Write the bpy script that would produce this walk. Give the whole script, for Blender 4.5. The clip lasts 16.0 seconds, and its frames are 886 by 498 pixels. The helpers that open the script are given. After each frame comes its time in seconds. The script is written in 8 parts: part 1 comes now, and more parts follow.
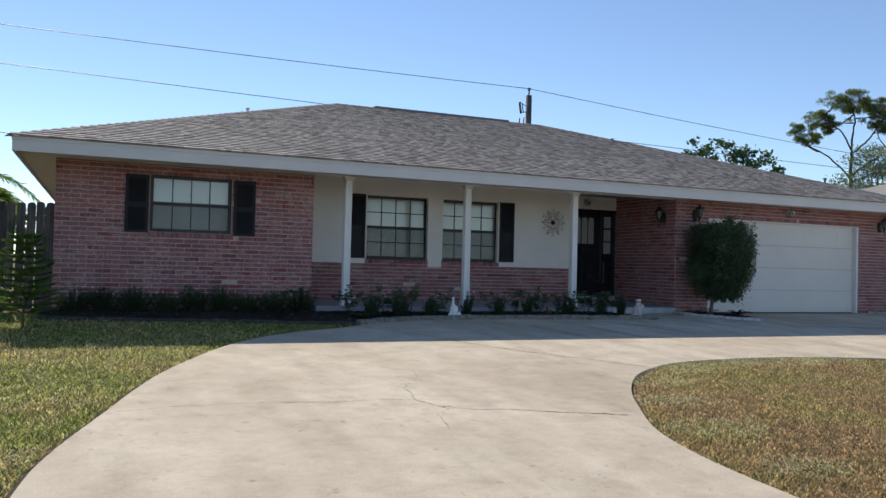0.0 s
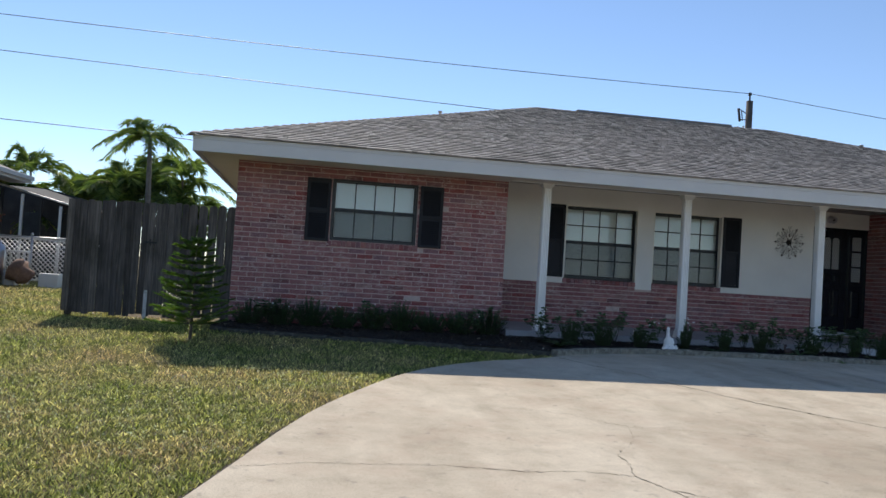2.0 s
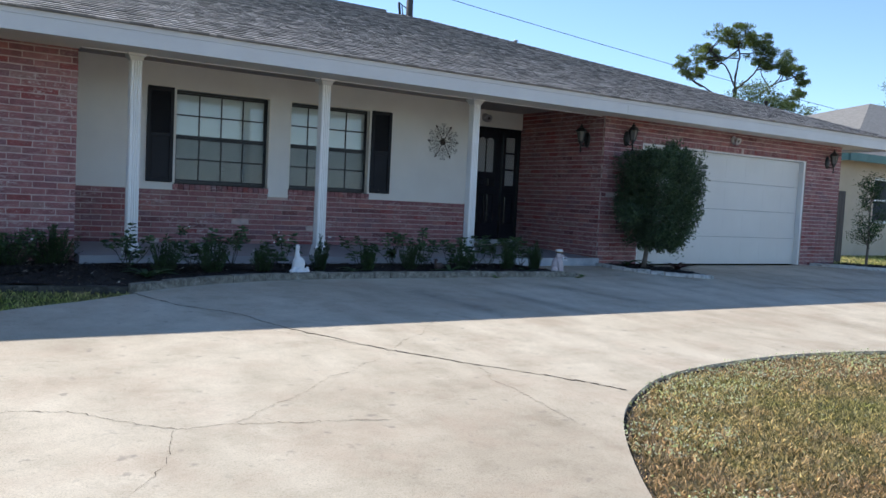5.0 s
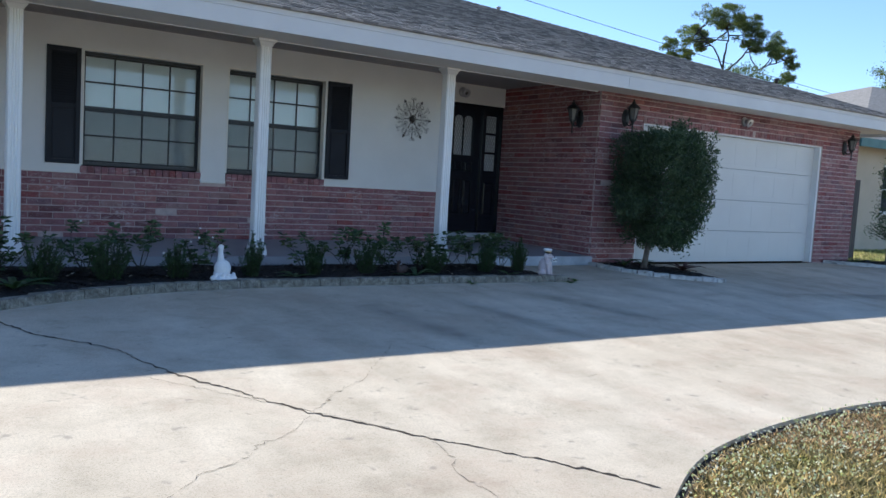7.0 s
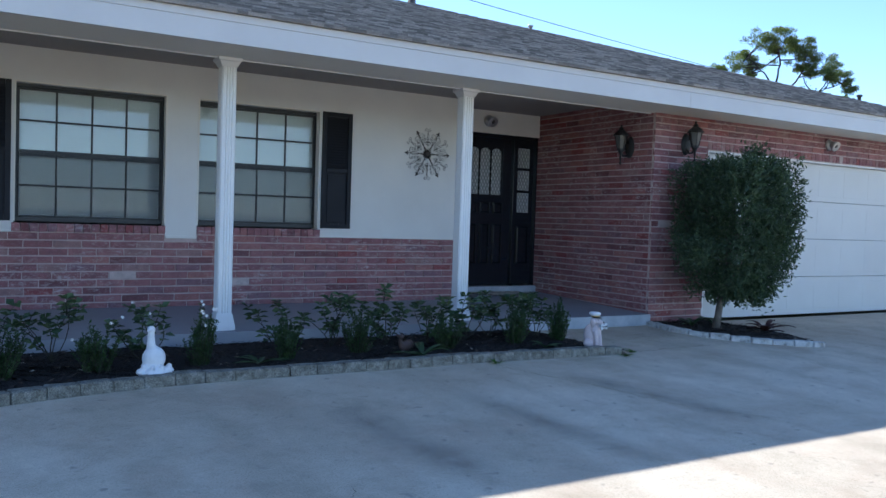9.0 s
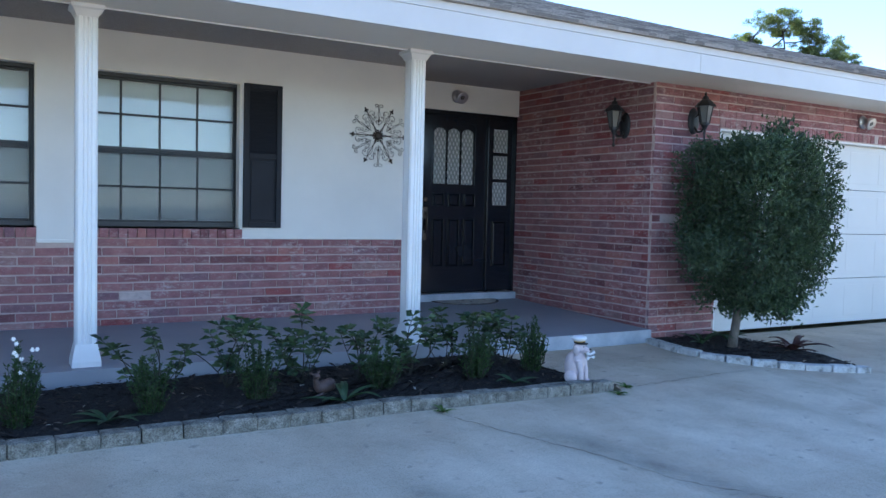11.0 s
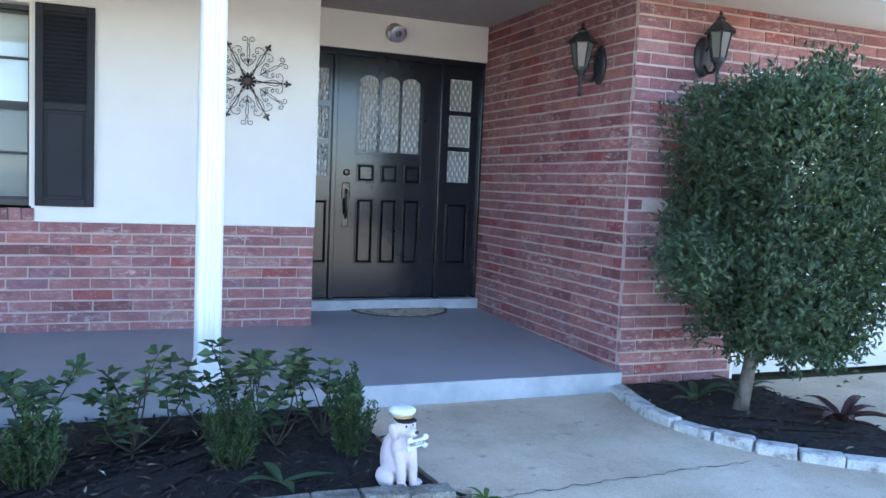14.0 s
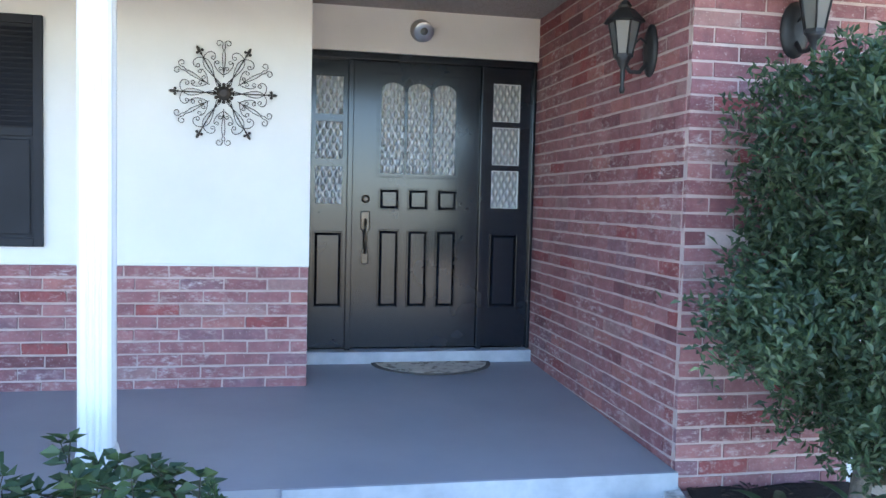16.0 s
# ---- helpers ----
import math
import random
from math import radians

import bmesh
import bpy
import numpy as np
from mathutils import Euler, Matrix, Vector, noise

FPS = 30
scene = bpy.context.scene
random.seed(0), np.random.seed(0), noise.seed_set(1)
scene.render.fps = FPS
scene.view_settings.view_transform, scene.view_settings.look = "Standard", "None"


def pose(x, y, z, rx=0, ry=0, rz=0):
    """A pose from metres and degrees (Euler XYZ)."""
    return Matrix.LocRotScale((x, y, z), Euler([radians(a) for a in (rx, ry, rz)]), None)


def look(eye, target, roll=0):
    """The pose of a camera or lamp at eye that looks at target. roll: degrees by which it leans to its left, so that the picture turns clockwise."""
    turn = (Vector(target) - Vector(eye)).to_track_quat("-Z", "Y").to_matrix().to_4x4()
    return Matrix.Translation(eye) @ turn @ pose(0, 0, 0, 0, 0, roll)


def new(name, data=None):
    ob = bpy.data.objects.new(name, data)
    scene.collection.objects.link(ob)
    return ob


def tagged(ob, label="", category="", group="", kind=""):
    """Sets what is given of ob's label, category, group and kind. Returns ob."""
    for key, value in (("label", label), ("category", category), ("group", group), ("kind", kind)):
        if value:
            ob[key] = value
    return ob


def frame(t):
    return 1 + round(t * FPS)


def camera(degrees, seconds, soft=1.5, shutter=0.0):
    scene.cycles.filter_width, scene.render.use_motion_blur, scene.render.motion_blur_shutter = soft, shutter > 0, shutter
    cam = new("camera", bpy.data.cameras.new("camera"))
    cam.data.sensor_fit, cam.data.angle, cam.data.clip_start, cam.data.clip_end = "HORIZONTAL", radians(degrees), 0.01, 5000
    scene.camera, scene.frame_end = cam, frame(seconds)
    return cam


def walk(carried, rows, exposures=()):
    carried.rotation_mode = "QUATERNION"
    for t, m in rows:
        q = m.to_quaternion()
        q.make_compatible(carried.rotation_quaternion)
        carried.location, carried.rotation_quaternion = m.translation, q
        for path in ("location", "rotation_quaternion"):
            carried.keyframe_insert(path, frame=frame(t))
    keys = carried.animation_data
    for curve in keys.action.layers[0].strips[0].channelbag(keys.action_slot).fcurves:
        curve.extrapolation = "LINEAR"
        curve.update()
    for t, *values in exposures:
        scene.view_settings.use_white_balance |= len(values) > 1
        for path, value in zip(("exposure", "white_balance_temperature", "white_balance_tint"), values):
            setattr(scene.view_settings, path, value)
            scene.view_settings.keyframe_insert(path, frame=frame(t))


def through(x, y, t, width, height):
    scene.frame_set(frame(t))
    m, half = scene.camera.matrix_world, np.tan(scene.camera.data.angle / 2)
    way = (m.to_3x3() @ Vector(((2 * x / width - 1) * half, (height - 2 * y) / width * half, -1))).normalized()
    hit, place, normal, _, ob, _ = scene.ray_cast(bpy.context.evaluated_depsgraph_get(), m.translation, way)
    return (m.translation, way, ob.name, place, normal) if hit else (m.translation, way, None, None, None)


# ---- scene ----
cam = camera(57.8, 16.0)
PATH = [
    (0, (0.426, 0.524, 1.22), (1.21, 2.364, 1.262), 1.5),
    (0.5, (0.494, 0.978, 1.24), (1.135, 2.872, 1.291), 0.8),
    (0.7, (0.529, 1.167, 1.236), (1.066, 3.088, 1.295), 1.0),
    (1, (0.581, 1.451, 1.229), (0.946, 3.417, 1.289), 1.4),
    (1.2, (0.635, 1.629, 1.222), (0.851, 3.614, 1.275), 2.0),
    (1.5, (0.716, 1.897, 1.211), (0.853, 3.892, 1.251), 2.9),
    (2, (0.894, 2.325, 1.243), (1.218, 4.297, 1.307), 3.6),
    (2.2, (1.024, 2.486, 1.268), (1.453, 4.431, 1.35), 3.2),
    (2.5, (1.219, 2.728, 1.305), (1.86, 4.62, 1.396), 2.6),
    (2.7, (1.307, 2.904, 1.287), (2.064, 4.75, 1.355), 2.4),
    (3, (1.44, 3.167, 1.261), (2.318, 4.965, 1.267), 2.0),
    (3.5, (1.777, 3.559, 1.248), (2.748, 5.303, 1.136), 1.9),
    (4, (2.001, 4.006, 1.24), (2.991, 5.738, 1.106), 2.1),
    (4.5, (2.335, 4.346, 1.287), (3.36, 6.058, 1.156), 2.6),
    (4.7, (2.459, 4.505, 1.273), (3.504, 6.205, 1.151), 2.7),
    (6.8, (3.662, 6.103, 1.324), (4.774, 7.758, 1.176), 3.5),
    (7, (3.8, 6.269, 1.352), (4.908, 7.926, 1.192), 3.4),
    (7.5, (3.981, 6.729, 1.405), (5.065, 8.4, 1.223), 2.7),
    (8, (4.246, 7.14, 1.414), (5.304, 8.83, 1.266), 2.2),
    (8.2, (4.474, 7.262, 1.428), (5.508, 8.97, 1.314), 2.1),
    (10.3, (5.88, 8.699, 1.507), (6.878, 10.431, 1.449), 1.7),
    (10.5, (6.028, 8.801, 1.516), (7.03, 10.53, 1.447), 1.5),
    (11, (6.428, 9.096, 1.534), (7.435, 10.821, 1.44), 1.4),
    (11.5, (6.895, 9.427, 1.525), (7.898, 11.155, 1.434), 1.9),
    (12, (7.343, 9.635, 1.546), (8.322, 11.376, 1.453), 2.4),
    (12.5, (7.766, 9.895, 1.564), (8.705, 11.658, 1.468), 2.5),
    (13, (8.231, 10.028, 1.577), (9.122, 11.815, 1.468), 2.6),
    (13.5, (8.667, 10.309, 1.567), (9.489, 12.127, 1.435), 2.6),
    (14, (9.1, 10.479, 1.572), (9.844, 12.329, 1.419), 2.4),
    (14.5, (9.455, 10.667, 1.601), (10.107, 12.551, 1.44), 2.3),
    (15, (9.799, 10.875, 1.611), (10.356, 12.79, 1.457), 2.1),
    (15.5, (10.125, 11.047, 1.641), (10.593, 12.987, 1.502), 1.8),
    (16, (10.299, 11.406, 1.651), (10.687, 13.365, 1.536), 1.4),
]
walk(cam, [(t, look(eye, target, roll)) for t, eye, target, roll in PATH], [(0.0, 0.17, 6600, 11), (3.0, 0.24, 6450, 11), (4.5,0.50,6150,10),(7.0,0.68,5850,10),(8.2,0.86,5700,10),(10.3,1.50,5650,10),(12.5,2.2,5700,11),(14.0,2.72,6000,11),(16.0,2.92,6100,11)])

# ---- world, sun, exposure ----
SUN_DIR = Vector((0.36, -3.0, -2.87)).normalized()
world = bpy.data.worlds.new("world")
scene.world = world
world.use_nodes = True
wn = world.node_tree.nodes
sky = wn.new("ShaderNodeTexSky")
sky.sky_type = "NISHITA"
sky.sun_disc = False
sky.sun_elevation = math.asin(-SUN_DIR.z)
sky.sun_rotation = math.atan2(-SUN_DIR.x, -SUN_DIR.y)
sky.altitude = 1200
sky.air_density = 0.95
sky.dust_density = 0.0
sky.ozone_density = 2.8
wn["Background"].inputs[1].default_value = 0.135
world.node_tree.links.new(sky.outputs[0], wn["Background"].inputs[0])
sun = new("sun", bpy.data.lights.new("sun", "SUN"))
sun.data.energy = 4.1
sun.data.angle = radians(0.53)
sun.data.color = (1.0, 0.93, 0.82)
sun.matrix_world = look((0, 0, 30), Vector((0, 0, 30)) + SUN_DIR)


# ---- shape helpers ----
def ground_z(x, y):
    base = 0.31 + 0.05 * (min(max(y, 0.0), 14.0) - 14.0)
    w = min(max((0.6 - x) / 1.8, 0.0), 1.0)
    w = w * w * (3 - 2 * w)
    return base + w * (min(base, 0.30) - base)


def box(bm, x0, x1, y0, y1, z0, z1):
    v = [bm.verts.new((x, y, z)) for z in (z0, z1) for y in (y0, y1) for x in (x0, x1)]
    for f in ((0, 2, 3, 1), (4, 5, 7, 6), (0, 1, 5, 4), (1, 3, 7, 5), (3, 2, 6, 7), (2, 0, 4, 6)):
        bm.faces.new([v[i] for i in f])


def soft_box(bm, x0, x1, y0, y1, z0, z1, b=0.006):
    tmp = bmesh.new()
    box(tmp, x0, x1, y0, y1, z0, z1)
    bmesh.ops.bevel(tmp, geom=list(tmp.edges), offset=b, segments=2, affect="EDGES", profile=0.6)
    merge(bm, tmp)


def merge(bm, other, m=None):
    if m is not None:
        other.transform(m)
    me = bpy.data.meshes.new("tmp")
    other.to_mesh(me)
    other.free()
    bm.from_mesh(me)
    bpy.data.meshes.remove(me)


def prism(bm, pts, y0, y1):
    """A shape in x and z, drawn out along y."""
    a = [bm.verts.new((x, y0, z)) for x, z in pts]
    b = [bm.verts.new((x, y1, z)) for x, z in pts]
    bm.faces.new(a)
    bm.faces.new(b[::-1])
    n = len(pts)
    for i in range(n):
        bm.faces.new((a[i], b[i], b[(i + 1) % n], a[(i + 1) % n]))
    bmesh.ops.recalc_face_normals(bm, faces=bm.faces)


def slab(bm, pts, z0, z1):
    """A shape in x and y, drawn up from z0 to z1."""
    a = [bm.verts.new((x, y, z0)) for x, y in pts]
    b = [bm.verts.new((x, y, z1)) for x, y in pts]
    bm.faces.new(a[::-1])
    bm.faces.new(b)
    n = len(pts)
    for i in range(n):
        bm.faces.new((a[i], a[(i + 1) % n], b[(i + 1) % n], b[i]))
    bmesh.ops.recalc_face_normals(bm, faces=bm.faces)


def tube(bm, pts, radii, n=6, closed_ends=True):
    pts = [Vector(p) for p in pts]
    if not hasattr(radii, "__len__"):
        radii = [radii] * len(pts)
    rings = []
    up = Vector((0.13, 0.27, 0.95)).normalized()
    for i, p in enumerate(pts):
        d = (pts[min(i + 1, len(pts) - 1)] - pts[max(i - 1, 0)])
        if d.length < 1e-9:
            d = Vector((0, 0, 1))
        d.normalize()
        a = d.cross(up)
        if a.length < 0.15:
            a = d.cross(Vector((1, 0, 0)))
        a.normalize()
        b = d.cross(a)
        rings.append([bm.verts.new(p + (a * math.cos(k * math.tau / n) + b * math.sin(k * math.tau / n)) * radii[i]) for k in range(n)])
    for r, s in zip(rings, rings[1:]):
        for k in range(n):
            f = bm.faces.new((r[k], r[(k + 1) % n], s[(k + 1) % n], s[k]))
            f.smooth = True
    if closed_ends:
        bm.faces.new(rings[0][::-1])
        bm.faces.new(rings[-1])


def lathe(bm, profile, n=16, centre=(0, 0, 0), smooth=True, turn=0.0):
    """A turned shape: profile of (radius, height)."""
    cx, cy, cz = centre
    rings = [[bm.verts.new((cx + r * math.cos(turn + k * math.tau / n), cy + r * math.sin(turn + k * math.tau / n), cz + z)) for k in range(n)] for r, z in profile]
    for r, s in zip(rings, rings[1:]):
        for k in range(n):
            f = bm.faces.new((r[k], r[(k + 1) % n], s[(k + 1) % n], s[k]))
            f.smooth = smooth
    bm.faces.new(rings[0][::-1])
    bm.faces.new(rings[-1])


def ball(bm, centre, radii, rot=None, seg=16):
    m = Matrix.Translation(centre) @ (rot.to_4x4() if rot else Matrix.Identity(4)) @ Matrix.Diagonal((*radii, 1))
    res = bmesh.ops.create_uvsphere(bm, u_segments=seg, v_segments=seg * 2 // 3, radius=1, matrix=m)
    for v in res["verts"]:
        for f in v.link_faces:
            f.smooth = True


def mesh_of(name, bm, material):
    me = bpy.data.meshes.new(name)
    bm.to_mesh(me)
    bm.free()
    for m in (material if isinstance(material, (list, tuple)) else [material]):
        me.materials.append(m)
    return me


def thing(name, at, label, category, group="", kind=""):
    ob = new(name)
    ob.location = at
    ob.empty_display_size = 0.1
    return tagged(ob, label, category, group, kind)


def world_at(ob):
    v = Vector((0, 0, 0))
    while ob:
        v += ob.location
        ob = ob.parent
    return v


def part(name, bm, material, parent, label="", kind=""):
    """One mesh, drawn in world places, under its thing."""
    off = world_at(parent)
    for v in bm.verts:
        v.co -= off
    ob = new(name, mesh_of(name, bm, material))
    ob.parent = parent
    return tagged(ob, label, kind=kind)


def structure(name, bm, material, label, category):
    return tagged(new(name, mesh_of(name, bm, material)), label, category, kind="structure")


def single(name, bm, material, at, label, category, group="", kind=""):
    at = Vector(at)
    for v in bm.verts:
        v.co -= at
    ob = new(name, mesh_of(name, bm, material))
    ob.location = at
    return tagged(ob, label, category, group, kind)


def mesh_from(name, verts, faces, material, smooth=False):
    me = bpy.data.meshes.new(name)
    verts = np.asarray(verts, dtype=np.float32)
    faces = np.asarray(faces, dtype=np.int32)
    k = faces.shape[1]
    me.vertices.add(len(verts))
    me.vertices.foreach_set("co", verts.ravel())
    me.loops.add(faces.size)
    me.loops.foreach_set("vertex_index", faces.ravel())
    me.polygons.add(len(faces))
    me.polygons.foreach_set("loop_start", np.arange(0, faces.size, k, dtype=np.int32))
    me.update(calc_edges=True)
    me.polygons.foreach_set("use_smooth", np.full(len(faces), smooth))
    me.materials.append(material)
    return me


def leaf_mesh(name, pos, ways, length, width, material, rng, fold=0.25):
    """Leaves with a fold along the middle: six points each."""
    pos, ways = np.asarray(pos, float), np.asarray(ways, float)
    n = len(pos)
    ways = ways / np.linalg.norm(ways, axis=1, keepdims=True)
    side = np.cross(ways, rng.normal(size=(n, 3)) * 0.5 + np.array([0, 0, 1.0]))
    side /= np.linalg.norm(side, axis=1, keepdims=True) + 1e-9
    up = np.cross(side, ways)
    ln = (length * rng.uniform(0.65, 1.25, n))[:, None]
    wd = (width * rng.uniform(0.7, 1.2, n))[:, None]
    tip = pos + ways * ln - up * ln * 0.12
    mid = pos + ways * ln * 0.5
    l = mid + side * wd * 0.5 + up * wd * fold
    r = mid - side * wd * 0.5 + up * wd * fold
    verts = np.stack([pos, l, tip, r], 1).reshape(-1, 3)
    idx = np.arange(n)[:, None] * 4
    faces = np.concatenate([idx + [0, 1, 2], idx + [0, 2, 3]], 0)
    return mesh_from(name, verts, faces, material)


# ---- materials ----
def make(name):
    m = bpy.data.materials.new(name)
    m.use_nodes = True
    nt = m.node_tree
    return m, nt, nt.nodes["Principled BSDF"]


def node(nt, kind, **values):
    n = nt.nodes.new(kind)
    for key, v in values.items():
        n.inputs[key.replace("_", " ")].default_value = v
    return n


def coords(nt, space="Object"):
    return nt.nodes.new("ShaderNodeTexCoord").outputs[space]


def position(nt):
    return nt.nodes.new("ShaderNodeNewGeometry").outputs["Position"]


def noise_at(nt, vec, scale, detail=4.0, rough=0.55, stretch=None):
    if stretch:
        mp = nt.nodes.new("ShaderNodeMapping")
        mp.inputs["Scale"].default_value = stretch
        nt.links.new(vec, mp.inputs["Vector"])
        vec = mp.outputs[0]
    n = node(nt, "ShaderNodeTexNoise", Scale=scale, Detail=detail, Roughness=rough)
    nt.links.new(vec, n.inputs["Vector"])
    return n.outputs["Fac"]


def ramp(nt, fac, stops, constant=False):
    r = nt.nodes.new("ShaderNodeValToRGB")
    e = r.color_ramp.elements
    while len(e) < len(stops):
        e.new(0.5)
    for i, (p, c) in enumerate(stops):
        e[i].position = p
        e[i].color = (*c, 1) if len(c) == 3 else c
    if constant:
        r.color_ramp.interpolation = "CONSTANT"
    nt.links.new(fac, r.inputs[0])
    return r.outputs["Color"]


def mix(nt, fac, a, b, mode="MIX"):
    m = nt.nodes.new("ShaderNodeMix")
    m.data_type = "RGBA"
    m.blend_type = mode
    for sock, v in ((m.inputs[0], fac), (m.inputs[6], a), (m.inputs[7], b)):
        if isinstance(v, bpy.types.NodeSocket):
            nt.links.new(v, sock)
        elif isinstance(v, (int, float)):
            sock.default_value = v
        else:
            sock.default_value = (*v, 1)
    return m.outputs[2]


def bump(nt, bsdf, height, strength=0.4, distance=0.01):
    b = node(nt, "ShaderNodeBump", Strength=strength, Distance=distance)
    nt.links.new(height, b.inputs["Height"])
    nt.links.new(b.outputs[0], bsdf.inputs["Normal"])


def grained(name, stops, scale, rough=0.7, bump_scale=60.0, bump_strength=0.3, distance=0.004, fine=0.0, metal=0.0, stretch=None, world_space=True, spec=0.5):
    m, nt, b = make(name)
    vec = position(nt) if world_space else coords(nt)
    col = ramp(nt, noise_at(nt, vec, scale, 6, 0.6, stretch), stops)
    if fine:
        f = noise_at(nt, vec, bump_scale, 3, 0.7)
        col = mix(nt, fine, col, ramp(nt, f, [(0.3, (0.1, 0.1, 0.1)), (0.7, (0.9, 0.9, 0.9))]), "OVERLAY")
    nt.links.new(col, b.inputs["Base Color"])
    b.inputs["Roughness"].default_value = rough
    b.inputs["Metallic"].default_value = metal
    b.inputs["Specular IOR Level"].default_value = spec
    bump(nt, b, noise_at(nt, vec, bump_scale, 4, 0.65), bump_strength, distance)
    return m


def brick_material(name, island):
    m, nt, b = make(name)
    geo = nt.nodes.new("ShaderNodeNewGeometry")
    rnd = geo.outputs["Random Per Island"] if island else nt.nodes.new("ShaderNodeObjectInfo").outputs["Random"]
    pos = geo.outputs["Position"]
    base = ramp(nt, rnd, [(0.0, (0.235, 0.096, 0.104)), (0.16, (0.275, 0.118, 0.124)), (0.34, (0.310, 0.138, 0.140)), (0.46, (0.245, 0.062, 0.062)), (0.53, (0.265, 0.112, 0.118)),
                          (0.72, (0.330, 0.135, 0.125)), (0.79, (0.215, 0.108, 0.125)), (0.88, (0.165, 0.060, 0.066)), (0.94, (0.300, 0.170, 0.165)), (0.990, (0.50, 0.41, 0.39))], True)
    tone = ramp(nt, noise_at(nt, pos, 9, 5, 0.65), [(0.3, (0.72, 0.70, 0.70)), (0.7, (1.25, 1.22, 1.2))])
    base = mix(nt, 1.0, base, tone, "MULTIPLY")
    smear_a = ramp(nt, noise_at(nt, pos, 26, 6, 0.75, (0.6, 0.6, 1.4)), [(0.51, (0, 0, 0)), (0.68, (1, 1, 1))])
    smear_b = ramp(nt, noise_at(nt, pos, 2.3, 3, 0.5), [(0.42, (0.06, 0.06, 0.06)), (0.64, (1.0, 1.0, 1.0))])
    smear = mix(nt, 1.0, smear_a, smear_b, "MULTIPLY")
    fine = ramp(nt, noise_at(nt, pos, 75, 4, 0.7), [(0.60, (0, 0, 0)), (0.72, (0.75, 0.75, 0.75))])
    smear = mix(nt, 1.0, smear, fine, "LIGHTEN")
    base = mix(nt, smear, base, (0.60, 0.50, 0.48))
    soot = ramp(nt, noise_at(nt, pos, 14, 3, 0.6), [(0.62, (0, 0, 0)), (0.78, (0.5, 0.5, 0.5))])
    base = mix(nt, soot, base, (0.10, 0.07, 0.075))
    nt.links.new(base, b.inputs["Base Color"])
    b.inputs["Roughness"].default_value = 0.78
    bump(nt, b, noise_at(nt, pos, 70, 5, 0.7), 0.55, 0.006)
    return m


BRICK = brick_material("brick_face", False)
BRICK_JOINED = brick_material("brick_face_joined", True)
MORTAR = grained("mortar", [(0.3, (0.44, 0.335, 0.305)), (0.7, (0.58, 0.46, 0.42))], 8, 0.92, 160, 0.6, 0.004)
STUCCO = grained("cream_stucco", [(0.3, (0.71, 0.69, 0.655)), (0.7, (0.78, 0.76, 0.72))], 1.4, 0.9, 220, 0.25, 0.003)
SOFFIT = grained("soffit_paint", [(0.3, (0.76, 0.72, 0.64)), (0.7, (0.82, 0.78, 0.70))], 0.9, 0.8, 90, 0.1, 0.002)
WHITE = grained("white_paint", [(0.25, (0.74, 0.74, 0.73)), (0.75, (0.83, 0.83, 0.82))], 2.2, 0.5, 60, 0.12, 0.002)
FASCIA = grained("fascia_paint", [(0.25, (0.56, 0.55, 0.54)), (0.75, (0.66, 0.65, 0.635))], 1.1, 0.45, 25, 0.1, 0.003)
GARAGE_PAINT = grained("garage_door_paint", [(0.25, (0.62, 0.61, 0.58)), (0.75, (0.70, 0.69, 0.66))], 0.8, 0.45, 40, 0.12, 0.002)
PORCH_PAINT = grained("porch_floor_paint", [(0.25, (0.27, 0.28, 0.31)), (0.75, (0.34, 0.35, 0.38))], 1.3, 0.55, 90, 0.25, 0.002)
PORCH_EDGE = grained("porch_edge_paint", [(0.25, (0.28, 0.31, 0.35)), (0.5, (0.38, 0.41, 0.45)), (0.75, (0.48, 0.51, 0.54))], 5, 0.6, 60, 0.3, 0.003)
PORCH_CEILING = grained("porch_ceiling_paint", [(0.25, (0.60, 0.62, 0.62)), (0.75, (0.67, 0.69, 0.69))], 1.5, 0.7, 60, 0.2, 0.002)
SHUTTER = grained("shutter_paint", [(0.25, (0.010, 0.011, 0.015)), (0.75, (0.017, 0.019, 0.026))], 3, 0.6, 60, 0.15, 0.001, spec=0.3)
BRONZE = grained("dark_bronze_frame", [(0.25, (0.016, 0.018, 0.019)), (0.75, (0.028, 0.030, 0.032))], 4, 0.45, 80, 0.1, 0.001)
DOOR_BLACK = grained("door_black_paint", [(0.25, (0.006, 0.009, 0.014)), (0.75, (0.011, 0.015, 0.022))], 2.5, 0.17, 30, 0.05, 0.002, spec=0.5)
IRON = grained("black_iron", [(0.25, (0.010, 0.010, 0.011)), (0.75, (0.022, 0.022, 0.023))], 12, 0.5, 90, 0.3, 0.002)
WROUGHT = grained("wrought_iron", [(0.25, (0.035, 0.028, 0.024)), (0.75, (0.07, 0.058, 0.05))], 20, 0.55, 120, 0.3, 0.001, metal=0.4)
BRASS = grained("aged_brass", [(0.25, (0.07, 0.055, 0.045)), (0.75, (0.15, 0.12, 0.09))], 15, 0.35, 90, 0.2, 0.001, metal=0.8)
SILVER = grained("grey_metal", [(0.25, (0.45, 0.45, 0.45)), (0.75, (0.6, 0.6, 0.6))], 15, 0.3, 90, 0.1, 0.001, metal=0.9)
KERB = grained("kerb_concrete", [(0.30, (0.11, 0.10, 0.082)), (0.5, (0.22, 0.21, 0.175)), (0.72, (0.36, 0.345, 0.30))], 16, 0.92, 110, 1.0, 0.012, fine=0.7)
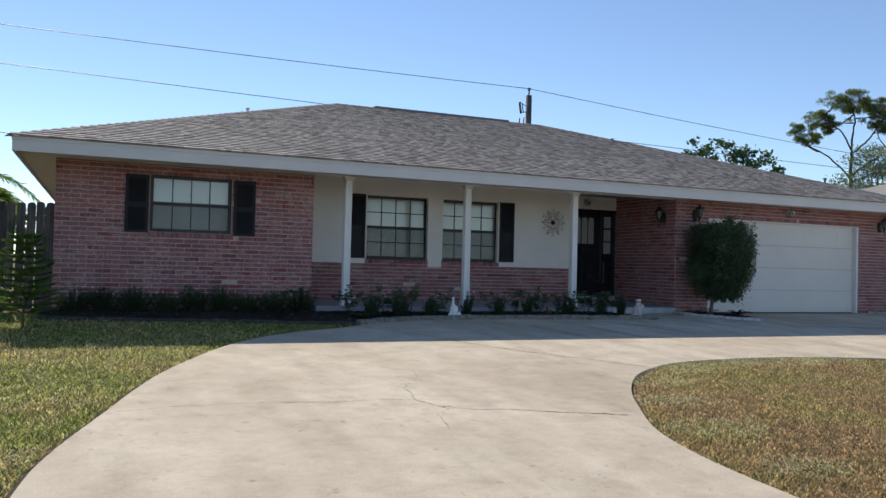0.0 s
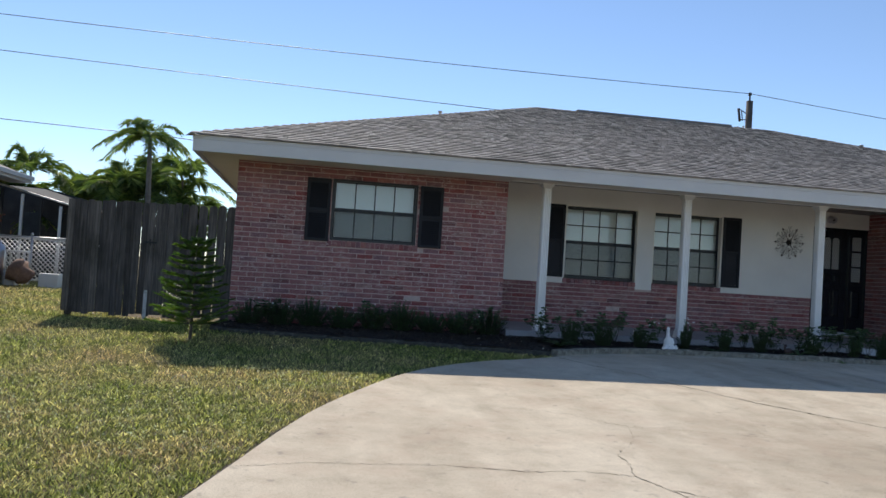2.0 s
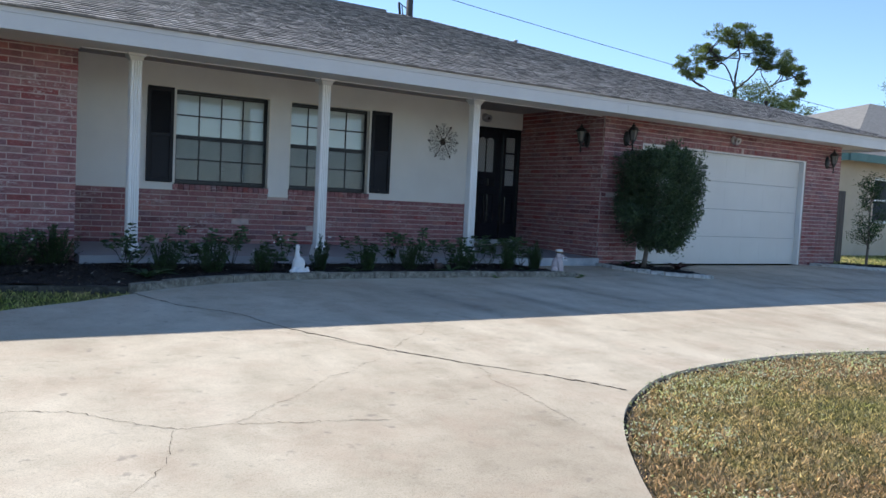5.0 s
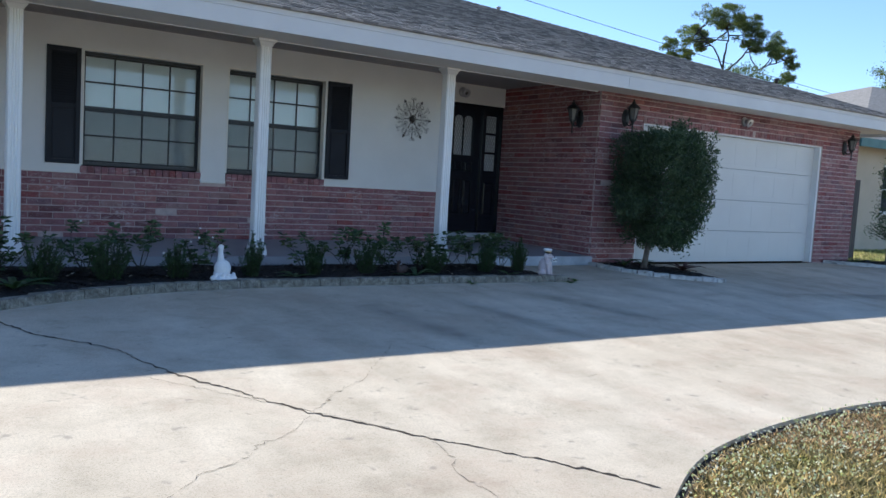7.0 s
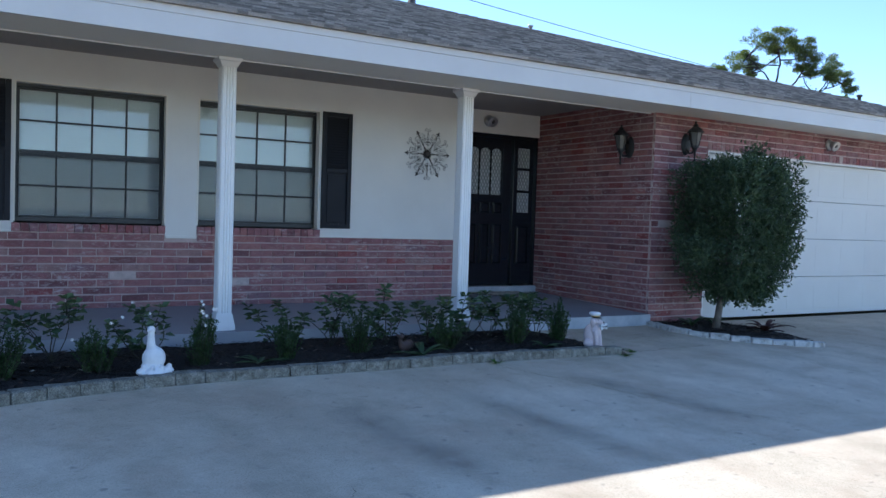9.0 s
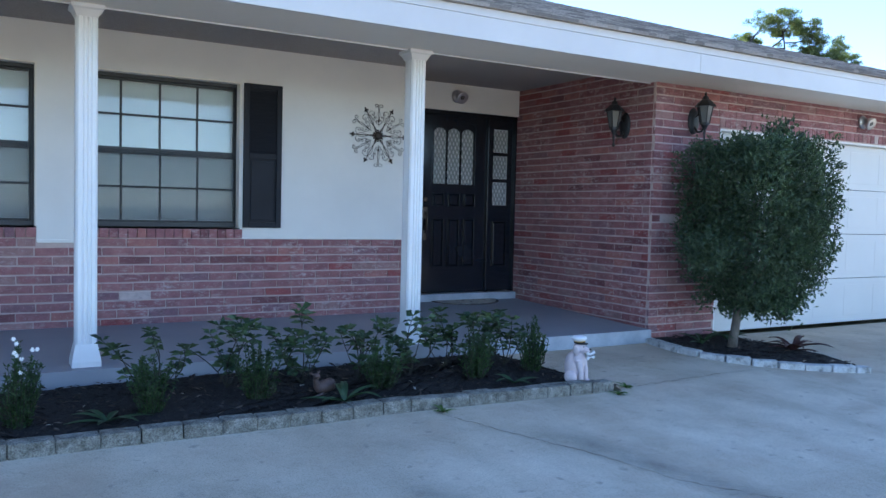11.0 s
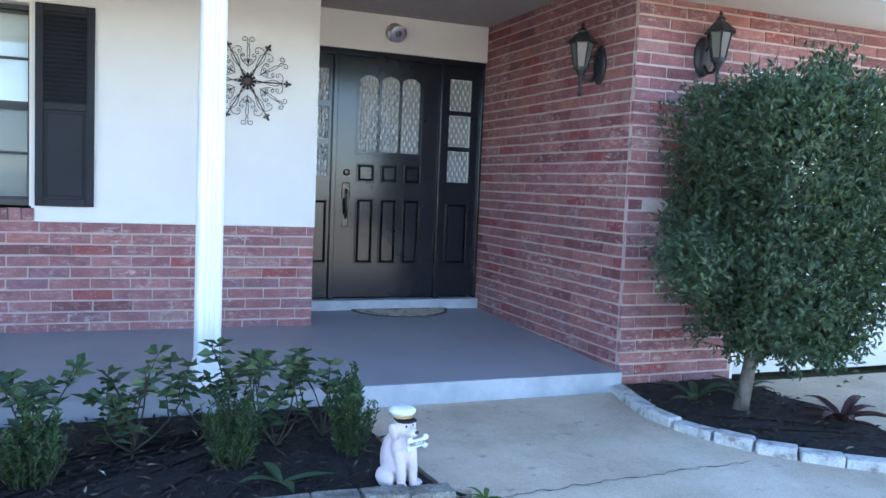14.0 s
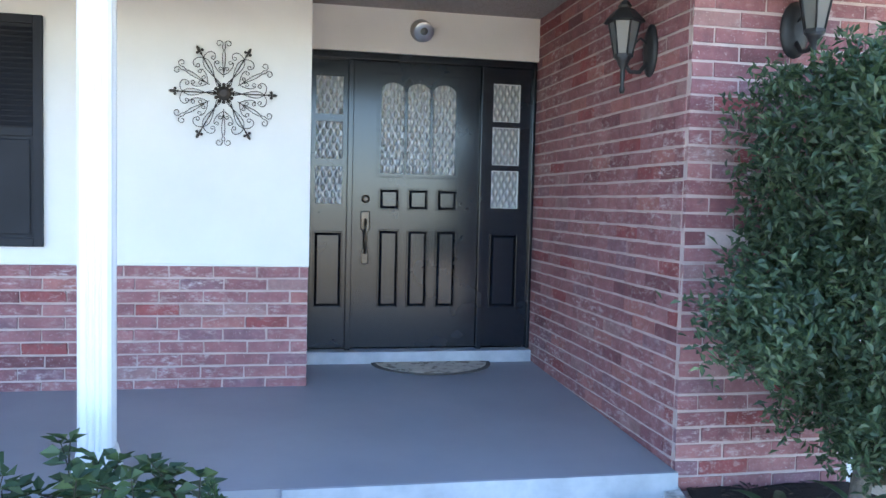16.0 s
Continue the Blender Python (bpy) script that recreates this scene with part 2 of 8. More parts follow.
# Darker tone of the kerb concrete, for the low kerb along the lawn.
KERB_DARK = grained("dark_kerb_concrete", [(0.30, (0.035, 0.034, 0.030)), (0.55, (0.075, 0.072, 0.062)), (0.78, (0.19, 0.18, 0.155))], 16, 0.92, 110, 1.0, 0.012, fine=0.6)
KERB_WHITE = grained("kerb_white_paint", [(0.34, (0.26, 0.25, 0.23)), (0.48, (0.52, 0.52, 0.50)), (0.7, (0.66, 0.66, 0.64))], 14, 0.85, 100, 1.0, 0.010, fine=0.3)
MULCH = grained("mulch", [(0.3, (0.008, 0.006, 0.005)), (0.6, (0.022, 0.016, 0.013)), (0.85, (0.055, 0.040, 0.032))], 38, 0.95, 90, 1.0, 0.02)
# Dark colour stands in for the lack of light inside the house.
UNLIT_ROOM = grained("unlit_room", [(0.3, (0.05, 0.05, 0.05)), (0.7, (0.08, 0.08, 0.08))], 2)
BLIND = grained("blind_white", [(0.3, (0.80, 0.80, 0.78)), (0.7, (0.86, 0.86, 0.84))], 1.5, 0.55, 30, 0.05, 0.001)
WOOD_FENCE = grained("weathered_wood", [(0.25, (0.045, 0.040, 0.037)), (0.55, (0.095, 0.085, 0.078)), (0.8, (0.16, 0.145, 0.13))], 3.5, 0.9, 50, 0.7, 0.006, stretch=(6, 6, 0.5))


def board_material():
    """Grey weathered boards: each its own tone, streaked down its length, darker and greener where damp."""
    m, nt, b = make("weathered_board")
    pos = position(nt)
    rnd = nt.nodes.new("ShaderNodeObjectInfo").outputs["Random"]
    col = ramp(nt, noise_at(nt, pos, 3.0, 6, 0.7, (14, 14, 0.6)), [(0.25, (0.035, 0.031, 0.030)), (0.5, (0.095, 0.085, 0.080)), (0.75, (0.20, 0.18, 0.165))])
    tone = ramp(nt, rnd, [(0.0, (0.62, 0.60, 0.60)), (0.5, (0.95, 0.93, 0.92)), (1.0, (1.35, 1.30, 1.24))])
    col = mix(nt, 1.0, col, tone, "MULTIPLY")
    damp = ramp(nt, noise_at(nt, pos, 1.3, 4, 0.6, (2, 2, 1)), [(0.45, (1, 1, 1)), (0.68, (0.5, 0.52, 0.48))])
    col = mix(nt, 1.0, col, damp, "MULTIPLY")
    nt.links.new(col, b.inputs["Base Color"])
    b.inputs["Roughness"].default_value = 0.92
    bump(nt, b, noise_at(nt, pos, 9.0, 4, 0.7, (12, 12, 0.6)), 0.6, 0.004)
    return m


BOARD = board_material()
VINYL = grained("white_vinyl", [(0.25, (0.70, 0.70, 0.68)), (0.75, (0.80, 0.80, 0.78))], 1.2, 0.4, 30, 0.05, 0.001)
BARK = grained("grey_bark", [(0.3, (0.09, 0.075, 0.06)), (0.7, (0.22, 0.19, 0.155))], 22, 0.9, 60, 0.9, 0.01, stretch=(1, 1, 0.35))
STEM = grained("dark_stem", [(0.3, (0.022, 0.024, 0.014)), (0.7, (0.055, 0.050, 0.035))], 30, 0.85, 60, 0.5, 0.002)
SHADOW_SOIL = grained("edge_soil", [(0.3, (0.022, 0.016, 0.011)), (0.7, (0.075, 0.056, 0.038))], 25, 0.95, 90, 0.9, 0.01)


def leaf_material(name, dark, mid, bright, gloss=0.45, through=0.25):
    m, nt, b = make(name)
    geo = nt.nodes.new("ShaderNodeNewGeometry")
    col = ramp(nt, geo.outputs["Random Per Island"], [(0.0, dark), (0.5, mid), (1.0, bright)])
    tone = ramp(nt, noise_at(nt, geo.outputs["Position"], 3.0, 3), [(0.3, (0.75, 0.75, 0.75)), (0.7, (1.2, 1.2, 1.2))])
    col = mix(nt, 1.0, col, tone, "MULTIPLY")
    nt.links.new(col, b.inputs["Base Color"])
    b.inputs["Roughness"].default_value = gloss
    tr = nt.nodes.new("ShaderNodeBsdfTranslucent")
    nt.links.new(mix(nt, 1.0, col, (1.5, 1.7, 0.7), "MULTIPLY"), tr.inputs["Color"])
    ms = nt.nodes.new("ShaderNodeMixShader")
    ms.inputs[0].default_value = through
    nt.links.new(b.outputs[0], ms.inputs[1])
    nt.links.new(tr.outputs[0], ms.inputs[2])
    nt.links.new(ms.outputs[0], nt.nodes["Material Output"].inputs["Surface"])
    return m


LEAF_BOX = leaf_material("topiary_leaf", (0.032, 0.056, 0.030), (0.055, 0.092, 0.048), (0.105, 0.150, 0.078))
LEAF_BED = leaf_material("bed_shrub_leaf", (0.028, 0.058, 0.028), (0.055, 0.098, 0.046), (0.105, 0.155, 0.070))
LEAF_FINE = leaf_material("fine_shrub_leaf", (0.018, 0.045, 0.015), (0.035, 0.075, 0.024), (0.065, 0.12, 0.035))
LEAF_PINE = leaf_material("pine_needle", (0.075, 0.105, 0.045), (0.125, 0.155, 0.065), (0.24, 0.26, 0.11), 0.6, 0.35)
LEAF_OAK = leaf_material("olive_leaf", (0.08, 0.11, 0.045), (0.13, 0.17, 0.07), (0.20, 0.24, 0.11), 0.6)
LEAF_GRAPE = leaf_material("broad_leaf", (0.02, 0.05, 0.02), (0.035, 0.08, 0.03), (0.08, 0.15, 0.05), 0.4)
LEAF_PALM = leaf_material("palm_leaf", (0.07, 0.12, 0.04), (0.15, 0.21, 0.065), (0.32, 0.35, 0.15), 0.35, 0.5)
LEAF_FIR = leaf_material("feathery_leaf", (0.05, 0.10, 0.02), (0.09, 0.16, 0.03), (0.16, 0.24, 0.05), 0.5, 0.35)
LEAF_RED = leaf_material("red_leaf", (0.045, 0.016, 0.018), (0.075, 0.024, 0.026), (0.06, 0.055, 0.035), 0.5)


def grass_colour(nt, dry):
    pos = position(nt)
    big = noise_at(nt, pos, 0.6, 5, 0.65)
    lo = 0.37 if not dry else 0.27
    col = ramp(nt, big, [(lo, (0.22, 0.27, 0.06)), (lo + 0.10, (0.32, 0.33, 0.11)), (lo + 0.19, (0.46, 0.38, 0.19)), (lo + 0.30, (0.44, 0.29, 0.19))])
    med = noise_at(nt, pos, 6.0, 5, 0.7)
    stops = [(0.32, (0.12, 0.18, 0.04)), (0.45, (0.28, 0.30, 0.10)), (0.64, (0.60, 0.51, 0.32))] if not dry else [(0.30, (0.16, 0.17, 0.05)), (0.45, (0.30, 0.22, 0.11)), (0.66, (0.52, 0.39, 0.24))]
    return mix(nt, 0.5, col, ramp(nt, med, stops))


def grass_material(name, blades, dry=False):
    m, nt, b = make(name)
    col = grass_colour(nt, dry)
    if blades:
        geo = nt.nodes.new("ShaderNodeNewGeometry")
        col = mix(nt, 1.0, col, ramp(nt, geo.outputs["Random Per Island"], [(0.0, (0.32, 0.40, 0.25)), (0.45, (0.95, 1.0, 0.82)), (0.80, (1.9, 1.85, 1.55)), (0.96, (2.9, 2.8, 2.4)), (1.0, (3.6, 3.5, 3.0))]), "MULTIPLY")
    else:
        col = mix(nt, 1.0, col, (0.34, 0.29, 0.26), "MULTIPLY")
    nt.links.new(col, b.inputs["Base Color"])
    b.inputs["Roughness"].default_value = 0.42 if blades else 0.95
    bump(nt, b, noise_at(nt, position(nt), 40, 4, 0.7), 0.8, 0.03)
    if blades:
        tr = nt.nodes.new("ShaderNodeBsdfTranslucent")
        nt.links.new(col, tr.inputs["Color"])
        ms = nt.nodes.new("ShaderNodeMixShader")
        ms.inputs[0].default_value = 0.4
        nt.links.new(b.outputs[0], ms.inputs[1])
        nt.links.new(tr.outputs[0], ms.inputs[2])
        nt.links.new(ms.outputs[0], nt.nodes["Material Output"].inputs["Surface"])
    return m


GRASS_SOIL = grass_material("lawn_soil", False)
GRASS_BLADE = grass_material("lawn_blade", True)
GRASS_DRY = grass_material("dry_lawn_blade", True, True)


def concrete_material():
    m, nt, b = make("driveway_concrete")
    pos = position(nt)
    col = ramp(nt, noise_at(nt, pos, 0.45, 5, 0.6), [(0.3, (0.475, 0.402, 0.305)), (0.5, (0.555, 0.480, 0.370)), (0.7, (0.625, 0.550, 0.435))])
    worn = ramp(nt, noise_at(nt, pos, 2.6, 6, 0.7), [(0.32, (0.80, 0.79, 0.76)), (0.48, (0.96, 0.955, 0.94)), (0.66, (1.07, 1.07, 1.06))])
    col = mix(nt, 1.0, col, worn, "MULTIPLY")
    tracks = ramp(nt, noise_at(nt, pos, 0.9, 3, 0.5, (2.4, 0.35, 1)), [(0.38, (0.84, 0.83, 0.81)), (0.56, (1.03, 1.03, 1.03))])
    col = mix(nt, 0.6, col, tracks, "MULTIPLY")
    grit = ramp(nt, noise_at(nt, pos, 105, 5, 0.85), [(0.34, (0.62, 0.60, 0.57)), (0.48, (1.0, 1.0, 1.0)), (0.70, (1.20, 1.20, 1.20))])
    col = mix(nt, 0.85, col, grit, "MULTIPLY")
    film = ramp(nt, noise_at(nt, pos, 1.5, 6, 0.75), [(0.48, (0, 0, 0)), (0.64, (0.26, 0.26, 0.26))])
    col = mix(nt, film, col, (0.40, 0.27, 0.19))
    spots = ramp(nt, noise_at(nt, pos, 11, 2, 0.5), [(0.66, (0, 0, 0)), (0.76, (0.55, 0.55, 0.55))])
    col = mix(nt, spots, col, (0.22, 0.19, 0.16))
    nt.links.new(col, b.inputs["Base Color"])
    b.inputs["Roughness"].default_value = 0.82
    b.inputs["Specular IOR Level"].default_value = 0.35
    bump(nt, b, noise_at(nt, pos, 110, 5, 0.75), 0.45, 0.004)
    return m


CONCRETE = concrete_material()


def shingle_material(name, island):
    m, nt, b = make(name)
    geo = nt.nodes.new("ShaderNodeNewGeometry")
    rnd = geo.outputs["Random Per Island"] if island else nt.nodes.new("ShaderNodeObjectInfo").outputs["Random"]
    col = ramp(nt, rnd, [(0.0, (0.125, 0.118, 0.114)), (0.25, (0.185, 0.172, 0.163)), (0.5, (0.245, 0.227, 0.214)), (0.8, (0.310, 0.288, 0.269)), (1.0, (0.370, 0.344, 0.322))])
    grit = ramp(nt, noise_at(nt, geo.outputs["Position"], 90, 3, 0.8), [(0.3, (0.6, 0.6, 0.6)), (0.7, (1.35, 1.32, 1.3))])
    col = mix(nt, 1.0, col, grit, "MULTIPLY")
    broad = ramp(nt, noise_at(nt, geo.outputs["Position"], 0.5, 4, 0.6), [(0.3, (0.93, 0.93, 0.94)), (0.7, (1.07, 1.06, 1.04))])
    col = mix(nt, 1.0, col, broad, "MULTIPLY")
    nt.links.new(col, b.inputs["Base Color"])
    b.inputs["Roughness"].default_value = 0.85
    bump(nt, b, noise_at(nt, geo.outputs["Position"], 150, 3, 0.7), 0.5, 0.004)
    return m


SHINGLE = shingle_material("asphalt_shingle", False)
SHINGLE_JOINED = shingle_material("asphalt_shingle_joined", True)


def glass_material(name, tint=(0.92, 0.95, 0.95), ripple=0.0):
    m, nt, b = make(name)
    nt.nodes.remove(b)
    clear = nt.nodes.new("ShaderNodeBsdfTransparent")
    clear.inputs[0].default_value = (*tint, 1)
    gloss = nt.nodes.new("ShaderNodeBsdfGlossy")
    gloss.inputs["Roughness"].default_value = 0.03 if not ripple else 0.12
    fr = nt.nodes.new("ShaderNodeFresnel")
    fr.inputs[0].default_value = 1.5
    ms = nt.nodes.new("ShaderNodeMixShader")
    nt.links.new(fr.outputs[0], ms.inputs[0])
    nt.links.new(clear.outputs[0], ms.inputs[1])
    nt.links.new(gloss.outputs[0], ms.inputs[2])
    nt.links.new(ms.outputs[0], nt.nodes["Material Output"].inputs["Surface"])
    return m


GLASS = glass_material("window_glass")


def screen_material():
    m, nt, b = make("insect_screen")
    b.inputs["Base Color"].default_value = (0.03, 0.033, 0.036, 1)
    clear = nt.nodes.new("ShaderNodeBsdfTransparent")
    ms = nt.nodes.new("ShaderNodeMixShader")
    ms.inputs[0].default_value = 0.52
    nt.links.new(clear.outputs[0], ms.inputs[1])
    nt.links.new(b.outputs[0], ms.inputs[2])
    nt.links.new(ms.outputs[0], nt.nodes["Material Output"].inputs["Surface"])
    return m


SCREEN = screen_material()


def patterned_glass():
    m, nt, b = make("diamond_glass")
    b.inputs["Base Color"].default_value = (0.40, 0.41, 0.40, 1)
    b.inputs["Roughness"].default_value = 0.16
    b.inputs["Specular IOR Level"].default_value = 0.9
    pos = coords(nt)
    def waves(sx, sz):
        mp = nt.nodes.new("ShaderNodeMapping")
        mp.inputs["Scale"].default_value = (sx, 0, sz)
        nt.links.new(position(nt), mp.inputs["Vector"])
        w = nt.nodes.new("ShaderNodeTexWave")
        w.bands_direction = "DIAGONAL"
        w.inputs["Scale"].default_value = 1.0
        w.inputs["Distortion"].default_value = 0.6
        nt.links.new(mp.outputs[0], w.inputs["Vector"])
        return w.outputs["Fac"]
    a, c = waves(13, 6.5), waves(-13, 6.5)
    mm = nt.nodes.new("ShaderNodeMath")
    mm.operation = "MULTIPLY"
    nt.links.new(a, mm.inputs[0])
    nt.links.new(c, mm.inputs[1])
    bump(nt, b, mm.outputs[0], 0.9, 0.02)
    nt.links.new(ramp(nt, mm.outputs[0], [(0.0, (0.27, 0.275, 0.27)), (0.35, (0.43, 0.43, 0.42)), (1.0, (0.66, 0.66, 0.64))]), b.inputs["Base Color"])
    return m


DIAMOND = patterned_glass()

# ---- ground, driveway ----
DRIVE_LEFT = [(-0.9, -40.0), (-0.9, -6.0), (-0.35, -1.5), (-0.18, 1.5), (-0.12, 4.0), (0.02, 5.6), (0.17, 6.4), (0.50, 7.5), (0.79, 8.45), (1.13, 9.35), (1.78, 10.63), (2.32, 11.38), (3.03, 12.0), (3.77, 12.4), (4.25, 12.72)]
BED_FRONT = [(4.25, 12.80), (4.66, 13.02), (5.08, 13.20), (5.6, 13.34), (6.2, 13.44), (6.75, 13.47), (7.35, 13.47), (8.2, 13.46), (8.7, 13.45), (9.4, 13.42), (10.44, 13.37)]
PILLAR_BED = [(12.13, 14.80), (11.97, 14.20), (12.04, 13.88), (12.21, 13.60), (12.48, 13.38), (12.74, 13.22), (12.96, 13.12)]
ISLAND = [(6.2, -3.0), (5.1, 0.5), (4.62, 3.0), (4.50, 4.6), (4.66, 5.8), (5.12, 6.75), (5.55, 7.45), (6.1, 8.12), (6.65, 8.55), (7.35, 8.88), (8.4, 9.04), (9.5, 9.02), (10.9, 8.72), (12.2, 8.0),
          (13.5, 6.6), (14.2, 5.0), (14.4, 3.0), (14.1, 0.5), (13.2, -3.0)]
DRIVE_OUTLINE = (DRIVE_LEFT + BED_FRONT + [(10.50, 13.52), (10.40, 13.58), (10.24, 14.77), (12.08, 14.77)] + PILLAR_BED[1:]
                 + [(13.06, 13.6), (13.02, 14.80), (18.0, 14.80), (18.3, 14.15), (19.0, 13.7), (20.4, 13.35), (24.0, 13.0), (40.0, 13.0), (40.0, -40.0)])


def inside(px, py, poly):
    hit = np.zeros(len(px), bool)
    x, y = np.array(poly).T
    j = len(x) - 1
    for i in range(len(x)):
        cut = (y[i] > py) != (y[j] > py)
        with np.errstate(divide="ignore", invalid="ignore"):
            hit ^= cut & (px < (x[j] - x[i]) * (py - y[i]) / (y[j] - y[i] + 1e-12) + x[i])
        j = i
    return hit


def smooth_line(pts, step=0.12):
    """Rounds the corners of a line of points."""
    out, n = [], len(pts)
    for i in range(n - 1):
        p0, p1, p2, p3 = (Vector((*pts[min(max(k, 0), n - 1)][:2],)) for k in (i - 1, i, i + 1, i + 2))
        m = max(1, int((p2 - p1).length / step)) if (p2 - p1).length < 4 else 1
        for s in range(m):
            t = s / m
            q = 0.5 * ((2 * p1) + (p2 - p0) * t + (2 * p0 - 5 * p1 + 4 * p2 - p3) * t * t + (3 * p1 - p0 - 3 * p2 + p3) * t ** 3)
            out.append((q.x, q.y))
    out.append(tuple(pts[-1]))
    return out


def build_ground():
    xs = [-900, -500, -250, -120, -60, -35, -22] + [x * 1.0 for x in range(-16, 41, 1)] + [48, 60, 90, 160, 300, 600, 900]
    ys = [-900, -500, -200, -80, -40, -20, -10, -4, -2, 0] + [y * 0.5 for y in range(1, 60)] + [32, 38, 50, 80, 150, 300, 600, 900]
    bm = bmesh.new()
    rows = [[bm.verts.new((x, y, ground_z(x, y) - 0.035)) for x in xs] for y in ys]
    for r, s in zip(rows, rows[1:]):
        for i in range(len(xs) - 1):
            f = bm.faces.new((r[i], r[i + 1], s[i + 1], s[i]))
            f.smooth = True
    structure("ground", bm, GRASS_SOIL, "patchy green and dry brown lawn soil", "ground")


def build_driveway():
    bm = bmesh.new()
    outer = smooth_line(DRIVE_LEFT) + smooth_line(BED_FRONT) + DRIVE_OUTLINE[len(DRIVE_LEFT) + len(BED_FRONT):]
    rings = [outer, smooth_line(ISLAND + ISLAND[:1])[:-1]]
    edges = []
    for ring in rings:
        v = [bm.verts.new((x, y, 0)) for x, y in ring]
        edges += [bm.edges.new((v[i], v[(i + 1) % len(v)])) for i in range(len(v))]
    bmesh.ops.triangle_fill(bm, edges=edges, use_beauty=True, use_dissolve=False)
    for y in (0.0, 14.0):
        bmesh.ops.bisect_plane(bm, geom=bm.verts[:] + bm.edges[:] + bm.faces[:], plane_co=(0, y, 0), plane_no=(0, 1, 0))
    rim = [e for e in bm.edges if len(e.link_faces) == 1]
    res = bmesh.ops.extrude_edge_only(bm, edges=rim)
    low = {v for v in res["geom"] if isinstance(v, bmesh.types.BMVert)}
    for v in bm.verts:
        v.co.z = 0.31 + 0.05 * (min(max(v.co.y, 0.0), 14.0) - 14.0) - (0.10 if v in low else 0.0)
    bmesh.ops.recalc_face_normals(bm, faces=bm.faces)
    drive = structure("driveway", bm, CONCRETE, "pale sunlit concrete driveway with hairline cracks and tyre stains", "driveway")
    lines = [
        ([(4.2, 12.78), (4.32, 12.43), (4.49, 12.06), (4.75, 11.76), (4.92, 11.53), (4.98, 11.26), (5.08, 11.01), (5.18, 10.76), (5.31, 10.57), (5.38, 10.40), (5.56, 10.08), (5.75, 9.84), (5.97, 9.53), (6.17, 9.29), (6.34, 9.1), (6.52, 8.83), (6.64, 8.63)], 0.013),
        ([(4.92, 10.93), (5.1, 10.71), (5.39, 10.33), (5.72, 9.91), (5.99, 9.50)], 0.003),
        ([(5.56, 10.05), (5.85, 10.35), (6.1, 10.5), (6.3, 10.75), (6.55, 11.01), (6.75, 11.3)], 0.005),
        ([(5.56, 10.05), (5.38, 9.85), (5.15, 9.73), (5.06, 9.62), (4.8, 9.5), (4.54, 9.23), (4.2, 9.0), (3.97, 8.8)], 0.004),
        ([(5.96, 9.49), (5.94, 9.28), (5.85, 9.12), (5.87, 8.88), (5.8, 8.2)], 0.004),
        ([(3.66, 8.81), (3.52, 8.41), (3.4, 8.2), (3.21, 7.97), (3.19, 7.66), (3.12, 7.43), (3.23, 7.16), (3.3, 7.02), (3.11, 6.84), (3.0, 6.3)], 0.006),
        ([(-0.0, 7.3), (0.9, 7.55), (1.88, 7.57), (2.35, 7.47), (2.8, 7.5), (3.12, 7.43)], 0.005),
        ([(3.23, 7.16), (3.5, 6.95), (3.83, 6.9), (4.1, 6.75), (4.37, 6.65), (4.83, 6.45)], 0.008),
        ([(2.66, 9.42), (3.21, 9.27), (3.66, 8.81), (3.97, 8.8), (4.8, 8.6)], 0.0035),
        ([(8.9, 13.4), (9.1, 12.9), (9.35, 12.4), (9.5, 11.9), (9.9, 11.4)], 0.004),
        ([(10.46, 13.42), (11.2, 13.46), (12.02, 13.5)], 0.006),
    ]
    rng = random.Random(4)
    for pts, wide in lines:
        fine = []
        for a, b in zip(pts, pts[1:]):
            m = max(2, int(math.dist(a, b) / 0.03))
            fine += [(a[0] + (b[0] - a[0]) * s / m + rng.uniform(-0.013, 0.013), a[1] + (b[1] - a[1]) * s / m + rng.uniform(-0.016, 0.016)) for s in range(m)]
        fine.append(pts[-1])
        cb = bmesh.new()
        prev = None
        for i, (x, y) in enumerate(fine):
            w = wide * rng.choice((0.35, 0.5, 0.75, 1.15)) * (0.3 if i in (0, len(fine) - 1) else 1)
            z = 0.31 + 0.05 * (min(y, 14.0) - 14.0) + 0.003
            cur = (cb.verts.new((x - w * 0.5, y - w * 0.7, z)), cb.verts.new((x + w * 0.5, y + w * 0.7, z)))
            if prev:
                cb.faces.new((prev[0], cur[0], cur[1], prev[1]))
            prev = cur
        part("crack", cb, SHADOW_SOIL, drive)
    # strip of bare soil along the cut edges of the lawns
    for line, side in ((smooth_line(DRIVE_LEFT), -1), (smooth_line(ISLAND + ISLAND[:1]), -1)):
        sb = bmesh.new()
        prev = None
        for i, (x, y) in enumerate(line):
            if y < -5 or y > 12.6:
                prev = None
                continue
            a, b = line[max(i - 1, 0)], line[min(i + 1, len(line) - 1)]
            d = Vector((b[0] - a[0], b[1] - a[1])).normalized()
            n = Vector((-d.y, d.x))
            w = 0.05 + rng.uniform(-0.02, 0.02)
            if line[0][0] > 0:
                n = -n
            z = 0.31 + 0.05 * (min(max(y, 0), 14.0) - 14.0) - 0.028
            cur = (sb.verts.new((x, y, z)), sb.verts.new((x + n.x * w, y + n.y * w, z)))
            if prev:
                sb.faces.new((prev[0], cur[0], cur[1], prev[1]))
            prev = cur
        structure("lawn_edge", sb, SHADOW_SOIL, "strip of dark bare soil along the lawn edge", "soil")


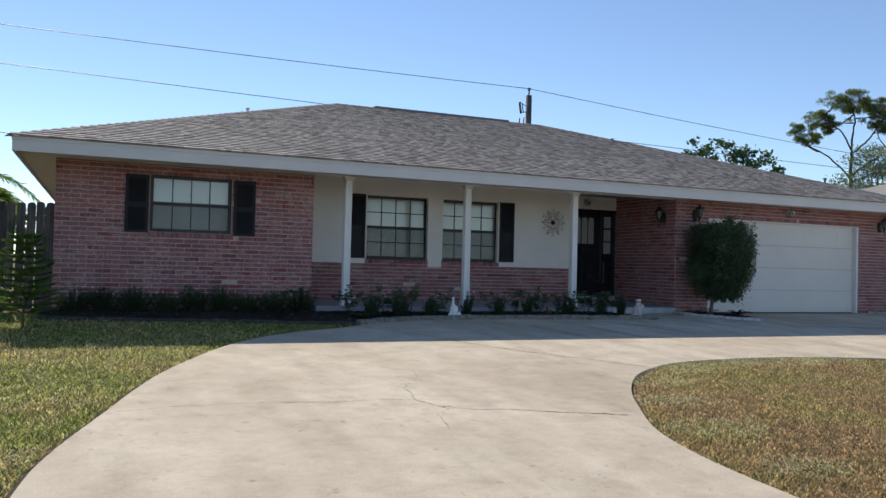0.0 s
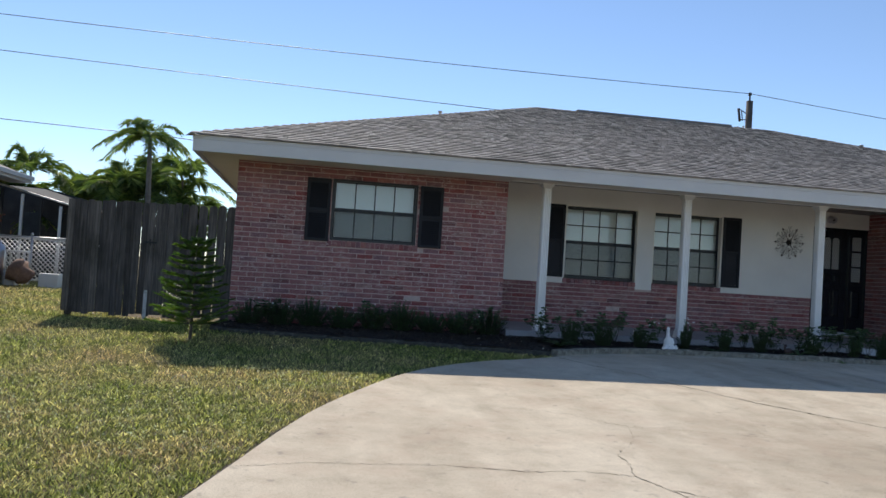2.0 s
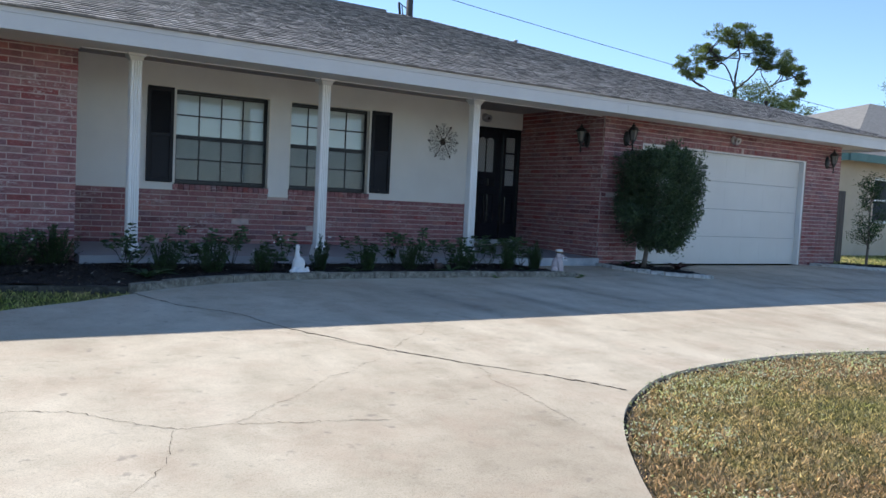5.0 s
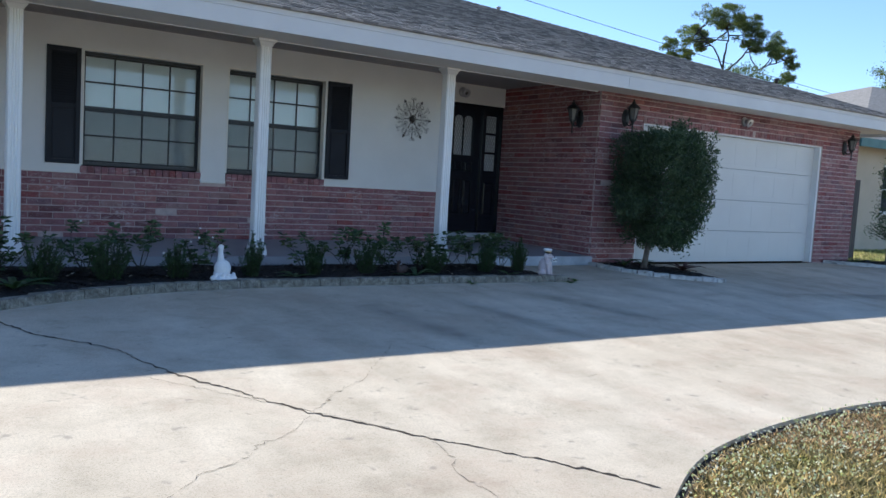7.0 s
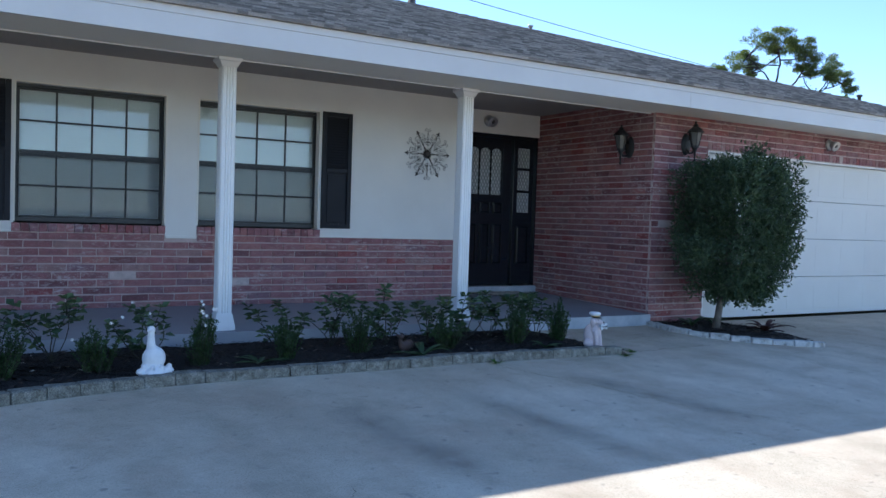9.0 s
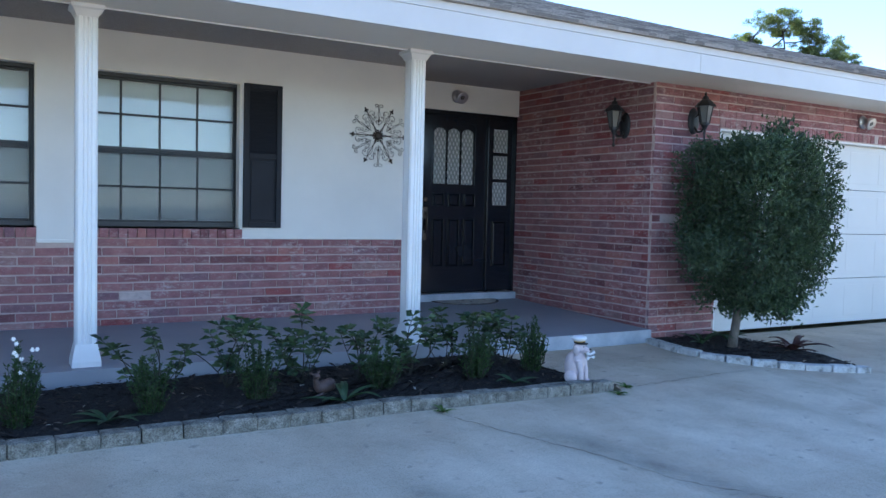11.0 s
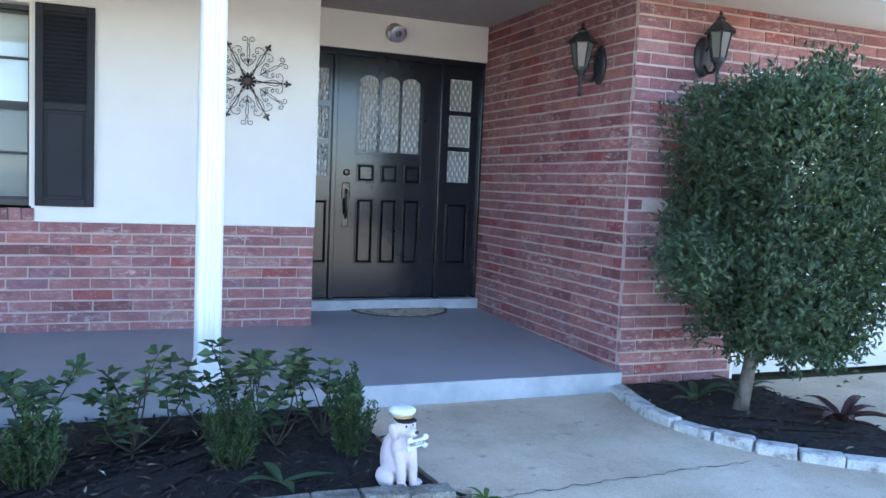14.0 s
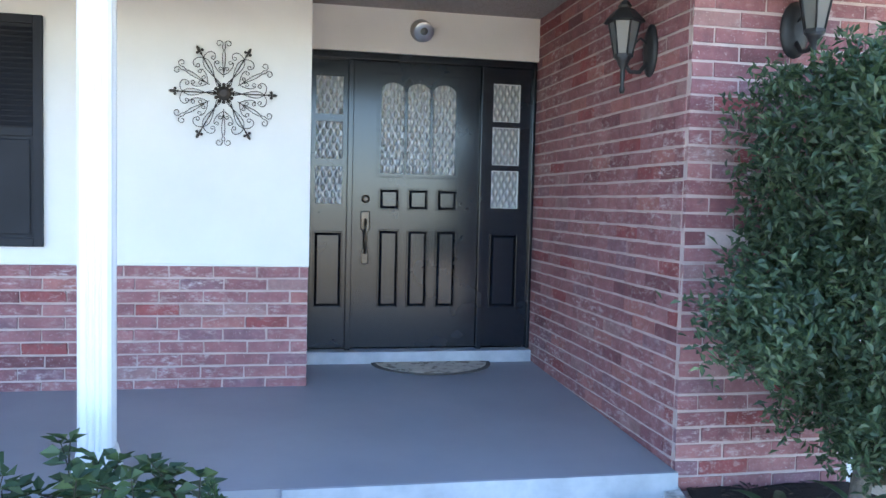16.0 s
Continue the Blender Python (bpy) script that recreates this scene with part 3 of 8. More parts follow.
def stains():
    """Faint damp streaks on the slab in front of the porch, darkest along the middle."""
    m, nt, b = make("damp_stain")
    b.inputs["Base Color"].default_value = (0.13, 0.125, 0.12, 1)
    b.inputs["Roughness"].default_value = 0.7
    vec = coords(nt, "Generated")
    sep = nt.nodes.new("ShaderNodeSeparateXYZ")
    nt.links.new(vec, sep.inputs[0])
    across = ramp(nt, sep.outputs[1], [(0.0, (0, 0, 0)), (0.5, (1, 1, 1)), (1.0, (0, 0, 0))])
    along = ramp(nt, sep.outputs[0], [(0.0, (0, 0, 0)), (0.25, (1, 1, 1)), (0.8, (1, 1, 1)), (1.0, (0, 0, 0))])
    patch = ramp(nt, noise_at(nt, position(nt), 3.5, 5, 0.7), [(0.35, (0.12, 0.12, 0.12)), (0.65, (0.30, 0.30, 0.30))])
    fac = mix(nt, 1.0, mix(nt, 1.0, across, along, "MULTIPLY"), patch, "MULTIPLY")
    clear = nt.nodes.new("ShaderNodeBsdfTransparent")
    ms = nt.nodes.new("ShaderNodeMixShader")
    nt.links.new(fac, ms.inputs[0])
    nt.links.new(clear.outputs[0], ms.inputs[1])
    nt.links.new(b.outputs[0], ms.inputs[2])
    nt.links.new(ms.outputs[0], nt.nodes["Material Output"].inputs["Surface"])
    for (x0, y0), (x1, y1), w in (((7.15, 12.75), (7.45, 11.0), 0.24), ((8.2, 12.7), (8.45, 10.9), 0.20), ((9.3, 13.0), (9.8, 11.3), 0.22), ((12.6, 12.3), (16.5, 11.6), 0.4)):
        bm = bmesh.new()
        ln = math.dist((x0, y0), (x1, y1))
        n = 12
        prev = None
        for i in range(n + 1):
            t = i / n
            cur = [bm.verts.new((ln * t, s * w, 0)) for s in (-1, 1)]
            if prev:
                bm.faces.new((prev[0], cur[0], cur[1], prev[1]))
            prev = cur
        ang = math.atan2(y1 - y0, x1 - x0)
        za, zb = (0.31 + 0.05 * (min(y, 14.0) - 14.0) + 0.0045 for y in (y0, y1))
        ob = new("stain", mesh_of("stain", bm, m))
        ob.matrix_world = Matrix.Translation((x0, y0, za)) @ Matrix.Rotation(ang, 4, "Z") @ Matrix.Rotation(-math.atan2(zb - za, ln), 4, "Y")
        tagged(ob, "faint damp streak on the concrete driveway", "stain", kind="structure")


build_ground()
build_driveway()
stains()


# ---- house walls ----
WING_X0, WING_X1, WING_Y = -0.30, 4.02, 15.10
FRONT_Y, DOOR_Y = 16.45, 17.12
GAR_X0, GAR_X1, GAR_Y = 12.10, 18.95, 14.81
SOFFIT_Z, COURSE, BRICK_L = 2.83, 0.0772, 0.258
EAVE_Y, EAVE_Z0, EAVE_Z1 = 14.00, 2.77, 2.985
EAVE_X0, EAVE_X1 = -0.84, 19.55


def wall_boxes(spans, label, name, material, category="wall"):
    bm = bmesh.new()
    for s in spans:
        box(bm, *s)
    return structure(name, bm, material, label, category)


M = 0.006  # depth by which a brick stands out of its mortar
wing = wall_boxes([
    (WING_X0 + M, 1.17, WING_Y + M, WING_Y + 0.2, 0.05, SOFFIT_Z), (2.54, WING_X1 - M, WING_Y + M, WING_Y + 0.2, 0.05, SOFFIT_Z),
    (1.17, 2.54, WING_Y + M, WING_Y + 0.2, 0.05, 1.68), (1.17, 2.54, WING_Y + M, WING_Y + 0.2, 2.66, SOFFIT_Z),
    (WING_X0 + M, WING_X0 + 0.2, WING_Y + 0.2, 27.2, 0.05, SOFFIT_Z), (WING_X1 - 0.2, WING_X1 - M, WING_Y + 0.2, FRONT_Y, 0.05, SOFFIT_Z)],
    "mortar joints of the bedroom wing's red brick wall", "wall_wing", MORTAR)
porch_wall = wall_boxes([(4.02, 5.47, FRONT_Y + M + 0.004, FRONT_Y + 0.2, 0.3, 1.235), (5.47, 6.86, FRONT_Y + M + 0.004, FRONT_Y + 0.2, 0.3, 1.31), (6.86, 7.18, FRONT_Y + M + 0.004, FRONT_Y + 0.2, 0.3, 1.20), (7.18, 8.54, FRONT_Y + M + 0.004, FRONT_Y + 0.2, 0.3, 1.31),
                         (8.54, 10.45 - M, FRONT_Y + M + 0.004, FRONT_Y + 0.2, 0.3, 1.235), (10.25, 10.45 - M, FRONT_Y + 0.2, DOOR_Y, 0.3, 1.235)],
                        "mortar joints of the low red brick wainscot on the porch", "wall_wainscot", MORTAR)
stucco = wall_boxes([
    (4.02, 5.47, FRONT_Y, FRONT_Y + 0.2, 1.236, 3.20), (5.47, 6.86, FRONT_Y, FRONT_Y + 0.2, 2.66, 3.20), (6.86, 7.18, FRONT_Y, FRONT_Y + 0.2, 1.201, 3.20),
    (7.18, 8.54, FRONT_Y, FRONT_Y + 0.2, 2.66, 3.20), (8.54, 10.45, FRONT_Y, FRONT_Y + 0.2, 1.236, 3.20), (10.25, 10.45, FRONT_Y + 0.2, DOOR_Y, 1.236, 3.20),
    (10.45, 12.10, DOOR_Y - 0.05, DOOR_Y + 0.15, 2.69, 3.20)],
    "cream stucco wall above the brick wainscot", "wall_stucco", STUCCO)
side = wall_boxes([(GAR_X0 + M, GAR_X0 + 0.2, GAR_Y + M, DOOR_Y + 0.2, 0.2, 3.20)], "mortar joints of the brick wall beside the front door", "wall_entry", MORTAR)
garage = wall_boxes([(GAR_X0 + 0.2, 13.02, GAR_Y + M, GAR_Y + 0.2, 0.1, SOFFIT_Z), (17.74, GAR_X1 - M, GAR_Y + M, GAR_Y + 0.2, 0.1, SOFFIT_Z), (13.02, 17.74, GAR_Y + M, GAR_Y + 0.2, 2.45, SOFFIT_Z)],
                    "mortar joints of the red brick garage front", "wall_garage", MORTAR)
wall_boxes([(GAR_X1 - 0.2, GAR_X1, GAR_Y + 0.2, 27.2, 0.1, SOFFIT_Z), (WING_X0 + 0.2, GAR_X1 - 0.2, 27.0, 27.2, 0.1, SOFFIT_Z)], "plain cream side and rear walls of the house", "wall_rear", STUCCO)
# Added walls close off the hollow house so the windows look dark behind.
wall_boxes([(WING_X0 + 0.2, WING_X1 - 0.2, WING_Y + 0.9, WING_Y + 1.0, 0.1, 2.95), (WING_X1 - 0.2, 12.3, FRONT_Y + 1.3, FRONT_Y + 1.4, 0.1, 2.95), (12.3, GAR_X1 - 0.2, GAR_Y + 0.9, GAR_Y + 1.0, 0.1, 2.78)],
           "unseen walls added behind the windows, painted dark for unlit rooms", "wall_dark_backing", UNLIT_ROOM)
# Unseen slab added to stop light leaking in under the roof.
wall_boxes([(WING_X0 + 0.02, GAR_X1 - 0.02, DOOR_Y + 0.3, 27.0, 3.21, 3.28)], "unseen ceiling added to keep light out of the rooms", "ceiling", UNLIT_ROOM, "ceiling")

# porch slab: slopes gently to its front edge
pb = bmesh.new()
slab(pb, [(4.03, 14.78), (12.095, 14.78), (12.095, DOOR_Y + 0.1), (10.45, DOOR_Y + 0.1), (10.45, FRONT_Y + 0.02), (4.03, FRONT_Y + 0.02)], 0.1, 0.434)
for v in pb.verts:
    if v.co.z > 0.3:
        v.co.z = 0.434 + (v.co.y - 14.78) * 0.03
porch = structure("porch_floor", pb, PORCH_PAINT, "grey-blue painted concrete porch floor", "porch")
eb = bmesh.new()
soft_box(eb, 10.30, 12.095, 14.755, 14.779, 0.2, 0.436, 0.004)
part("porch_edge", eb, PORCH_EDGE, porch, "chipped pale blue painted porch edge")
tb = bmesh.new()
soft_box(tb, 10.46, 12.09, DOOR_Y - 0.10, DOOR_Y + 0.05, 0.49, 0.585, 0.008)
structure("threshold", tb, PORCH_EDGE, "pale painted threshold step under the front door", "threshold")


# ---- soffit, fascia, roof ----
sb = bmesh.new()
box(sb, EAVE_X0 + 0.03, 4.02, EAVE_Y + 0.03, WING_Y + 0.05, SOFFIT_Z, SOFFIT_Z + 0.02)
box(sb, 4.02, 12.10, EAVE_Y + 0.03, 14.92, SOFFIT_Z, SOFFIT_Z + 0.02)
box(sb, 12.10, EAVE_X1 - 0.03, EAVE_Y + 0.03, GAR_Y + 0.05, SOFFIT_Z, SOFFIT_Z + 0.02)
box(sb, EAVE_X0 + 0.03, WING_X0 + 0.02, WING_Y + 0.05, 27.7, SOFFIT_Z, SOFFIT_Z + 0.02)
box(sb, GAR_X1 - 0.02, EAVE_X1 - 0.03, GAR_Y + 0.05, 27.7, SOFFIT_Z, SOFFIT_Z + 0.02)
box(sb, 4.02, 12.10, 14.90, 14.92, SOFFIT_Z + 0.02, 3.10)
soffit = structure("soffit", sb, SOFFIT, "beige painted soffit under the eaves", "soffit")
lb = bmesh.new()
box(lb, 4.02, 12.10, 14.888, 14.899, SOFFIT_Z - 0.012, SOFFIT_Z - 0.002)
part("bead", lb, WHITE, soffit, "thin white bead along the soffit")
cb = bmesh.new()
box(cb, 4.02, 12.10, 14.92, FRONT_Y, 3.05, 3.08)
box(cb, 10.45, 12.10, FRONT_Y, DOOR_Y - 0.05, 3.05, 3.08)
structure("porch_ceiling", cb, PORCH_CEILING, "grey painted porch ceiling boards", "ceiling")

fb = bmesh.new()
soft_box(fb, EAVE_X0, 11.80, EAVE_Y, EAVE_Y + 0.03, EAVE_Z0, EAVE_Z1 - 0.05, 0.003)
soft_box(fb, 11.802, EAVE_X1, EAVE_Y, EAVE_Y + 0.03, EAVE_Z0, EAVE_Z1 - 0.05, 0.003)
soft_box(fb, EAVE_X0 - 0.008, EAVE_X1 + 0.008, EAVE_Y - 0.007, EAVE_Y + 0.03, EAVE_Z1 - 0.049, EAVE_Z1 + 0.01, 0.003)
soft_box(fb, EAVE_X0, EAVE_X0 + 0.03, EAVE_Y + 0.031, 27.76, EAVE_Z0, EAVE_Z1, 0.003)
soft_box(fb, EAVE_X1 - 0.03, EAVE_X1, EAVE_Y + 0.031, 27.76, EAVE_Z0, EAVE_Z1, 0.003)
structure("fascia", fb, FASCIA, "white painted fascia board along the eaves", "fascia")

RIDGE_Y, RIDGE_Z, RIDGE_X0, RIDGE_X1 = 20.9, 5.38, 6.0, 12.1
ROOF_Z0 = EAVE_Z1 + 0.012
E0, E1 = (EAVE_X0 - 0.03, EAVE_Y - 0.04), (EAVE_X1 + 0.03, EAVE_Y - 0.04)
BACK_Y = 2 * RIDGE_Y - E0[1]
rb = bmesh.new()
corner = [rb.verts.new((x, y, ROOF_Z0)) for x, y in ((E0[0], E0[1]), (E1[0], E1[1]), (E1[0], BACK_Y), (E0[0], BACK_Y))]
top = [rb.verts.new((x, RIDGE_Y, RIDGE_Z)) for x in (RIDGE_X0, RIDGE_X1)]
rb.faces.new((corner[0], corner[1], top[1], top[0]))
rb.faces.new((corner[1], corner[2], top[1]))
rb.faces.new((corner[2], corner[3], top[0], top[1]))
rb.faces.new((corner[3], corner[0], top[0]))
rb.faces.new(corner[::-1])
roof = structure("roof", rb, SHINGLE, "low hipped roof of grey-brown asphalt shingles", "roof")


def cyl_post(x):
    """A fluted square porch post with a small cap and foot."""
    y = 14.94
    z0 = 0.434 + (y - 14.78) * 0.03
    post = thing("porch_post", (x, y, z0), "white painted fluted porch post standing on the porch edge", "post", "porch posts")
    bm = bmesh.new()
    h, prof = 0.066, []
    for side_i in range(4):
        a = side_i * math.pi / 2
        pts = [(-h + 0.014, -h), (-h + 0.034, -h), (-h + 0.041, -h + 0.008), (-h + 0.049, -h), (-0.008, -h), (0, -h + 0.008), (0.008, -h), (h - 0.049, -h), (h - 0.041, -h + 0.008), (h - 0.034, -h), (h - 0.014, -h)]
        prof += [(px * math.cos(a) - py * math.sin(a), px * math.sin(a) + py * math.cos(a)) for px, py in pts]
    lo = [bm.verts.new((x + a * 1.02, y + b * 1.02, z0 + 0.02)) for a, b in prof]
    hi = [bm.verts.new((x + a, y + b, 2.77)) for a, b in prof]
    for i in range(len(prof)):
        bm.faces.new((lo[i], lo[(i + 1) % len(prof)], hi[(i + 1) % len(prof)], hi[i]))
    bm.faces.new(lo[::-1])
    bm.faces.new(hi)
    part("shaft", bm, WHITE, post)
    bm = bmesh.new()
    lathe(bm, [(0.088, 2.745), (0.104, 2.765), (0.125, 2.795), (0.145, 2.805), (0.145, 2.8285)], 4, (x, y, 0), False, math.pi / 4)
    part("cap", bm, WHITE, post)
    bm = bmesh.new()
    lathe(bm, [(0.128, 0.0), (0.128, 0.035), (0.122, 0.055), (0.106, 0.12), (0.097, 0.15)], 4, (x, y, z0), False, math.pi / 4)
    part("foot", bm, WHITE, post)


for px in (4.62, 7.067, 9.538):
    cyl_post(px)


# ---- windows, blinds ----
def window(name, x0, x1, z0, z1, y, cols, rows, label):
    """A single-hung window: a frame, two sashes with glazing bars, panes, and an insect screen over the lower sash."""
    bm = bmesh.new()
    f = 0.035
    for s in ((x0, x0 + f, z0, z1), (x1 - f, x1, z0, z1), (x0 + f, x1 - f, z0, z0 + f), (x0 + f, x1 - f, z1 - f, z1)):
        box(bm, s[0], s[1], y + 0.05, y + 0.13, s[2], s[3])
    zm = (z0 + z1) / 2
    win = structure(name, bm, BRONZE, label, "window")
    xi0, xi1 = x0 + f, x1 - f
    b = 0.0095
    for up in (0, 1):
        za, zb = (z0 + f, zm) if not up else (zm, z1 - f)
        yo = y + (0.062 if not up else 0.088)
        bm = bmesh.new()
        r = 0.024
        for s in ((xi0, xi0 + r, za, zb), (xi1 - r, xi1, za, zb), (xi0 + r, xi1 - r, za, za + r + (0.008 if up else 0)), (xi0 + r, xi1 - r, zb - r - (0.008 if not up else 0), zb)):
            soft_box(bm, s[0] + 0.001, s[1] - 0.001, yo, yo + 0.024, s[2] + 0.001, s[3] - 0.001, 0.003)
        gx0, gx1, gz0, gz1 = xi0 + r, xi1 - r, za + r, zb - r
        n = rows // 2
        for c in range(1, cols):
            cx = gx0 + (gx1 - gx0) * c / cols
            soft_box(bm, cx - b, cx + b, yo + 0.001, yo + 0.020, gz0, gz1, 0.004)
        for k in range(1, n):
            cz = gz0 + (gz1 - gz0) * k / n
            soft_box(bm, gx0, gx1, yo + 0.003, yo + 0.018, cz - b, cz + b, 0.004)
        sash = part("sash", bm, BRONZE, win)
        for c in range(cols):
            for k in range(n):
                pb2 = bmesh.new()
                cx0, cx1 = gx0 + (gx1 - gx0) * c / cols, gx0 + (gx1 - gx0) * (c + 1) / cols
                cz0, cz1 = gz0 + (gz1 - gz0) * k / n, gz0 + (gz1 - gz0) * (k + 1) / n
                box(pb2, cx0 + 0.004, cx1 - 0.004, yo + 0.0105, yo + 0.0135, cz0 + 0.004, cz1 - 0.004)
                pane = part("pane", pb2, GLASS, sash)
                pane.visible_shadow = False
    bm = bmesh.new()
    v = [bm.verts.new(p) for p in ((xi0 + 0.005, y + 0.057, z0 + f), (xi1 - 0.005, y + 0.057, z0 + f), (xi1 - 0.005, y + 0.057, zm + 0.01), (xi0 + 0.005, y + 0.057, zm + 0.01))]
    bm.faces.new(v)
    scr = part("screen", bm, SCREEN, win, "fine dark insect screen over the lower sash")
    scr.visible_shadow = False
    bl = thing("window_blind", ((x0 + x1) / 2, y + 0.17, z0), "closed white slatted blind hanging behind the window", "blind", "window blinds")
    h = z1 - z0
    k = int(h / 0.046)
    for i in range(k):
        zb = z0 + 0.01 + i * h / k
        bm = bmesh.new()
        pts = [(y + 0.163, zb), (y + 0.166, zb), (y + 0.176, zb + 0.052), (y + 0.173, zb + 0.052)]
        a = [bm.verts.new((x0 - 0.02, py, pz)) for py, pz in pts]
        c = [bm.verts.new((x1 + 0.02, py, pz)) for py, pz in pts]
        bm.faces.new(a)
        bm.faces.new(c[::-1])
        for j in range(4):
            bm.faces.new((a[j], c[j], c[(j + 1) % 4], a[(j + 1) % 4]))
        part("slat", bm, BLIND, bl)
    bm = bmesh.new()
    box(bm, x0 - 0.02, x1 + 0.02, y + 0.15, y + 0.19, z1 - 0.03, z1 + 0.02)
    part("head_rail", bm, BLIND, bl)
    return win


window("window_wing", 1.17, 2.54, 1.68, 2.66, WING_Y, 4, 2, "dark bronze framed window with eight panes")
window("window_porch", 5.46, 6.87, 1.335, 2.66, FRONT_Y + 0.05, 4, 4, "dark bronze framed window with sixteen panes")
window("window_porch_right", 7.14, 8.565, 1.335, 2.66, FRONT_Y + 0.05, 4, 4, "dark bronze framed window with sixteen panes")
tb = bmesh.new()
for wx0, wx1 in ((5.47, 6.86), (7.18, 8.54)):
    box(tb, wx0 - 0.004, wx0 + 0.012, FRONT_Y - 0.004, FRONT_Y + 0.10, 1.335, 2.655)
    box(tb, wx1 - 0.012, wx1 + 0.004, FRONT_Y - 0.004, FRONT_Y + 0.10, 1.335, 2.655)
    box(tb, wx0 - 0.004, wx1 + 0.004, FRONT_Y - 0.004, FRONT_Y + 0.10, 2.656, 2.668)
structure("trim", tb, SOFFIT, "thin cream plaster reveals round the porch windows", "trim")
lb = bmesh.new()
soft_box(lb, 6.862, 7.178, FRONT_Y - 0.018, FRONT_Y + 0.01, 1.195, 1.222, 0.004)
soft_box(lb, 4.85, 5.468, FRONT_Y - 0.014, FRONT_Y + 0.01, 1.232, 1.25, 0.004)
soft_box(lb, 8.56, 10.45, FRONT_Y - 0.006, FRONT_Y + 0.01, 1.232, 1.246, 0.004)
structure("stucco_lip", lb, STUCCO, "cream plaster lip at the foot of the stucco", "trim")


def shutter(x0, x1, z0, z1, y, louvred=True):
    """A shutter with a louvred upper panel and a raised lower one."""
    sh = thing("shutter", ((x0 + x1) / 2, y, z0), "black painted louvred window shutter fixed to the wall", "shutter", "window shutters")
    bm = bmesh.new()
    s = 0.05
    zm = z0 + (z1 - z0) * 0.5
    for r in ((x0, x0 + s, z0, z1), (x1 - s, x1, z0, z1), (x0 + s, x1 - s, z0, z0 + s), (x0 + s, x1 - s, z1 - s, z1), (x0 + s, x1 - s, zm - 0.025, zm + 0.025)):
        soft_box(bm, r[0] + 0.0005, r[1] - 0.0005, y - 0.034, y - 0.001, r[2] + 0.0005, r[3] - 0.0005, 0.003)
    part("frame", bm, SHUTTER, sh)
    bm = bmesh.new()
    box(bm, x0 + s, x1 - s, y - 0.012, y - 0.002, z0 + s, z1 - s)
    part("back_panel", bm, SHUTTER, sh)
    zb, n = zm + 0.03, int((z1 - s - zm - 0.03) / 0.03)
    for half in ((zb, n), (z0 + s, n if louvred else 0)):
        for i in range(half[1]):
            z = half[0] + i * 0.03
            bm = bmesh.new()
            pts = [(y - 0.030, z), (y - 0.026, z), (y - 0.012, z + 0.024), (y - 0.016, z + 0.024)]
            a = [bm.verts.new((x0 + s, py, pz)) for py, pz in pts]
            c = [bm.verts.new((x1 - s, py, pz)) for py, pz in pts]
            bm.faces.new(a)
            bm.faces.new(c[::-1])
            for j in range(4):
                bm.faces.new((a[j], c[j], c[(j + 1) % 4], a[(j + 1) % 4]))
            part("louvre", bm, SHUTTER, sh)
    if not louvred:
        bm = bmesh.new()
        soft_box(bm, x0 + s + 0.02, x1 - s - 0.02, y - 0.022, y - 0.012, z0 + s + 0.02, zm - 0.045, 0.006)
        part("lower_panel", bm, SHUTTER, sh)


shutter(5.083, 5.443, 1.338, 2.665, FRONT_Y, False)
shutter(8.563, 8.923, 1.338, 2.665, FRONT_Y, False)
shutter(0.775, 1.15, 1.655, 2.645, WING_Y - 0.002)
shutter(2.57, 2.95, 1.655, 2.645, WING_Y - 0.002)


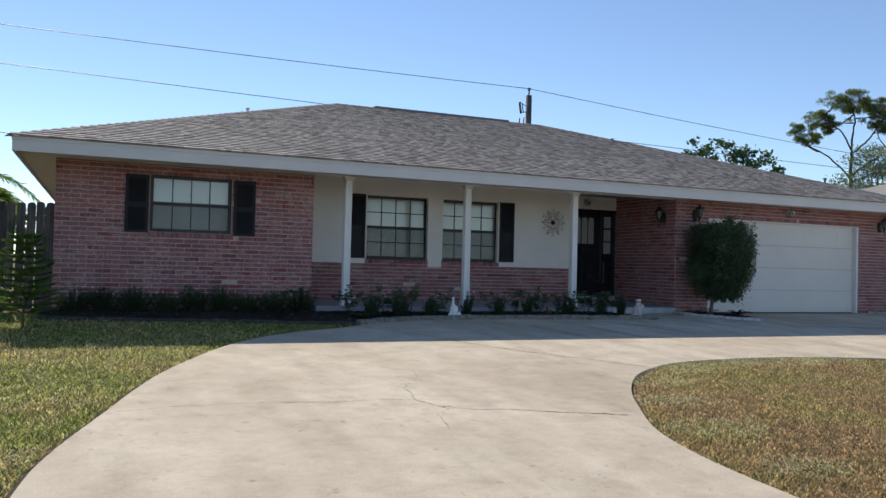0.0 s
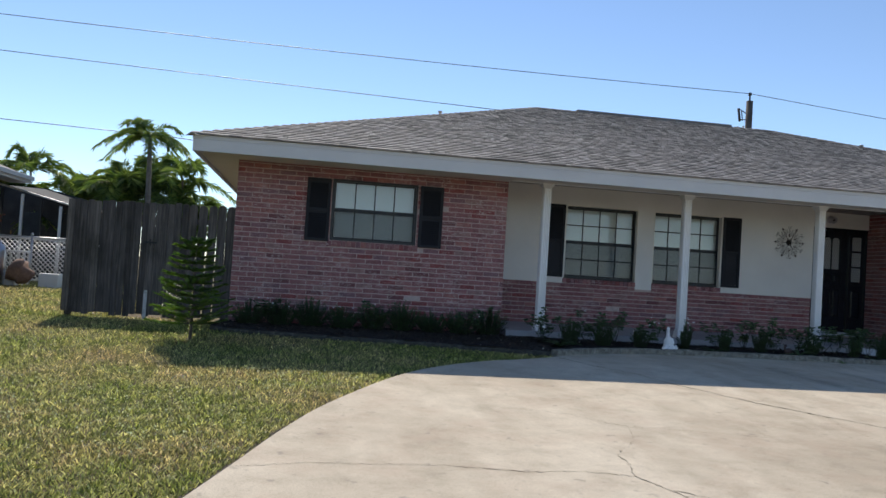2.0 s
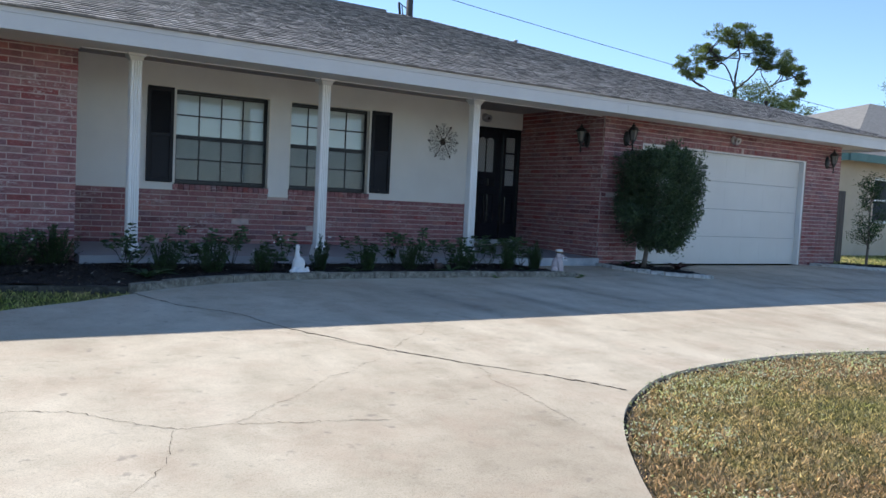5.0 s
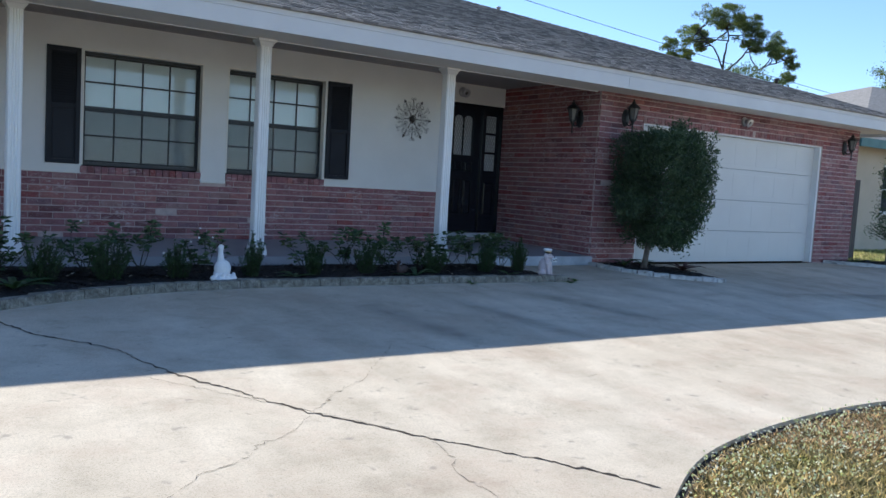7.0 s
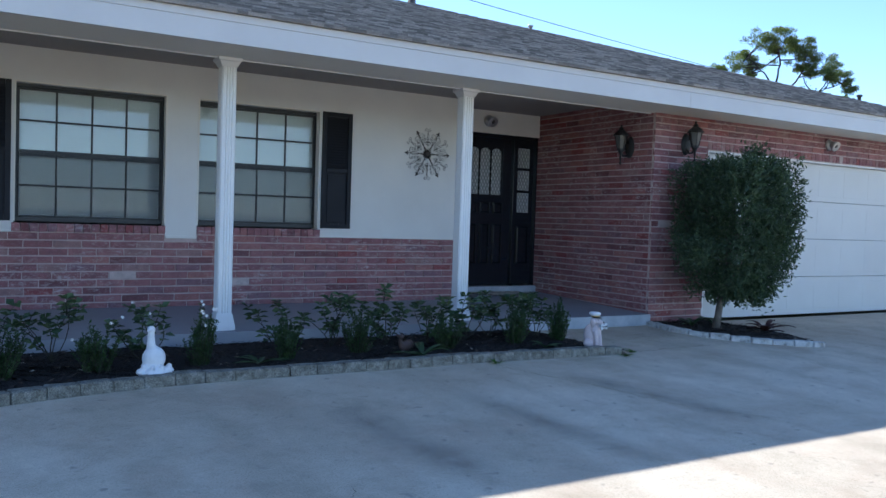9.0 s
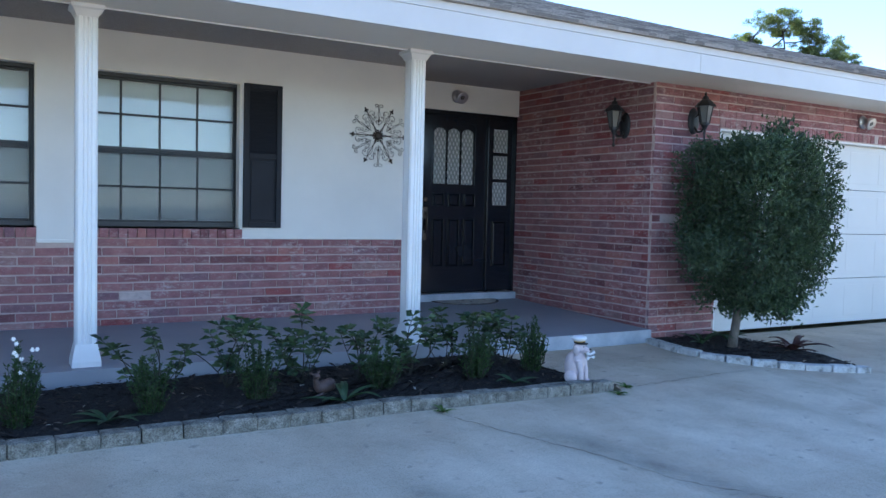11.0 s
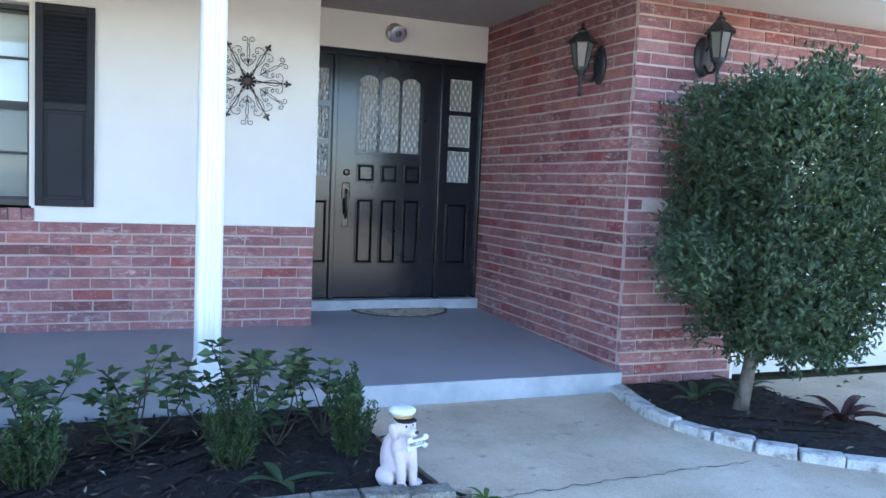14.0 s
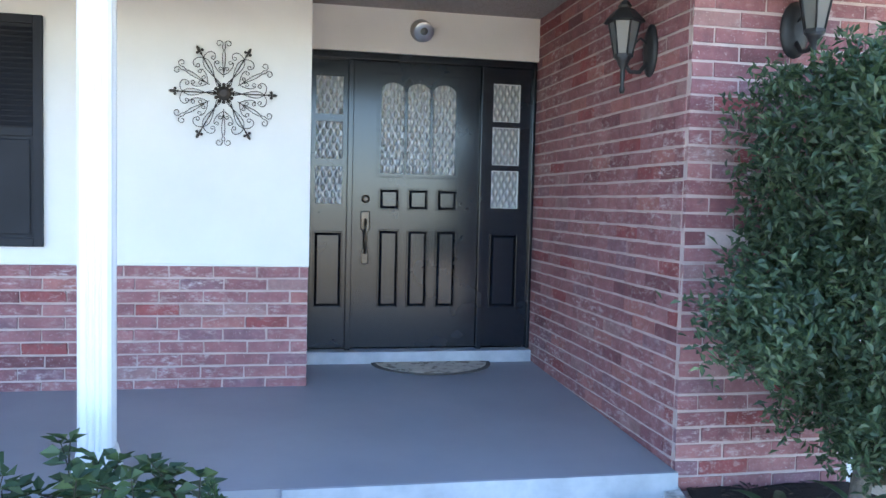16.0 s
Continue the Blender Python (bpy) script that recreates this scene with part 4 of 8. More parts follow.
# ---- front door ----
def front_door():
    y = DOOR_Y
    bm = bmesh.new()
    for r in ((10.455, 10.475, 0.585, 2.69), (10.725, 10.765, 0.585, 2.64), (11.685, 11.725, 0.585, 2.64), (12.07, 12.095, 0.585, 2.69), (10.475, 12.07, 2.64, 2.69)):
        soft_box(bm, r[0] + 0.0005, r[1] - 0.0005, y - 0.03, y + 0.06, r[2], r[3] - 0.0005, 0.004)
    door = structure("door_1", bm, DOOR_BLACK, "glossy black front door between two narrow sidelights", "door")

    def panel(b, x0, x1, z0, z1, yy):
        tmp = bmesh.new()
        box(tmp, x0, x1, yy, yy + 0.012, z0, z1)
        bmesh.ops.bevel(tmp, geom=[e for e in tmp.edges if all(v.co.y < yy + 0.001 for v in e.verts)], offset=0.018, segments=1, affect="EDGES")
        merge(b, tmp)
        w = 0.008
        for r in ((x0 - 0.012, x0 - 0.004, z0 - 0.012, z1 + 0.012), (x1 + 0.004, x1 + 0.012, z0 - 0.012, z1 + 0.012), (x0 - 0.004, x1 + 0.004, z0 - 0.012, z0 - 0.004), (x0 - 0.004, x1 + 0.004, z1 + 0.004, z1 + 0.012)):
            soft_box(b, r[0], r[1], yy - 0.004, yy + 0.008, r[2], r[3], 0.002)

    yf = y + 0.005
    bm = bmesh.new()
    x0, x1 = 10.768, 11.682
    gx, gz0, gz1 = [(10.962, 11.132), (11.148, 11.318), (11.334, 11.504)], 1.85, 2.47
    box(bm, x0, 10.955, yf, yf + 0.045, 0.60, 2.635)
    box(bm, 11.511, x1, yf, yf + 0.045, 0.60, 2.635)
    box(bm, 10.955, 11.511, yf, yf + 0.045, 0.60, gz0 - 0.01)
    box(bm, 10.955, 11.511, yf, yf + 0.045, gz1 + 0.045, 2.635)
    for a, b2 in gx:
        box(bm, a - 0.007, a, yf, yf + 0.045, gz0 - 0.01, gz1 + 0.045)
        box(bm, b2, b2 + 0.007, yf, yf + 0.045, gz0 - 0.01, gz1 + 0.045)
        box(bm, a, b2, yf, yf + 0.045, gz0 - 0.01, gz0)
        mid, half, n = (a + b2) / 2, (b2 - a) / 2, 10
        arch = [(mid + half * math.cos(k * math.pi / n), gz1 - 0.035 + 0.06 * math.sin(k * math.pi / n)) for k in range(n + 1)]
        for (xa, za), (xb, zb) in zip(arch, arch[1:]):
            v = [bm.verts.new(p) for p in ((xb, yf, zb), (xa, yf, za), (xa, yf, gz1 + 0.045), (xb, yf, gz1 + 0.045))]
            bm.faces.new(v)
            v = [bm.verts.new(p) for p in ((xb, yf, zb), (xb, yf + 0.03, zb), (xa, yf + 0.03, za), (xa, yf, za))]
            bm.faces.new(v)
    slab_ob = part("door_leaf", bm, DOOR_BLACK, door)
    for a, b2 in gx:
        gb = bmesh.new()
        box(gb, a - 0.003, b2 + 0.003, yf + 0.022, yf + 0.026, gz0 - 0.003, gz1 + 0.03)
        part("glass_light", gb, DIAMOND, slab_ob, "pale diamond-patterned glass")
    gb = bmesh.new()
    for r in ((10.935, 10.945, 1.82, 2.56), (11.521, 11.531, 1.82, 2.56), (10.945, 11.521, 1.82, 1.83), (10.945, 11.521, 2.55, 2.56)):
        soft_box(gb, r[0], r[1], yf - 0.006, yf, r[2], r[3], 0.002)
    part("moulding", gb, DOOR_BLACK, slab_ob)
    for a, b2 in ((10.965, 11.095), (11.175, 11.305), (11.385, 11.515)):
        for z0, z1 in ((1.60, 1.735), (0.90, 1.44)):
            gb = bmesh.new()
            panel(gb, a, b2, z0, z1, yf - 0.012)
            part("panel", gb, DOOR_BLACK, slab_ob)
    for sx0, sx1 in ((10.475, 10.725), (11.725, 12.07)):
        gb = bmesh.new()
        pa, pb3 = (10.498, 10.700) if sx0 < 11 else (11.78, 11.985)
        lights = ((2.25, 2.525), (1.935, 2.21), (1.62, 1.895))
        box(gb, sx0, pa, yf, yf + 0.04, 0.60, 2.638)
        box(gb, pb3, sx1, yf, yf + 0.04, 0.60, 2.638)
        for z0, z1 in ((0.60, 1.62), (1.895, 1.935), (2.21, 2.25), (2.525, 2.638)):
            box(gb, pa, pb3, yf, yf + 0.04, z0, z1)
        sd = part("sidelight", gb, DOOR_BLACK, door)
        for z0, z1 in lights:
            gb = bmesh.new()
            box(gb, pa, pb3, yf + 0.018, yf + 0.022, z0, z1)
            part("pane", gb, DIAMOND, sd)
            gb = bmesh.new()
            for r in ((pa, pa + 0.006, z0, z1), (pb3 - 0.006, pb3, z0, z1), (pa + 0.006, pb3 - 0.006, z0, z0 + 0.006), (pa + 0.006, pb3 - 0.006, z1 - 0.006, z1)):
                box(gb, r[0], r[1], yf + 0.010, yf + 0.018, r[2], r[3])
            part("bead", gb, SILVER if sx0 > 11 else DOOR_BLACK, sd)
        gb = bmesh.new()
        panel(gb, pa + 0.01, pb3 - 0.01, 0.90, 1.42, yf - 0.012)
        part("panel", gb, DOOR_BLACK, sd)
    hb = bmesh.new()
    tube(hb, [(10.862, yf - 0.012, 1.52), (10.862, yf - 0.04, 1.50), (10.862, yf - 0.055, 1.44), (10.862, yf - 0.05, 1.36), (10.862, yf - 0.03, 1.30), (10.862, yf - 0.012, 1.28)], [0.010, 0.012, 0.013, 0.013, 0.011, 0.012], 8)
    soft_box(hb, 10.828, 10.896, yf - 0.014, yf, 1.44, 1.58, 0.010)
    soft_box(hb, 10.836, 10.888, yf - 0.012, yf, 1.20, 1.31, 0.010)
    part("handle", hb, BRASS, slab_ob, "aged brass pull handle")
    hb = bmesh.new()
    lathe(hb, [(0.03, 0), (0.03, 0.008), (0.022, 0.018), (0.010, 0.020)], 16, (0, 0, 0))
    hb.transform(Matrix.Translation((10.862, yf, 1.665)) @ Matrix.Rotation(math.pi / 2, 4, "X"))
    part("lock", hb, BRASS, slab_ob, "round brass deadbolt")


front_door()


# ---- garage door ----
def garage_door():
    bm = bmesh.new()
    y = GAR_Y + 0.13
    for r in ((13.02, 13.055, 0.32, 2.43), (17.69, 17.74, 0.32, 2.43), (13.02, 17.74, 2.43, 2.455)):
        box(bm, r[0], r[1], GAR_Y + 0.02, y + 0.02, r[2], r[3])
    door = structure("garage_door", bm, WHITE, "wide white panelled garage door, shut", "garage door")
    h = (2.43 - 0.325) / 4
    for i in range(4):
        z0 = 0.325 + i * h
        sb2 = bmesh.new()
        soft_box(sb2, 13.057, 17.688, y, y + 0.045, z0 + 0.003, z0 + h - 0.003, 0.004)
        sec = part("section", sb2, GARAGE_PAINT, door)
        for k in range(8):
            w = (17.688 - 13.057) / 8
            a = 13.057 + k * w + 0.05
            pb4 = bmesh.new()
            tmp = bmesh.new()
            box(tmp, a - 0.02, a + w - 0.08, y - 0.002, y + 0.004, z0 + 0.07, z0 + h - 0.07)
            bmesh.ops.bevel(tmp, geom=[e for e in tmp.edges if all(v.co.y < y for v in e.verts)], offset=0.009, segments=1, affect="EDGES")
            merge(pb4, tmp)
            part("raised_panel", pb4, GARAGE_PAINT, sec)


garage_door()


# ---- planting beds and their kerbs ----
LEFT_KERB = [(-0.42, 13.86), (0.3, 13.62), (1.3, 13.40), (2.3, 13.30), (3.3, 13.06), (4.20, 12.86)]


def bed(name, outline, rng, z_up=0.03):
    bm = bmesh.new()
    a = [bm.verts.new((x, y, 0)) for x, y in outline]
    e = [bm.edges.new((a[i], a[(i + 1) % len(a)])) for i in range(len(a))]
    bmesh.ops.triangle_fill(bm, edges=e, use_beauty=True)
    for _ in range(4):
        long_edges = [ed for ed in bm.edges if ed.calc_length() > 0.16]
        if long_edges:
            bmesh.ops.subdivide_edges(bm, edges=long_edges, cuts=1)
    for v in bm.verts:
        v.co.z = ground_z(v.co.x, v.co.y) + z_up + 0.022 * noise.noise(Vector((v.co.x * 5, v.co.y * 5, 0)))
    for f in bm.faces:
        f.smooth = True
    bmesh.ops.recalc_face_normals(bm, faces=bm.faces)
    ob = structure(name, bm, MULCH, "bed of dark brown shredded mulch", "flower bed")
    xs, ys = [p[0] for p in outline], [p[1] for p in outline]
    n = int((max(xs) - min(xs)) * (max(ys) - min(ys)) * 420)
    px, py = rng.uniform(min(xs), max(xs), n), rng.uniform(min(ys), max(ys), n)
    keep = inside(px, py, outline)
    px, py = px[keep], py[keep]
    n = len(px)
    pz = np.array([ground_z(x, y) for x, y in zip(px, py)]) + z_up + 0.004
    ang = rng.uniform(0, math.tau, n)
    ways = np.stack([np.cos(ang), np.sin(ang), rng.uniform(-0.1, 0.6, n)], 1)
    me = leaf_mesh("mulch_chips", np.stack([px, py, pz], 1), ways, 0.055, 0.014, CHIP, rng, 0.1)
    tagged(new("mulch_chips", me), "loose dark bark chips and dry leaf bits on the bed", "mulch", kind="stuff")
    return ob


def chip_material():
    m, nt, b = make("bark_chip")
    geo = nt.nodes.new("ShaderNodeNewGeometry")
    nt.links.new(ramp(nt, geo.outputs["Random Per Island"], [(0.0, (0.010, 0.008, 0.007)), (0.6, (0.030, 0.022, 0.018)), (0.9, (0.07, 0.05, 0.038)), (0.985, (0.16, 0.12, 0.09)), (1.0, (0.55, 0.52, 0.45))]), b.inputs["Base Color"])
    b.inputs["Roughness"].default_value = 0.9
    return m


CHIP = chip_material()
nrng = np.random.default_rng(7)
main_bed = [(x, y + 0.05) for x, y in smooth_line(LEFT_KERB, 0.25)] + [(x, y + 0.05) for x, y in smooth_line(BED_FRONT, 0.25)] + [(10.34, 13.52), (10.20, 14.74), (4.02, 14.74), (4.02, 15.10), (-0.30, 15.10), (-0.42, 14.6)]
bed("flower_bed", main_bed, nrng)
pillar_bed = smooth_line(PILLAR_BED, 0.25) + [(13.06, 13.6), (13.02, 14.80)]
bed("flower_bed_pillar", [(x + 0.03, y) if x < 12.3 else (x, y + 0.03) if y < 13.5 else (x, y) for x, y in pillar_bed], nrng)
right_bed = [(18.05, 14.80), (18.35, 14.15), (19.05, 13.70), (20.4, 13.40), (22.5, 13.4), (22.5, 13.9), (20.5, 14.2), (19.6, 14.8)]
bed("flower_bed_right", right_bed, nrng)


def kerb(name, line, length, width, height, material, label, rng):
    """Blocks set end to end along a line."""
    pts = smooth_line(line, 0.04)
    top = thing(name, (*pts[len(pts) // 2], ground_z(*pts[len(pts) // 2])), label, "kerb", kind="structure")
    cum = [0.0]
    for a, b in zip(pts, pts[1:]):
        cum.append(cum[-1] + math.dist(a, b))

    def at(s):
        for i in range(len(pts) - 1):
            if cum[i + 1] >= s:
                t = (s - cum[i]) / max(cum[i + 1] - cum[i], 1e-6)
                return Vector((pts[i][0] + (pts[i + 1][0] - pts[i][0]) * t, pts[i][1] + (pts[i + 1][1] - pts[i][1]) * t))
        return Vector(pts[-1])
    s = 0.0
    while s + 0.08 < cum[-1]:
        ln = min(length * rng.uniform(0.93, 1.07), cum[-1] - s)
        a, b = at(s + 0.002), at(s + ln - 0.002)
        d = (b - a)
        mid = (a + b) / 2
        bm = bmesh.new()
        h = height + rng.uniform(-0.006, 0.006)
        soft_box(bm, -d.length / 2, d.length / 2, 0, width, -0.06, h, 0.010)
        for v in bm.verts:
            v.co += Vector((rng.uniform(-1, 1), rng.uniform(-1, 1), rng.uniform(-1, 1))) * 0.0035
        bm.transform(Matrix.Translation((mid.x, mid.y, ground_z(mid.x, mid.y))) @ Matrix.Rotation(math.atan2(d.y, d.x) + rng.uniform(-0.015, 0.015), 4, "Z") @ Matrix.Rotation(rng.uniform(-0.02, 0.02), 4, "X"))
        part("block", bm, material(rng) if callable(material) else material, top)
        s += ln
    return top


krng = random.Random(3)
kerb("kerb_bed", [(x, y - 0.03 if x < 8.5 else y) for x, y in BED_FRONT], 0.205, 0.11, 0.076, lambda r: KERB_WHITE if r.random() < 0.004 else KERB, "weathered grey concrete kerb blocks round the flower bed", krng)
kerb("kerb_lawn", LEFT_KERB, 0.205, 0.10, 0.030, KERB_DARK, "low grey concrete kerb blocks between lawn and bed", krng)
kerb("kerb_pillar", PILLAR_BED, 0.205, -0.09, 0.052, KERB_WHITE, "flaking white painted kerb blocks round the pillar bed", krng)
kerb("kerb_right", [(18.05, 14.78), (18.33, 14.15), (19.03, 13.68), (20.4, 13.36)], 0.3, 0.09, 0.06, KERB_WHITE, "white painted kerb blocks beside the garage", krng)


# ---- bed plants ----
def stem_path(base, top, bend, rng, n=4):
    base, top = Vector(base), Vector(top)
    mid = (base + top) / 2 + Vector((rng.uniform(-1, 1), rng.uniform(-1, 1), 0)) * bend
    return [base * (1 - t) ** 2 + mid * 2 * t * (1 - t) + top * t * t for t in (i / n for i in range(n + 1))]


def fine_shrub(at, h, w, seed, label, flowers=None):
    """A dense upright shrub of thin shoots set with small leaves."""
    rng, nr = random.Random(seed), np.random.default_rng(seed)
    x, y, z = at
    sh = thing("shrub", at, label, "shrub", "bed shrubs")
    bm = bmesh.new()
    pos, ways = [], []
    for _ in range(int(58 * w / 0.2)):
        a, r = rng.uniform(0, math.tau), rng.uniform(0, 1) ** 0.6
        hh = h * rng.uniform(0.40, 1.0) * (1 - 0.35 * r)
        tip = (x + math.cos(a) * r * w, y + math.sin(a) * r * w, z + hh)
        path = stem_path((x + math.cos(a) * r * 0.45 * w, y + math.sin(a) * r * 0.45 * w, z), tip, 0.03, rng)
        tube(bm, path, [0.004, 0.0035, 0.003, 0.002, 0.0012], 3, False)
        for k in range(int(hh / 0.0055)):
            t = rng.uniform(0.0, 1.0)
            i = min(int(t * 4), 3)
            p = path[i].lerp(path[i + 1], t * 4 - i)
            b = rng.uniform(0, math.tau)
            pos.append(p)
            ways.append((math.cos(b), math.sin(b), rng.uniform(0.5, 1.5)))
    part("stem", bm, STEM, sh)
    ob = new("foliage", leaf_mesh("foliage", np.array(pos) - np.array(at), ways, 0.030, 0.011, LEAF_FINE, nr))
    ob.parent = sh
    if flowers:
        for _ in range(flowers):
            flower(sh, (x + rng.uniform(-w, w), y - w * 0.8, z + h * rng.uniform(0.6, 0.95)), rng)
    return sh


def flower(parent, at, rng):
    bm = bmesh.new()
    c = Vector(at)
    for k in range(6):
        a = k * math.tau / 6 + rng.uniform(-0.2, 0.2)
        d = Vector((math.cos(a), 0.35 * rng.uniform(-1, 1), math.sin(a)))
        s = d.cross(Vector((0, 1, 0))).normalized()
        v = [bm.verts.new(c), bm.verts.new(c + d * 0.007 + s * 0.004), bm.verts.new(c + d * 0.014 + Vector((0, -0.004, 0))), bm.verts.new(c + d * 0.007 - s * 0.004)]
        bm.faces.new(v)
    part("flower", bm, WHITE, parent, "small white flower")


def broad_shrub(at, h, w, seed, label, stems=5, flowers=0, way=None):
    """An open shrub: bare bending stems with whorls of broad leaves towards their tips."""
    rng, nr = random.Random(seed), np.random.default_rng(seed)
    x, y, z = at
    sh = thing("gardenia", at, label, "shrub", "broad-leaved bed shrubs")
    bm = bmesh.new()
    pos, ways = [], []
    for s in range(stems):
        a = s * math.tau / stems + rng.uniform(-0.4, 0.4)
        r = rng.uniform(0.45, 1.15) * w
        tip = Vector((x + math.cos(a) * r, y + math.sin(a) * r * 0.8, z + h * rng.uniform(0.45, 0.92)))
        path = stem_path((x, y, z), tip, 0.15, rng, 5)
        tube(bm, path, [0.005, 0.0045, 0.004, 0.0035, 0.003, 0.002], 4, False)
        tips = [(tip, (path[-1] - path[-2]).normalized())]
        for _ in range(rng.randint(1, 3)):
            p = path[rng.randint(1, 4)]
            q = p + Vector((rng.uniform(-1, 1) * 0.12, rng.uniform(-1, 1) * 0.1, rng.uniform(0.05, 0.14)))
            tube(bm, [p, p.lerp(q, 0.5) + Vector((0, 0, 0.01)), q], [0.004, 0.003, 0.002], 4, False)
            tips.append((q, (q - p).normalized()))
        for q, d in tips:
            for ring, count in ((0.0, 4), (-0.035, 3), (-0.075, 2)):
                o = rng.uniform(0, math.tau)
                for k in range(count):
                    b = o + k * math.tau / count + rng.uniform(-0.3, 0.3)
                    lift = 0.55 if ring == 0 else 0.05
                    pos.append(q + d * ring)
                    ways.append(Vector((math.cos(b), math.sin(b), lift + rng.uniform(-0.25, 0.2))))
    part("stem", bm, STEM, sh)
    ob = new("foliage", leaf_mesh("foliage", np.array(pos) - np.array(at), ways, 0.074, 0.050, LEAF_BED, nr, 0.18))
    ob.parent = sh
    for _ in range(flowers):
        flower(sh, (x + rng.uniform(-w, w) * 0.6, y - 0.08, z + h * rng.uniform(0.75, 1.0)), rng)
    return sh


def bladed_plant(at, size, count, seed, label, material=None):
    """A rosette of long arching strap leaves."""
    rng = random.Random(seed)
    x, y, z = at
    pl = thing("strap_leaf_plant", at, label, "plant")
    for k in range(count):
        a = k * math.tau / count + rng.uniform(-0.35, 0.35)
        ln, rise = size * rng.uniform(0.7, 1.1), rng.uniform(0.25, 1.1)
        bm = bmesh.new()
        prev = None
        for i in range(7):
            t = i / 6
            p = Vector((x + math.cos(a) * ln * t, y + math.sin(a) * ln * t, z + 0.01 + ln * (rise * t - rise * 0.75 * t * t)))
            wd = 0.022 * size / 0.25 * math.sin(math.pi * min(0.12 + 0.86 * t, 1.0)) + 0.001
            s = Vector((-math.sin(a), math.cos(a), 0)) * wd
            cur = (bm.verts.new(p - s), bm.verts.new(p - Vector((0, 0, wd * 0.4))), bm.verts.new(p + s))
            if prev:
                bm.faces.new((prev[0], prev[1], cur[1], cur[0]))
                bm.faces.new((prev[1], prev[2], cur[2], cur[1]))
            prev = cur
        part("leaf", bm, material or LEAF_BED, pl)
    return pl


def gz(x, y, up=0.028):
    return (x, y, ground_z(x, y) + up)


FINE = "dense upright dark green shrub growing in the mulch bed"
OPEN = "open leggy shrub with glossy broad leaves in the mulch bed"
for i, (x, y, h, w) in enumerate(((4.75, 13.75, 0.44, 0.20), (5.28, 13.80, 0.42, 0.22), (5.90, 13.86, 0.42, 0.17), (6.62, 13.86, 0.52, 0.13), (7.30, 13.88, 0.40, 0.15), (7.95, 13.95, 0.44, 0.15),
                                  (8.78, 13.92, 0.38, 0.17), (9.55, 13.95, 0.45, 0.15), (10.08, 13.98, 0.46, 0.14))):
    fine_shrub(gz(x, y), h, w, 20 + i, FINE if i not in (2, 3) else "dense upright green shrub dotted with small white flowers", 3 if i == 2 else 8 if i == 3 else None)
for i, (x, y, h, w, st, fl) in enumerate(((4.45, 14.15, 0.55, 0.28, 6, 1), (5.15, 14.2, 0.52, 0.30, 6, 1), (5.65, 14.25, 0.48, 0.28, 5, 0), (6.25, 14.2, 0.45, 0.22, 5, 2), (7.35, 14.25, 0.46, 0.24, 5, 0), (7.85, 14.3, 0.50, 0.25, 5, 0),
                                        (8.35, 14.25, 0.52, 0.22, 5, 0), (8.75, 14.2, 0.44, 0.20, 5, 0), (9.15, 14.22, 0.46, 0.22, 6, 0), (9.52, 14.35, 0.52, 0.15, 4, 0), (9.78, 14.15, 0.50, 0.18, 6, 1), (10.02, 14.25, 0.46, 0.15, 5, 0))):
    broad_shrub(gz(x, y), h, w, 60 + i, OPEN, st, fl)
for i in range(9):
    x, y = 0.05 + i * 0.46, 14.62 + 0.06 * (i % 3)
    fine_shrub(gz(x, y - 0.06 * (i % 2)), 0.40 + 0.06 * (i % 3), 0.33, 90 + i, "low dark dense shrub against the brick wing", 3 if i in (1, 3) else None)
for i, (x, h) in enumerate(((0.3, 0.40), (1.9, 0.44), (3.4, 0.38))):
    broad_shrub(gz(x, 14.5), h, 0.25, 105 + i, "leggy dark shrub against the brick wing", 5, 1)
bladed_plant(gz(8.42, 13.68), 0.26, 7, 5, "green strap-leaved plant behind the kerb")
bladed_plant(gz(4.5, 13.45), 0.34, 8, 6, "large strap-leaved plant at the end of the bed")
bladed_plant(gz(7.05, 13.78), 0.22, 7, 8, "small strap-leaved plant in the mulch")
bladed_plant(gz(9.72, 13.70), 0.26, 4, 9, "sparse upright strap-leaved plant in the mulch")
bladed_plant(gz(12.93, 13.80), 0.34, 11, 10, "dark reddish spiky rosette plant in the pillar bed", LEAF_RED)
bladed_plant(gz(12.35, 14.35), 0.30, 6, 11, "spiky strap-leaved plant beside the brick pillar")
bladed_plant(gz(12.78, 14.42), 0.26, 6, 12, "spiky strap-leaved plant beside the garage door")
bladed_plant(gz(18.5, 14.35), 0.25, 8, 13, "dark spiky rosette plant beside the garage", LEAF_FINE)
for i, (x, y) in enumerate(((8.95, 13.37), (10.35, 13.30), (10.52, 13.42))):
    bladed_plant((x, y, ground_z(x, y) - 0.008), 0.09, 9, 30 + i, "small weed sprouting at the foot of the kerb", LEAF_FIR)


